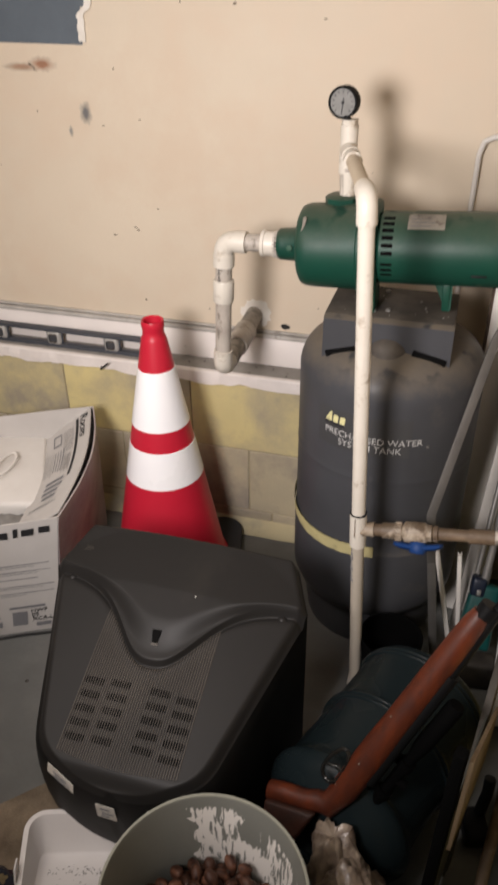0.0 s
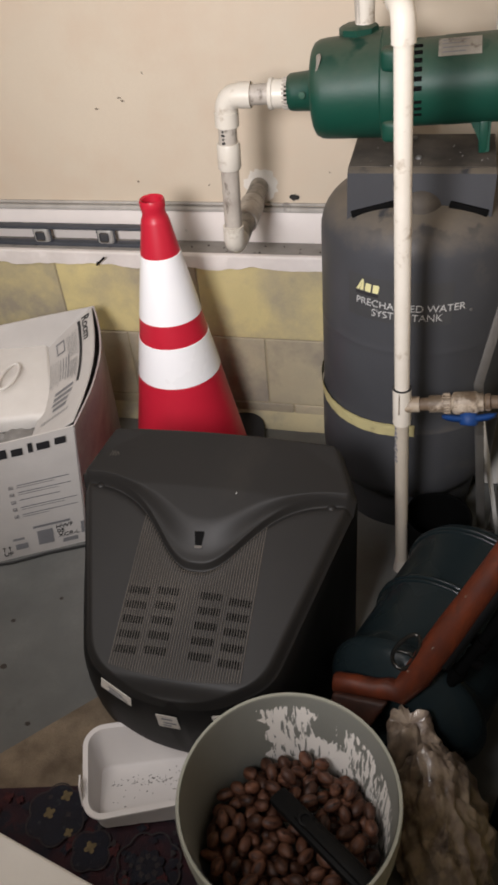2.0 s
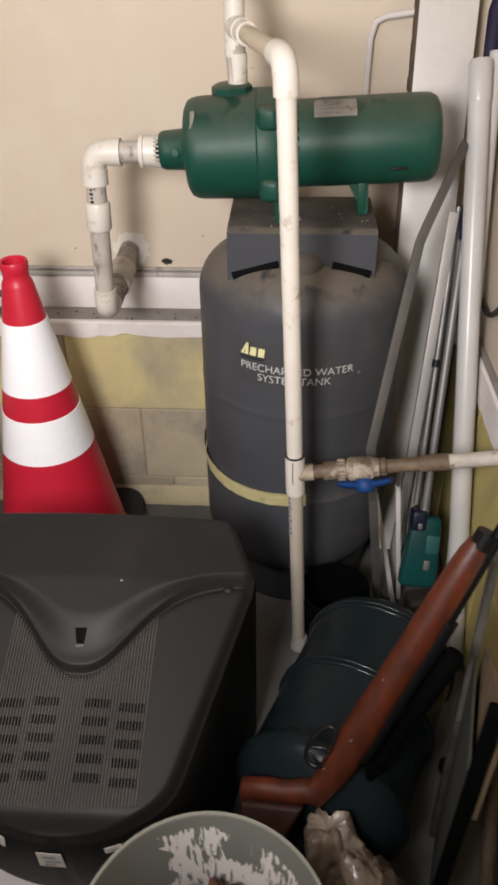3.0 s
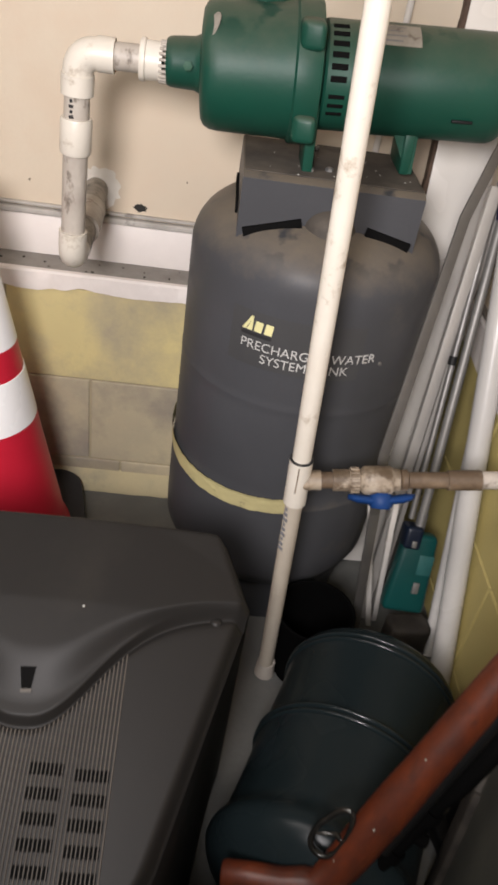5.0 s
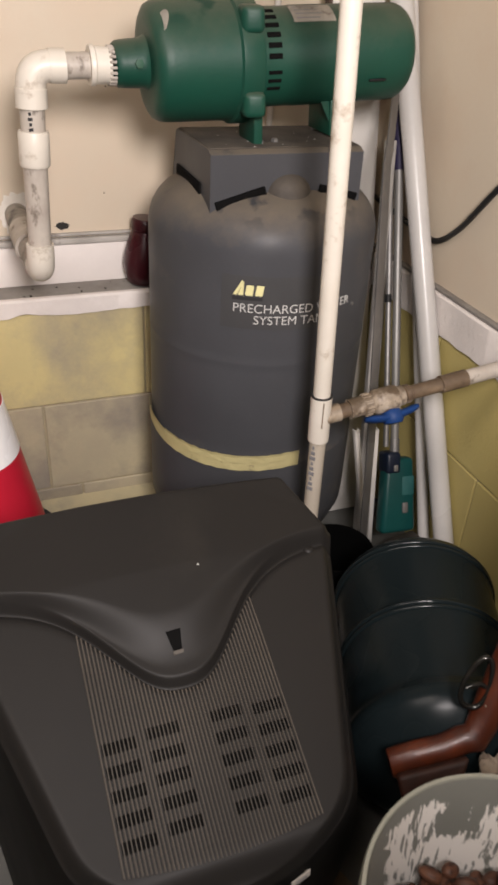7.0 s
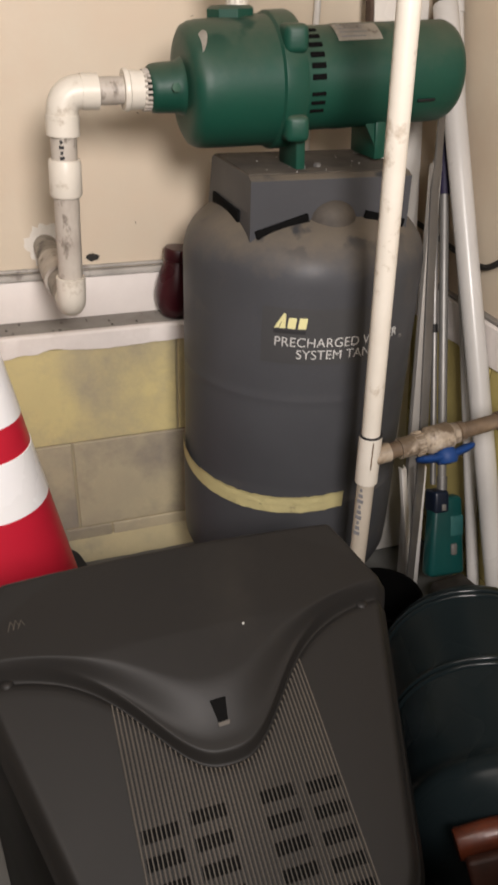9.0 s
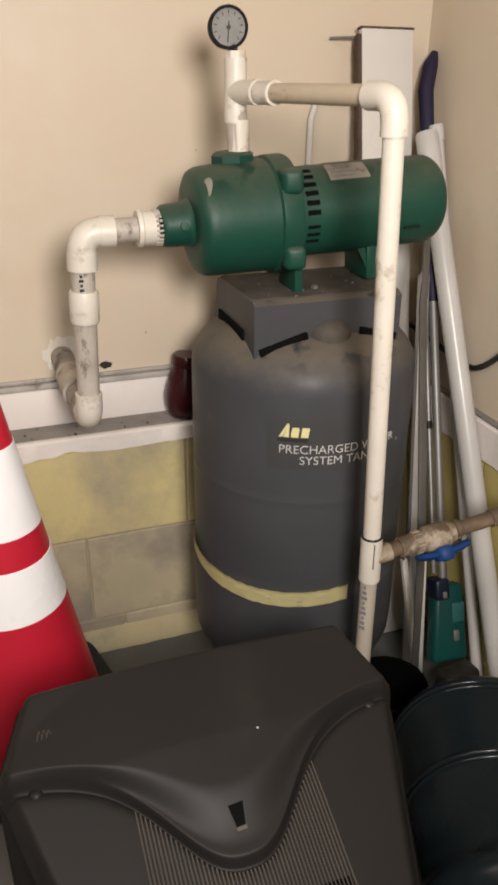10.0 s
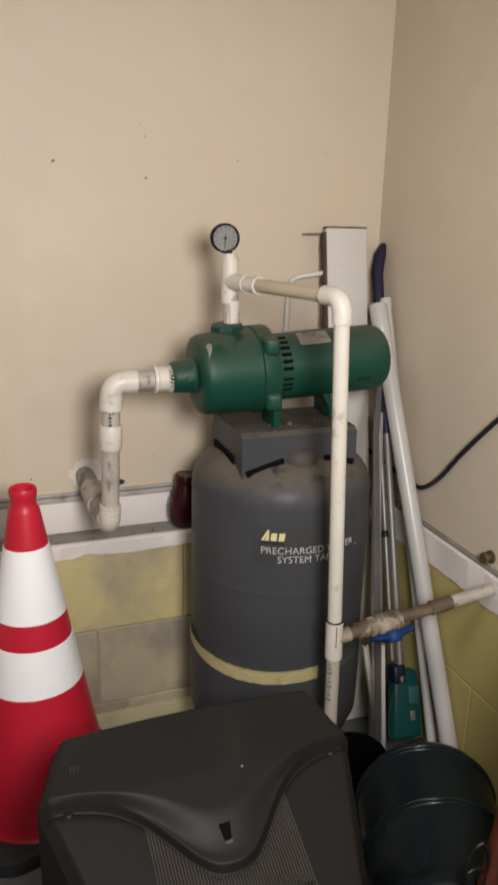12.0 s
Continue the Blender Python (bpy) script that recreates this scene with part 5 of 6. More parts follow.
for layer, (zb, gap) in enumerate(((0.208, 0.0200), (0.222, 0.0205), (0.236, 0.0210), (0.249, 0.027))):
    tries = 0
    lim = (0.127, 0.127, 0.125, 0.105)[layer]
    while tries < 3500:
        tries += 1
        a, q = rnd.uniform(0, 2 * math.pi), lim * math.sqrt(rnd.random())
        x, y = q * math.cos(a), q * math.sin(a)
        z = zb + 0.05 * (0.02 - y) + rnd.uniform(-0.003, 0.003)
        if all((x - p[0]) ** 2 + (y - p[1]) ** 2 + (z - p[2]) ** 2 > gap * gap for p in placed):
            placed.append((x, y, z))
for k, (x, y, z) in enumerate(placed):
    ob = new("nut", shapes[k % 3])
    ob.matrix_basis = pose(KC.x + x, KC.y + y, z, rnd.uniform(50, 130), rnd.uniform(-30, 30), rnd.uniform(0, 360)) @ Matrix.Scale(rnd.uniform(0.9, 1.1), 4)
    tagged(ob, "brown smooth-shelled nut heaped in the grey bucket", "nut", "nuts in the bucket")

scoop = thing("scoop", (0.2, 0.95, 0.28), "black plastic scoop handle lying on the nuts", "scoop")
h0, h1 = Vector((0.108, 1.010, 0.270)), Vector((0.262, 0.888, 0.312))
bm = B()
span(bm, h0, h1, 0.033, 0.018, up=(0, 0, 1), bevel=0.007)
part("handle", bm, M_SCOOP, scoop)
bm = B()
span(bm, h0 + (h1 - h0) * 0.25 + Z * 0.010, h0 + (h1 - h0) * 0.98 + Z * 0.012, 0.018, 0.010, up=(0, 0, 1), bevel=0.003)
part("rib", bm, M_SCOOP, scoop)
bm = B()
revolve(bm, [(0.0115, 0.0), (0.0105, 0.003), (0.0075, 0.0035), (0.006, 0.001), (0.0, 0.001)], Matrix.Translation(h0 + (h1 - h0) * 0.34 + Z * 0.0135), 20)
part("rivet", bm, M_GUN, scoop, "dark rivet")

# ---- crumpled clear bag beside the bucket ----
m_bag = mat("crumpled_clear_plastic", (0.085, 0.058, 0.046), (0.29, 0.235, 0.18), 0.34, scale=40, fine=80, bump=0.25, grime=(0.042, 0.026, 0.02), grime_scale=26, grime_level=0.55, coat=0.5, stretch=(1.0, 1.0, 0.28), grime_soft=0.14)


def crumple(v, c):
    """Pushes a point of the bag film in and out along folds."""
    w = v.co + 0.025 * noise.noise_vector(v.co * 14)
    q = Vector((w.x, w.y, w.z * 0.30))
    n = abs(noise.noise(q * 26)) + 0.55 * abs(noise.noise(q * 58 + Vector((3, 1, 7)))) + 0.3 * abs(noise.noise(q * 120))
    out = Vector((v.co.x - c.x, v.co.y - c.y, 0.3 * (v.co.z - c.z)))
    v.co += out.normalized() * (0.008 - 0.020 * n)


bag = thing("plastic_bag", (0.355, 1.07, 0), "crumpled clear plastic bag with brown contents standing by the bucket", "bag")
bm = B()
bmesh.ops.create_icosphere(bm, subdivisions=6, radius=1.0)
for v in bm.verts:
    d = v.co.normalized()
    q = Vector((d.x * 2.4, d.y * 2.4, d.z * 1.7))
    k = 1.08 - 0.3 * abs(noise.noise(q))
    t = (d.z + 1) / 2
    wid = 0.098 * (1 - 0.42 * t)
    v.co = Vector((0.392 - 0.062 * t + d.x * wid * k, 1.03 + 0.10 * t + d.y * 0.135 * (1 - 0.5 * t) * k, max(0.001, 0.118 + d.z * 0.118 * (0.92 + 0.16 * k))))
    crumple(v, Vector((0.37, 1.06, 0.1)))
    v.co.z = max(0.001, v.co.z)
part("bag_body", bm, m_bag, bag, sharp=70)
bm = B()
rows2 = []
for j in range(17):
    t = j / 16
    c = Vector((0.318 - 0.018 * t, 1.140 + 0.040 * t, 0.180 + 0.075 * t))
    rows2.append([bm.verts.new(c + Vector((math.cos(i / 64 * 2 * math.pi), math.sin(i / 64 * 2 * math.pi) * 0.7, 0.25 * math.sin(i * 0.31) * t)) * (0.058 - 0.030 * t + 0.006 * t * math.sin(10 * math.pi * i / 64 + j * 0.3))) for i in range(64)])
for a, b in zip(rows2, rows2[1:]):
    for i in range(64):
        bm.faces.new((a[i], a[(i + 1) % 64], b[(i + 1) % 64], b[i]))
tip = bm.verts.new(Vector((0.300, 1.178, 0.238)))
for i in range(64):
    bm.faces.new((rows2[-1][i], rows2[-1][(i + 1) % 64], tip))
for v in bm.verts:
    crumple(v, Vector((0.31, 1.158, 0.215)))
part("bag_neck", bm, m_bag, bag, "twisted open end", sharp=70)

# ---- white tray, mat and rug ----
tray = thing("plastic_tray", (-0.17, 1.09, 0.008), "white plastic tray with a notched end and dark crumbs", "tray")
ta = Vector((0.95, 0.30, 0)).normalized()
tb = Vector((-0.30, 0.95, 0)).normalized()
t0 = Vector((-0.246, 0.992, 0.009))


def tray_ring(z, out, length, depth, n=7):
    pts = []
    c = t0 + ta * (length / 2) + tb * (depth / 2)
    hx, hy, r = length / 2 + out, depth / 2 + out, 0.028 + out
    for sx, sy, a0 in ((1, 1, 0), (-1, 1, 90), (-1, -1, 180), (1, -1, 270)):
        for k in range(n):
            a = radians(a0 + 90 * k / (n - 1))
            pts.append(c + ta * (sx * (hx - r) + r * math.cos(a)) + tb * (sy * (hy - r) + r * math.sin(a)) + Z * z)
    return pts


bm = B()
levels = [(0.0, -0.012), (0.002, -0.008), (0.05, 0.0), (0.074, 0.004), (0.078, 0.012), (0.081, 0.012), (0.081, 0.002), (0.05, -0.003), (0.008, -0.011), (0.005, -0.016)]
rings = [[bm.verts.new(p) for p in tray_ring(z, o, 0.25, 0.135)] for z, o in levels]
for a, b in zip(rings, rings[1:]):
    for i in range(len(a)):
        bm.faces.new((a[i], a[(i + 1) % len(a)], b[(i + 1) % len(a)], b[i]))
bm.faces.new(rings[0][::-1])
bm.faces.new(rings[-1])
for v in bm.verts:
    d = v.co - t0
    u, w = d.dot(ta), d.dot(tb)
    if u < 0.035 and w < 0.040 and d.z > 0.045:
        v.co.z -= 0.030 * min(1, (d.z - 0.045) / 0.03)
    elif w < 0.030 and d.z > 0.045:
        v.co.z -= 0.014 * min(1, (d.z - 0.045) / 0.03)
for v in bm.verts:
    v.co += tb * 0.30 * (v.co.z - t0.z)
part("shell", bm, M_TRAY, tray)
bm = B()
plate(bm, [t0 - ta * 0.012 + tb * (w + 0.30 * h) + Z * h for w, h in ((0.052, 0.080), (0.030, 0.078), (0.024, 0.040), (0.046, 0.044))], 0.003)
part("spout_tab", bm, M_TRAY, tray, "snapped-off tab at the notch")
bm = B()
rnd = random.Random(8)
for i in range(150):
    u = rnd.uniform(0.03, 0.23)
    w = 0.086 + rnd.gauss(0, 0.005) if i < 95 else rnd.uniform(0.02, 0.11)
    s = rnd.uniform(0.0006, 0.0018)
    block(bm, (s, s, s), Matrix.Translation(t0 + ta * u + tb * w + Z * 0.0062) @ pose(0, 0, 0, 20, 30, rnd.uniform(0, 90)))
tagged(part("crumb", bm, M_SPECK, tray, "dark crumbs"), kind="stuff")

bm = B()
plate(bm, [Vector(p) for p in ((-0.95, 0.68, 0.002), (0.35, 0.6, 0.002), (0.1, 1.28, 0.002), (-0.30, 1.31, 0.002), (-0.52, 1.085, 0.002), (-0.95, 0.86, 0.002))], 0.004)
solid("floor_mat", bm, M_CARPET, "brown woven floor mat on the grey floor", "mat")
m_rug = mat("dark_red_rug_pile", (0.046, 0.011, 0.014), (0.020, 0.011, 0.017), 0.95, scale=34, fine=480, bump=0.7, grime=(0.013, 0.012, 0.020), grime_scale=26, grime_level=0.5)
M_RUG_NAVY = mat("navy_rug_pile", (0.010, 0.012, 0.023), (0.015, 0.013, 0.019), 0.95, scale=60, fine=480, bump=0.7, grime=(0.030, 0.036, 0.042), grime_scale=70, grime_level=0.6)
M_RUG_YELLOW = mat("yellow_rug_pile", (0.19, 0.145, 0.07), (0.11, 0.085, 0.045), 0.95, scale=90, fine=480, bump=0.7)
M_RUG_GREY = mat("grey_rug_pile", (0.042, 0.038, 0.038), (0.03, 0.024, 0.027), 0.95, scale=90, fine=480, bump=0.7)
rug = thing("rug", (-0.4, 0.7, 0.0065), "dark red and navy patterned rug with yellow flowers", "rug")
bm = B()
plate(bm, [Vector(p) for p in ((-1.1, 0.935, 0.0065), (-1.1, 0.2, 0.0065), (0.3, 0.2, 0.0065), (0.02, 1.115, 0.0065), (-0.305, 1.075, 0.0065), (-0.49, 1.035, 0.0065))][::-1], -0.006)
part("field", bm, m_rug, rug)


def lobed(bm, x, y, z, r, lobes, depth, turn=0.0, ring=0.0, n=64):
    """A flat flower shape in the pile; with ring, only its outline of that width."""
    out, inn = [], []
    for i in range(n):
        a = 2 * math.pi * i / n
        q = r * (1 - depth + depth * abs(math.cos(lobes * (a + turn) / 2)))
        out.append(bm.verts.new((x + q * math.cos(a), y + q * math.sin(a), z)))
        if ring:
            q -= ring
            inn.append(bm.verts.new((x + q * math.cos(a), y + q * math.sin(a), z)))
    if ring:
        for i in range(n):
            j = (i + 1) % n
            bm.faces.new((out[i], out[j], inn[j], inn[i]))
    else:
        bm.faces.new(out)
    return bm


M_RUG_RED = mat("bright_red_rug_pile", (0.075, 0.014, 0.016), (0.04, 0.011, 0.013), 0.95, scale=90, fine=480, bump=0.7)
rnd = random.Random(5)
for mtl, count in ((M_RUG_RED, 60), (M_RUG_NAVY, 60), (M_RUG_GREY, 50)):
    bm = B()
    for i in range(count):
        lobed(bm, rnd.uniform(-0.56, 0.02), rnd.uniform(0.80, 1.03), 0.0126 + 0.00012 * (i % 2) + (0.00006 if mtl is M_RUG_GREY else 0), rnd.uniform(0.004, 0.013) * (0.6 if mtl is M_RUG_GREY else 1), rnd.choice((3, 4, 5)), 0.45, rnd.uniform(0, 3), 0, 22)
    tagged(part("motif", bm, mtl, rug, "small woven motif"), kind="stuff")
for dx, dy in ((0, 0), (-0.30, -0.12), (0.24, -0.13), (-0.06, -0.25)):
    for x, y, r, lobes, depth, turn in ((-0.328, 1.013, 0.056, 6, 0.16, 0.3), (-0.239, 0.964, 0.037, 4, 0.22, 0.5)):
        x, y = x + dx, y + dy
        part("navy_medallion", lobed(B(), x, y, 0.0128, r, lobes, depth, turn), M_RUG_NAVY, rug, "navy medallion")
        part("outline", lobed(B(), x, y, 0.0131, r + 0.004, lobes, depth, turn, 0.003), M_RUG_GREY, rug, "grey outline")
    for x, y, r in ((-0.322, 1.049, 0.0115), (-0.342, 1.013, 0.0115), (-0.292, 0.986, 0.009), (-0.242, 0.969, 0.012), (-0.305, 1.017, 0.006), (-0.352, 1.041, 0.005)):
        part("flower", lobed(B(), x + dx, y + dy, 0.0134, r, 4, 0.5, 0.4 + r * 40, 0, 40), M_RUG_YELLOW if r > 0.007 else M_RUG_GREY, rug, "small pale flower")
    x, y = -0.128 + dx, 0.958 + dy
    part("outline", lobed(B(), x, y, 0.0130, 0.062, 8, 0.12, 0.2, 0.0035), M_RUG_GREY, rug, "grey outline")
    part("navy_medallion", lobed(B(), x, y, 0.0129, 0.030, 8, 0.2, 0.2), M_RUG_NAVY, rug, "navy medallion")
    for i in range(8):
        a = i * math.pi / 4 + 0.3
        part("flower", lobed(B(), x + 0.017 * math.cos(a), y + 0.017 * math.sin(a), 0.0133, 0.0055, 4, 0.3, a, 0, 20), M_RUG_GREY, rug, "small pale flower")
bm = B()
block(bm, (0.62, 0.42, 0.30), Matrix.Translation((-0.39, 0.670, 0.1605)) @ pose(0, 0, 0, 0, 0, -14), 0.03, 4)
tote = thing("storage_tote", (-0.39, 0.670, 0.01), "smooth cream-white plastic tote on the rug", "tote")
part("tub", bm, M_WHITE, tote)
bm = B()
block(bm, (0.636, 0.436, 0.018), Matrix.Translation((-0.39, 0.670, 0.302)) @ pose(0, 0, 0, 0, 0, -14), 0.008, 3)
part("lid", bm, M_WHITE, tote)

# dark stains on the floor
for k, (x, y, r) in enumerate(((-0.69, 1.34, 0.022), (-0.585, 1.30, 0.008), (-0.62, 1.42, 0.006), (-0.47, 1.18, 0.006), (-0.53, 1.5, 0.005), (0.47, 1.42, 0.01))):
    bm = B()
    blot(bm, (x, y, 0.0008), X, Y, r, r * 0.8, seed=k + 50, rough=0.16)
    solid("floor_stain", bm, M_SPECK, "dark oily stain on the grey floor", "stain")

# ---- open printed carton with an appliance in it ----
HFR, HBR, HFL, HBL = Vector((-0.542, 1.690, 0)), Vector((-0.605, 2.125, 0)), Vector((-0.998, 1.46, 0)), Vector((-1.06, 1.90, 0))
carton = thing("cardboard_carton", (-0.8, 1.8, 0), "open white printed cardboard carton holding white packing foam", "carton")


def panel(a, b, za, zb, bulge, thick=0.004, n=14, nz=10, skew=(0.0, 0.0)):
    """A cardboard side from a to b whose top rises from za to zb."""
    bm = B()
    nrm = Vector((b.y - a.y, a.x - b.x, 0)).normalized()
    for off in (0, 1):
        g = []
        for j in range(nz + 1):
            row = []
            for i in range(n + 1):
                s, t = i / n, j / nz
                p = a.lerp(b, s) + Z * (za + (zb - za) * s) * t + X * (skew[0] + (skew[1] - skew[0]) * s) * t
                p += nrm * (bulge * math.sin(math.pi * s) * t + 0.004 * noise.noise(Vector((s * 4, t * 4, bulge * 90))) * t) + nrm * thick * off
                row.append(bm.verts.new(p))
            g.append(row)
        for j in range(nz):
            for i in range(n):
                bm.faces.new((g[j][i], g[j][i + 1], g[j + 1][i + 1], g[j + 1][i]))
    bmesh.ops.bridge_loops(bm, edges=[e for e in bm.edges if e.is_boundary])
    return bm, nrm


fb, fn = panel(HFL, HFR, 0.374, 0.391, 0.008, skew=(0.024, 0.060))
front = part("front_panel", fb, M_CARD, carton, "white printed front", sharp=50)
rb, rn_ = panel(HFR, HBR, 0.391, 0.438, 0.036, skew=(0.060, 0.011))
part("side_panel", rb, M_CARD_SIDE, carton, "creased plum-grey printed side", sharp=50)
bb, _n = panel(HBR, HBL, 0.436, 0.42, 0.004, skew=(0.011, 0.0))
part("back_panel", bb, M_CARD, carton, sharp=50)
lb_, _n = panel(HBL, HFL, 0.42, 0.374, 0.004)
part("side_panel", lb_, M_CARD, carton, sharp=50)
fu = (HFL - HFR).normalized()


def on_front(x, y, h):
    """x: metres from the carton's front corner along its front; y: height."""
    L = (HFL - HFR).length
    s = 1 - x / L
    t = y / 0.36
    return HFR + fu * x + Z * y + X * (0.060 - 0.036 * x / L) * t + fn * (0.0052 + h + 0.008 * math.sin(math.pi * s) * t + 0.004 * noise.noise(Vector((s * 4, t * 4, 0.008 * 90))) * t)


def ink(name, rects, material, label=""):
    bm = B()
    for x0, x1, y0, y1 in rects:
        patch(bm, on_front, x0, x1, y0, y1, 0.0012, 3, 1)
    return part(name, bm, material, front, label)


# the mark on the front, as plain blocks
strokes = [(0.00, 0.19, 0.10, 0.90), (0.25, 0.40, 0.05, 0.70), (0.475, 0.535, 0.05, 0.90), (0.59, 0.76, 0.05, 0.70), (0.83, 0.98, 0.10, 0.70)]
ink("brand_mark", [(0.180 - 0.160 * b, 0.180 - 0.160 * a, 0.338 + 0.012 * (a + b) / 2 + 0.034 * c, 0.338 + 0.012 * (a + b) / 2 + 0.034 * d) for a, b, c, d in strokes], M_INK, "black printed blocks")
ink("text_bar", [(x, 0.143, z + 0.008, z + 0.0108) for x, z in ((0.025, 0.243), (0.022, 0.219), (0.05, 0.193), (0.012, 0.168), (0.012, 0.143))] + [(x, 0.143, z + 0.001, z + 0.003) for x, z in ((0.06, 0.243), (0.05, 0.219), (0.04, 0.168), (0.08, 0.143))], M_INK_GREY, "grey lines of print")
ink("icon", [v for z in (0.243, 0.218, 0.193, 0.168, 0.143) for v in ((0.152, 0.1535, z, z + 0.011), (0.1605, 0.162, z, z + 0.011), (0.152, 0.162, z, z + 0.0015), (0.152, 0.162, z + 0.0095, z + 0.011), (0.155, 0.159, z + 0.003, z + 0.007))], M_INK_GREY, "small printed icons")
ink("code_bar", [(0.080, 0.118, 0.030, 0.082), (0.02, 0.058, 0.020, 0.034), (0.002, 0.010, 0.040, 0.082), (0.035, 0.125, 0.094, 0.102), (0.145, 0.175, 0.030, 0.050), (0.150, 0.178, 0.064, 0.072)], M_INK_GREY, "grey printed code blocks")
ink("picture_frame", [(0.216, 0.219, 0.10, 0.25), (0.28, 0.283, 0.10, 0.25), (0.219, 0.28, 0.247, 0.25), (0.219, 0.28, 0.10, 0.103)], M_INK_GREY)
for body, x, z, s in (("HWF", 0.072, 0.074, 0.019), ("05", 0.070, 0.058, 0.019), ("XCR-L", 0.068, 0.041, 0.019), ("UP", 0.208, 0.014, 0.020)):
    letters("printing", body, s, lambda px, py, h, x=x, z=z: on_front(x - px, z + py, h), M_INK, front, label="black printed characters")
ink("arrow", [(0.203, 0.205, 0.034, 0.050), (0.189, 0.191, 0.034, 0.050), (0.200, 0.208, 0.045, 0.047), (0.186, 0.194, 0.045, 0.047)], M_INK)
# inward flap of the side, printed
FT0, FT1 = HFR + Vector((0.053, 0.014, 0.392)), HBR + Vector((0.008, -0.008, 0.437))


def on_flap(x, y, h):
    """x: share of the way from the back corner to the front; y: metres inward from the edge."""
    e = FT1.lerp(FT0, x) + X * 0.030 * math.sin(math.pi * x)
    return e + Vector((-0.82, -0.10, -0.56)) * y * (1 - 0.25 * x) + Vector((-0.55, 0, 0.83)) * (h + 0.006 * math.sin(math.pi * x) * math.sin(9 * y + 1))


bm = B()
for off in (0.0, 0.003):
    g = [[bm.verts.new(on_flap(i / 16, 0.222 * j / 8, -off)) for i in range(17)] for j in range(9)]
    for j in range(8):
        for i in range(16):
            bm.faces.new((g[j][i], g[j][i + 1], g[j + 1][i + 1], g[j + 1][i]))
bmesh.ops.bridge_loops(bm, edges=[e for e in bm.edges if e.is_boundary])
flap = part("flap", bm, M_CARD, carton, "printed white flap folded inward", sharp=50)
bm = B()
for x0, x1, y0, y1 in ((0.05, 0.62, 0.046, 0.057),):
    patch(bm, on_flap, x0, x1, y0, y1, 0.0015, 14)
part("navy_line", bm, M_INK, flap, "dark printed line")
bm = B()
for x0, x1, y0, y1 in ((0.12, 0.24, 0.115, 0.119), (0.12, 0.24, 0.145, 0.149), (0.12, 0.135, 0.119, 0.145), (0.225, 0.24, 0.119, 0.145), (0.30, 0.52, 0.10, 0.104), (0.30, 0.52, 0.112, 0.115), (0.30, 0.50, 0.124, 0.127), (0.30, 0.50, 0.136, 0.139), (0.60, 0.63, 0.07, 0.15), (0.65, 0.68, 0.07, 0.15), (0.70, 0.73, 0.08, 0.15), (0.75, 0.78, 0.08, 0.14)):
    patch(bm, on_flap, x0, x1, y0, y1, 0.0015, 4)
part("side_print", bm, M_INK_GREY, flap, "grey printed blocks")
bm = B()
for k in range(9):
    patch(bm, on_flap, 0.10 + 0.012 * (k % 3), 0.34, 0.0662 + 0.0048 * k, 0.0675 + 0.0048 * k, 0.0012, 4)
    patch(bm, on_flap, 0.37, 0.56 - 0.015 * (k % 4), 0.0662 + 0.0035 * k, 0.0675 + 0.0035 * k, 0.0012, 4)
    patch(bm, on_flap, 0.28, 0.54 - 0.02 * (k % 3), 0.146 + 0.0075 * k, 0.1474 + 0.0075 * k, 0.0012, 4)
for k in range(10):
    patch(bm, on_flap, 0.82, 0.845, 0.06 + 0.013 * k, 0.067 + 0.013 * k, 0.0012, 2)
tagged(part("fine_print", bm, M_INK_PALE, flap, "fine grey print"), kind="stuff")
letters("printing", "Room", 0.042, lambda px, py, h: on_flap(0.03 + px / 0.44, 0.040 - py, h + 0.0012), M_INK, flap, label="black printed word")
bm = B()
block(bm, (0.40, 0.31, 0.05), Matrix.Translation((-0.850, 1.865, 0.330)) @ pose(0, 0, 0, 6, 7, 27), 0.012, 3)
foam = part("packing_foam", bm, M_FOAM, carton, "white moulded packing foam")
bm = tube(B(), [Vector((-0.755, 1.895, 0.359)) + Vector((0.018 * math.cos(a), 0.05 * math.sin(a), -0.003 * math.cos(a) + 0.004 * math.sin(a))) for a in [i * math.pi / 10 for i in range(21)]], 0.004, 8)
part("moulded_ring", bm, M_FOAM, foam)
bm = B()
bmesh.ops.create_grid(bm, x_segments=40, y_segments=40, size=0.5, matrix=Matrix.Translation((-0.8, 1.79, 0.285)) @ pose(0, 0, 0, 0, 0, 20) @ Matrix.Diagonal((0.42, 0.34, 1, 1)))
for v in bm.verts:
    v.co.z += 0.02 * noise.noise(v.co * 24) + 0.012 * noise.noise(v.co * 60)
part("packing_sheet", bm, M_GREYBAG, carton, "crumpled grey plastic sheet")
bm = tube(B(), [(-1.1, 1.36, 0.004), (-0.9, 1.47, 0.004), (-0.78, 1.555, 0.004), (-0.70, 1.585, 0.0045), (-0.62, 1.63, 0.004), (-0.53, 1.67, 0.004), (-0.47, 1.74, 0.004)], 0.0038, 8)
solid("power_cord", bm, M_CABLE, "thin black power cord on the floor by the carton", "cable")

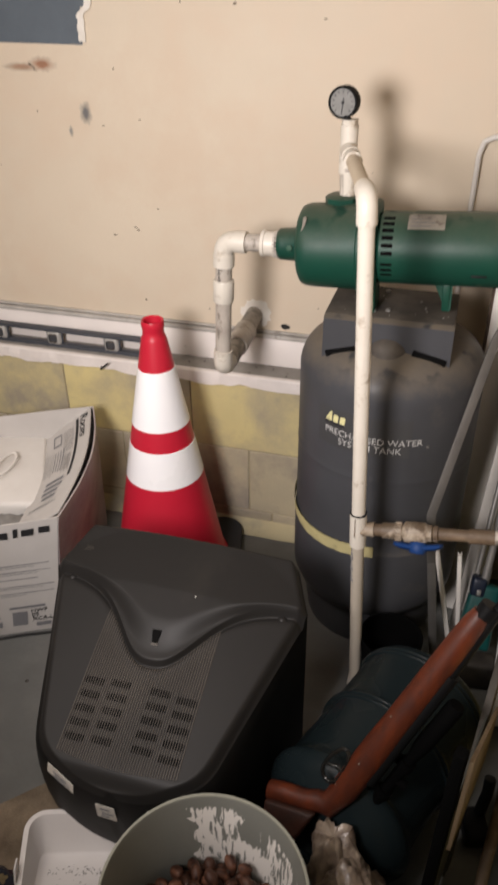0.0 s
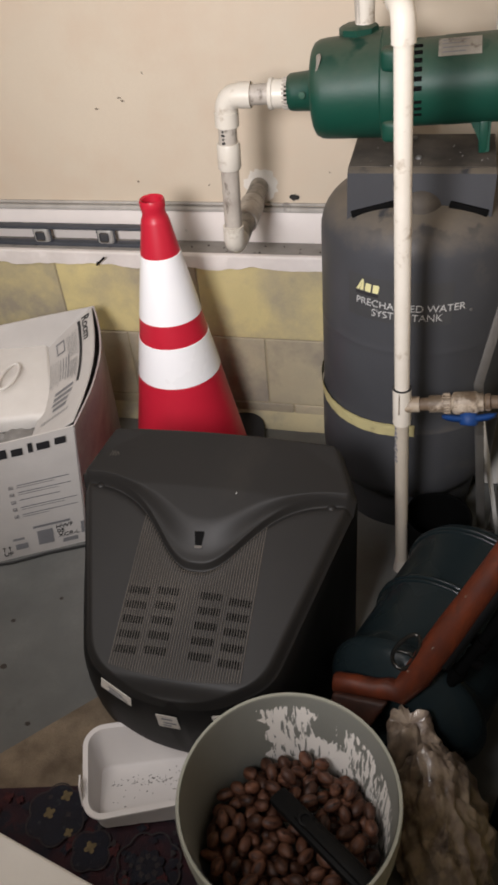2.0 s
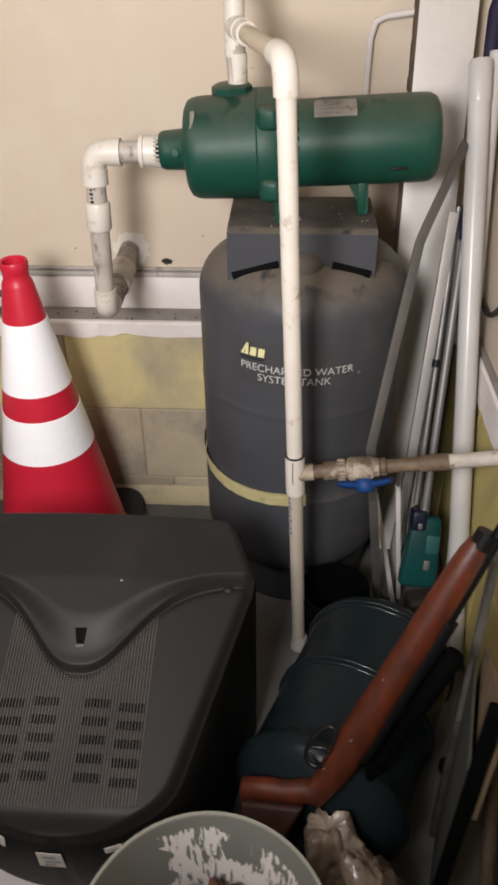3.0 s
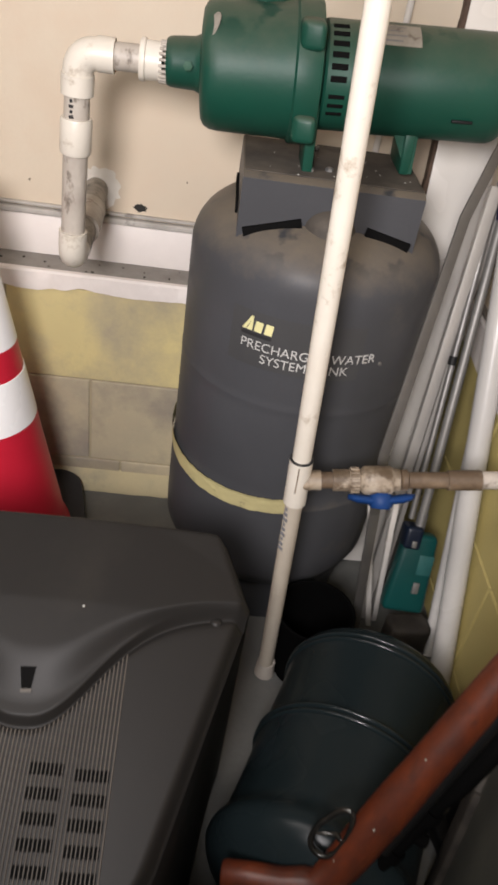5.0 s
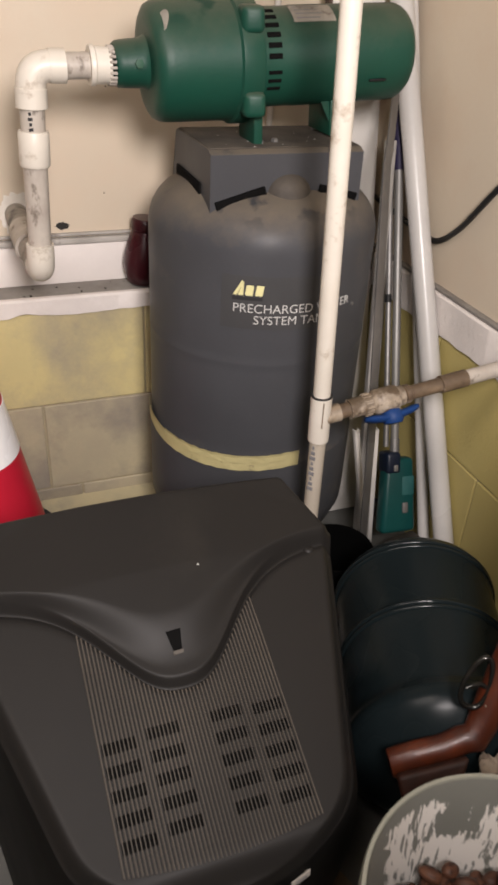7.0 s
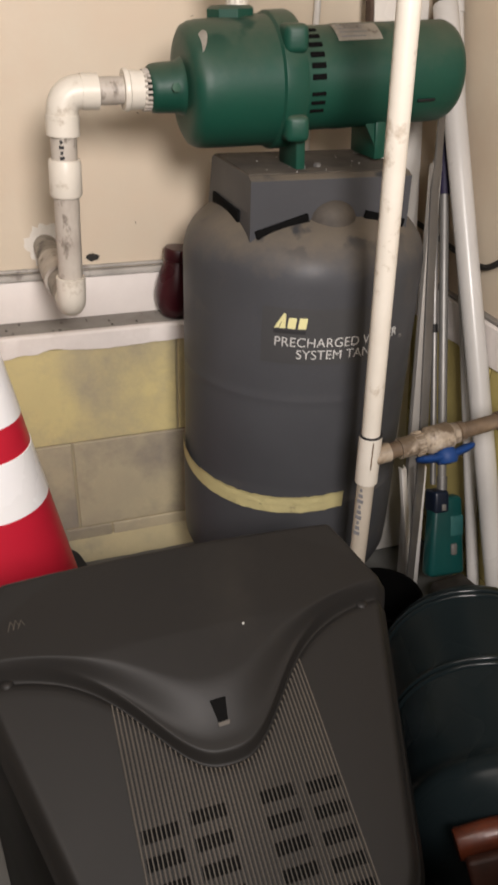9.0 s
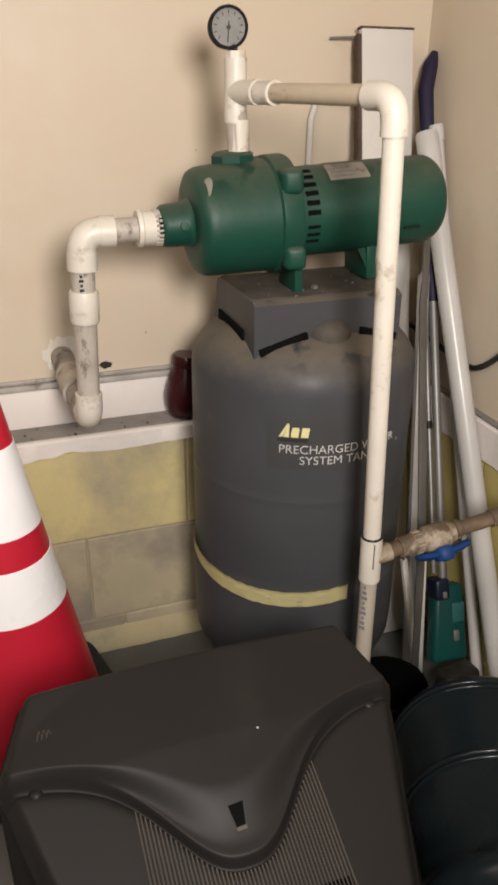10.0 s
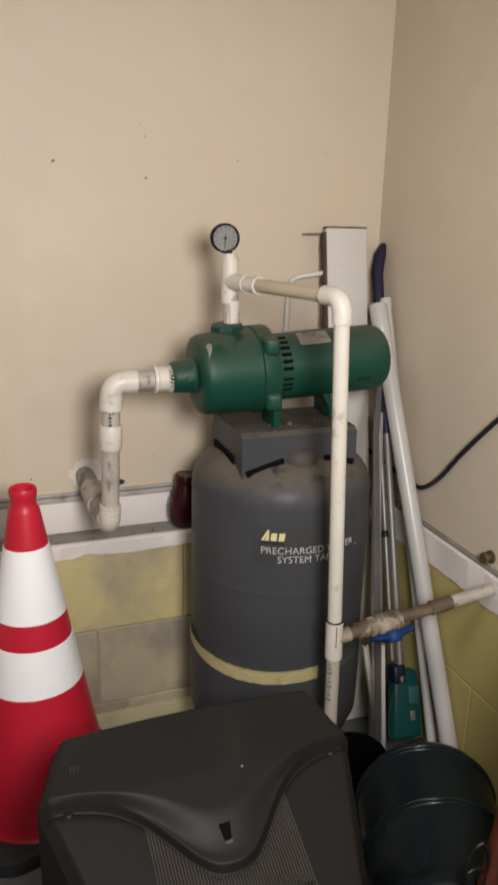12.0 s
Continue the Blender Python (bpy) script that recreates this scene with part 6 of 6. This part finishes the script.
# ---- spirit level on the ledge ----
LV = thing("spirit_level", (-0.75, 2.27, LEDGE), "grey aluminium spirit level with vial windows lying on the ledge", "spirit level")
ly = 2.272
x0, x1, zb, zt = -1.15, -0.44, LEDGE + 0.0005, LEDGE + 0.056
for z in (zb + 0.004, zt - 0.004):
    bm = B()
    block(bm, (x1 - x0, 0.024, 0.009), pose((x0 + x1) / 2, ly, z), 0.0015)
    part("flange", bm, M_LEVEL, LV)
cuts = [(-1.05, -0.981), (-0.929, -0.798), (-0.746, -0.611), (-0.559, -0.47)]
edges = [x0] + [v for c in cuts for v in c] + [x1]
for a, b in zip(edges[::2], edges[1::2]):
    bm = B()
    block(bm, (b - a, 0.006, zt - zb - 0.012), pose((a + b) / 2, ly, (zb + zt) / 2), 0.001)
    part("web", bm, M_LEVEL, LV)
for c in (-0.772, -0.585, -0.955):
    bm = B()
    block(bm, (0.046, 0.024, 0.046), pose(c, ly, (zb + zt) / 2), 0.010, 3)
    vial = part("vial_block", bm, M_VIAL, LV, "rounded square vial frame")
    bm = B()
    block(bm, (0.026, 0.004, 0.027), pose(c, ly - 0.0125, (zb + zt) / 2), 0.006, 3)
    part("vial", bm, M_TANK, vial, "dark vial")

bm = tube(B(), [(-0.606, BY - 0.002, 0.512), (-0.604, BY - 0.016, 0.508), (-0.592, BY - 0.024, 0.520), (-0.572, BY - 0.030, 0.538)], 0.0027, 8)
solid("nail", bm, M_GUN, "bent dark nail sticking out of the mortar band", "nail")
bm = B()
rnd = random.Random(77)
for i in range(30):
    s = rnd.uniform(0.0015, 0.005)
    block(bm, (s, s * 0.8, s * 0.5), pose(rnd.uniform(-0.95, 0.2), rnd.uniform(2.245, 2.30), LEDGE + s * 0.25, rnd.uniform(0, 30), rnd.uniform(0, 30), rnd.uniform(0, 90)))
solid("ledge_debris", bm, M_SPECK, "small dark crumbs of mortar on the ledge", "debris", kind="stuff")

# maroon jar on the ledge behind the tank
jar = thing("jar", (0.070, 2.272, LEDGE), "dark maroon glossy pear-shaped jar on the ledge behind the tank", "jar")
jm = Matrix.Translation((0.078, 2.272, LEDGE)) @ pose(0, 0, 0, 0, 5, 0)
bm = revolve(B(), [(0.0, 0.001), (0.022, 0.001), (0.029, 0.006), (0.038, 0.026), (0.042, 0.048), (0.040, 0.070), (0.034, 0.095), (0.029, 0.112), (0.027, 0.120), (0.0, 0.121)], jm, 40)
part("body", bm, M_MAROON, jar)
bm = revolve(B(), [(0.0270, 0.118), (0.0295, 0.120), (0.0295, 0.139), (0.027, 0.143), (0.0, 0.144)], jm, 40)
part("cap", bm, M_MAROON, jar)

# ---- things in the corner ----
board = thing("laminate_board", (0.51, 2.03, 0), "white laminate board with torn brown edges leaning in the corner", "board")
b0, b1 = Vector((0.505, 2.045, 0.002)), Vector((0.512, 2.282, 1.300))
bm = B()
span(bm, b0, b1, 0.112, 0.016, up=(0, -1, 0), bevel=0.001)
part("panel", bm, M_BOARD, board)
bm = B()
bd = (b1 - b0).normalized()
for k in range(40):
    t = 0.35 + 0.65 * k / 40
    c = b0 + (b1 - b0) * t + Vector((-0.058 - 0.002 * noise.noise(Vector((k * 0.7, 0, 0))), 0.006, 0))
    block(bm, (0.010 + 0.004 * noise.noise(Vector((k * 1.3, 3, 0))), 0.022, 0.024), axis_at(c, bd, (0, -1, 0)), 0.002, 1)
block(bm, (0.118, 0.018, 0.004), axis_at(b1 + bd * 0.002, bd, (0, -1, 0)), 0.001, 1)
part("torn_edge", bm, M_BOARD_EDGE, board, "torn brown fibre edge")
bm = tube(B(), [(0.405, WY - 0.012, 1.284), (0.468, 2.286, 1.287)], 0.0028, 8)
solid("hook_rod", bm, M_STEEL, "thin bent steel rod between the wall and the board", "rod")
bm = tube(B(), [(0.368, WY - 0.01, 0.80), (0.372, WY - 0.012, 1.14), (0.380, WY - 0.016, 1.17), (0.40, WY - 0.02, 1.18), (0.475, 2.262, 1.195)], 0.0065, 10)
solid("white_conduit", bm, M_BOARD, "thin white bent conduit on the wall behind the pump", "conduit")

pipe_a = thing("pvc_pipe", (0.575, 1.70, 0), "long white plastic pipe leaning in the corner", "pipe", "pipes leaning in the corner")
pa0, pa1 = Vector((0.601, 1.690, 0.004)), Vector((0.573, 2.195, 1.118))
pd = (pa1 - pa0).normalized()
part("tube", tube(B(), [pa0, pa1], 0.021, 28), M_PVC_COOL, pipe_a)
part("coupling", tube(B(), [pa1 - pd * 0.075, pa1 - pd * 0.07, pa1 - pd * 0.004, pa1], [0.021, 0.0225, 0.0225, 0.020], 28), M_PVC_COOL, pipe_a)
pipe_b = thing("pvc_pipe", (0.59, 1.79, 0), "thin white plastic pipe leaning in the corner", "pipe", "pipes leaning in the corner")
pb0, pb1 = Vector((0.602, 1.790, 0.004)), Vector((0.606, 2.215, 1.130))
part("tube", tube(B(), [pb0, pb1], 0.0125, 20), M_PVC_COOL, pipe_b)
part("cap", tube(B(), [pb1 - (pb1 - pb0).normalized() * 0.03, pb1], 0.0145, 20), M_PVC_COOL, pipe_b)

mop = thing("mop", (0.47, 1.75, 0), "mop with a teal plastic head, aluminium pole and dark purple grip", "mop")
m0, m1 = Vector((0.531, 1.880, 0.262)), Vector((0.608, 2.290, 1.262))
md = (m1 - m0).normalized()
L = (m1 - m0).length
part("pole", tube(B(), [m0, m0 + md * (L * 0.64)], 0.0088, 16), M_ALU, mop, "aluminium pole")
part("pull_rod", tube(B(), [m0 + md * (L * 0.02) - X * 0.021, m0 + md * (L * 0.60) - X * 0.019], 0.0062, 12), M_STEEL, mop, "thin steel pull rod")
part("rod_clip", tube(B(), [m0 + md * (L * 0.30) - X * 0.021, m0 + md * (L * 0.315) - X * 0.021], 0.0078, 12), M_BLACK, mop, "black clip")
part("grip", tube(B(), [m0 + md * (L * 0.54), m0 + md * (L * 0.56), m0 + md * (L * 0.82)], [0.010, 0.0125, 0.0125], 18), M_PURPLE, mop)
part("collar", tube(B(), [m0 + md * (L * 0.81), m0 + md * (L * 0.865)], 0.0135, 18), M_TEAL, mop, "teal collar")
part("hanger", tube(B(), [m0 + md * (L * 0.85), m0 + md * (L * 0.93), m0 + md * (L * 0.975) + X * 0.012, m1 + X * 0.024], [0.0135, 0.0155, 0.0150, 0.008], 18), M_PURPLE, mop, "dark purple curved top")
bm = B()
hm = axis_at(m0 - md * 0.085 + X * 0.012, md, (0, -1, 0))
block(bm, (0.084, 0.036, 0.165), hm @ pose(0.008, 0, -0.004), 0.010, 3)
for v in bm.verts:
    q = hm.inverted() @ v.co
    if q.z > 0.03:
        v.co = hm @ Vector((q.x * (0.72 + 0.2 * sm(0.09, 0.03, q.z) if q.z < 0.2 else 0.6), q.y, q.z))
head = part("head", bm, M_TEAL, mop, "translucent teal plastic head")
bm = B()
block(bm, (0.014, 0.006, 0.024), hm @ pose(-0.004, 0.020, -0.030), 0.003)
part("lever", bm, M_ALU, head, "pale release lever")
bm = B()
block(bm, (0.034, 0.042, 0.046), hm @ pose(0.024, 0, 0.070), 0.007, 3)
part("clip", bm, M_NAVY, head, "dark navy clip")
bm = B()
block(bm, (0.010, 0.005, 0.014), hm @ pose(0.022, 0.0225, 0.060), 0.002)
part("clip_tab", bm, M_ALU, head, "pale tab")
bm = B()
block(bm, (0.030, 0.005, 0.042), hm @ pose(-0.012, 0.0165, 0.018), 0.002)
part("window", bm, M_TEAL_PALE, head, "paler square of the teal head")
part("ferrule", tube(B(), [m0 - md * 0.012, m0 + md * 0.035], 0.0105, 16), M_STEEL, mop)
bm = B()
block(bm, (0.085, 0.055, 0.085), Matrix.Translation((0.545, 1.800, 0.044)) @ pose(0, 0, 0, 0, 0, 8), 0.012, 3)
part("wringer", bm, M_FRAME, mop, "dark grey lower clamp")


def strip(name, p, q, w, d, material, label, up=(0, -1, 0), tip=None):
    th = thing(name, (p[0], p[1], 0), label, "strip", "metal strips in the corner")
    bm = B()
    span(bm, p, q, w, d, up, 0.0008)
    part("web", bm, material, th)
    dv = (Vector(q) - Vector(p)).normalized()
    sv = Vector(up).cross(dv).normalized()
    fv = dv.cross(sv)
    for s in (-1, 1):
        bm = B()
        o = sv * s * (w / 2 - 0.001) - fv * (d / 2 + 0.0035)
        span(bm, Vector(p) + o, Vector(q) + o, 0.002, 0.008, up, 0.0005)
        part("lip", bm, material, th)
    if tip:
        bm = B()
        span(bm, Vector(q) - dv * 0.005, tip, w * 0.9, d, up, 0.0008)
        part("bent_end", bm, material, th)
    return th


bent = thing("metal_strip", (0.445, 1.80, 0), "dull grey flexible metal strip bent in the corner", "strip", "metal strips in the corner")
knots = [Vector((0.446, 1.806, 0.003)), Vector((0.400, 1.776, 0.38)), Vector((0.384, 1.772, 0.514)), Vector((0.461, 1.965, 0.846)), Vector((0.474, 1.985, 0.872)), Vector((0.552, 2.125, 0.985))]
for p, q in zip(knots, knots[1:]):
    bm = B()
    dv = (q - p).normalized()
    span(bm, p - dv * 0.002, q + dv * 0.002, 0.019, 0.004, (0.25, -1, 0.2), 0.0008)
    part("length", bm, M_HOSE_GREY, bent)
strip("window_track", (0.486, 1.852, 0.003), (0.408, 1.845, 0.365), 0.011, 0.004, M_BOARD, "thin white metal track leaning low in the corner")
strip("window_track", (0.500, 1.866, 0.003), (0.462, 1.858, 0.350), 0.010, 0.004, M_BOARD, "thin white metal track leaning low in the corner")

strip("window_track", (0.473, 1.872, 0.003), (0.545, 2.100, 0.860), 0.020, 0.006, M_TRACK, "tall pale aluminium window track leaning in the corner")
strip("window_track", (0.500, 1.895, 0.003), (0.572, 2.130, 0.850), 0.010, 0.006, M_TRACK, "narrow pale aluminium track leaning in the corner")

# cable on the east wall, and the wall knob
bm = tube(B(), glide([(0.60, 2.300, 0.72), (0.614, 2.22, 0.705), (0.62, 2.13, 0.692), (0.622, 2.05, 0.684), (0.623, 1.995, 0.688), (0.623, 1.93, 0.735), (0.623, 1.85, 0.825), (0.623, 1.74, 0.935), (0.623, 1.60, 1.06), (0.623, 1.40, 1.16), (0.623, 1.0, 1.22)]), 0.0058, 12)
solid("cable", bm, M_CABLE, "thick black cable running along the cream wall", "cable")
knob = thing("wall_peg", (WX - 0.004, 1.722, 0.62), "round tarnished brass peg screwed to the wall above the trim", "peg")
km = axis_at((WX - 0.001, 1.722, 0.622), (-1, 0, 0))
part("plate", revolve(B(), [(0.0, 0.0), (0.015, 0.0), (0.015, 0.004), (0.0, 0.005)], km, 20), M_BRASS, knob)
part("button", revolve(B(), [(0.008, 0.003), (0.008, 0.012), (0.013, 0.016), (0.012, 0.022), (0.0, 0.024)], km, 20), M_BRASS, knob)

# black pot lying behind the down pipe
pot = thing("flower_pot", (0.335, 1.737, 0), "black plastic pot standing open beside the tank", "pot")
pm = Matrix.Translation((0.335, 1.737, 0))
part("shell", revolve(B(), [(0.0, 0.001), (0.054, 0.001), (0.057, 0.004), (0.070, 0.150), (0.070, 0.166), (0.068, 0.166), (0.053, 0.010), (0.0, 0.008)], pm, 40), M_POT, pot)
part("rim", revolve(B(), [(0.069, 0.150), (0.074, 0.151), (0.0745, 0.168), (0.071, 0.170), (0.069, 0.168)], pm, 40, True), M_POT, pot, "rolled black rim")

# a framed sheet leaning by the east wall
sheet = thing("framed_panel", (0.47, 1.18, 0), "dark grey-green sheet in a worn wooden frame, leaning on the wall", "panel")
q0, q1 = Vector((0.506, 1.310, 0.006)), Vector((0.538, 1.425, 0.570))
k0, k1 = Vector((0.458, 1.128, 0.006)), Vector((0.467, 1.124, 0.62))
bm = B()
plate(bm, [q0 + (q1 - q0) * 0.02, k0 + (k1 - k0) * 0.03, k0 + (k1 - k0) * 0.66, q0 + (q1 - q0) * 0.70], 0.004)
part("sheet", bm, M_PANEL, sheet)
bm = B()
back = Vector((0.012, -0.003, 0))
plate(bm, [q0 + (q1 - q0) * 0.50 + back, k0 + (k1 - k0) * 0.62 + back, k0 + (k1 - k0) * 0.98 + back, q0 + (q1 - q0) * 0.72 + back], 0.006)
part("backing", bm, M_PLANK, sheet, "brown weathered wooden backing")
bm = B()
span(bm, q0, q0 + (q1 - q0) * 0.46, 0.042, 0.018, (-0.95, 0.3, 0), 0.003)
part("lower_rail", bm, M_FRAME, sheet, "black lower rail")
bm = B()
span(bm, q0 + (q1 - q0) * 0.44, q1, 0.027, 0.014, (-0.95, 0.3, 0), 0.003)
part("upper_rail", bm, M_BAR, sheet, "worn grey upper rail")
bm = B()
span(bm, k0, k1, 0.022, 0.018, (-0.95, 0.3, 0), 0.004)
part("near_rail", bm, M_POT, sheet, "black near rail")
bm = tube(B(), [(0.545, 1.10, 0.008), (0.565, 1.25, 0.16), (0.585, 1.36, 0.30), (0.593, 1.40, 0.37)], [0.010, 0.011, 0.010, 0.009], 10)
solid("rusty_rod", bm, M_RUSTY, "rust-flaked pale rod leaning on the wall", "rod")
clamp = thing("clamp", (0.565, 1.40, 0), "small black iron clamp on the floor by the wall", "clamp")
bm = B()
block(bm, (0.05, 0.075, 0.035), Matrix.Translation((0.560, 1.405, 0.018)) @ pose(0, 0, 0, 0, 0, 15), 0.008, 3)
part("jaw", bm, M_GUN, clamp)
bm = tube(B(), [(0.567, 1.43, 0.03), (0.577, 1.45, 0.075), (0.577, 1.46, 0.11)], 0.012, 12)
part("arm", bm, M_GUN, clamp)

# ---- concrete blocks of the footings ----


def block_mesh(lx, lz, seed, axis):
    """One painted block face, slightly proud of its joints."""
    bm = B()
    size = (lx - 0.004, 0.012, lz - 0.004) if axis == "x" else (0.012, lx - 0.004, lz - 0.004)
    block(bm, size, Matrix(), 0.002, 1)
    return mesh_from(bm, "brick", M_BLOCK_GOLD if axis == "y" else M_BLOCK if lz > 0.215 and seed > 1 else M_BLOCK_GREYER, 25)


cache = {}
courses = ((0.0, 0.065, 0.32), (0.065, 0.288, 0.247), (0.288, 0.506, 0.073))
for z0, z1, x_joint in courses:
    x = x_joint + 0.406 * math.ceil((BX - x_joint) / 0.406)
    while x > -1.6:
        a, b = max(x - 0.406, -1.7), min(x, BX - 0.008)
        if b - a > 0.03:
            key = ("x", round(b - a, 3), z0)
            if key not in cache:
                cache[key] = block_mesh(b - a, z1 - z0, 2 if z0 > 0.2 else 1, "x")
            ob = new("brick", cache[key])
            ob.parent = footing_north
            ob.location = ((a + b) / 2, BY + 0.0055, (z0 + z1) / 2 + 0.001)
        x -= 0.406
    y = BY - 0.012
    first = 0.3 if z0 > 0.2 else 0.1
    while y > 0.2:
        a = max(y - first, 0.1)
        first = 0.406
        key = ("y", round(y - a, 3), z0)
        zt_ = z1 + (0.012 if z0 > 0.2 else 0)
        if key not in cache:
            cache[key] = block_mesh(y - a, zt_ - z0, 1, "y")
        ob = new("brick", cache[key])
        ob.parent = footing_east
        ob.location = (BX + 0.0055, (a + y) / 2, (z0 + zt_) / 2 + 0.001)
        y = a
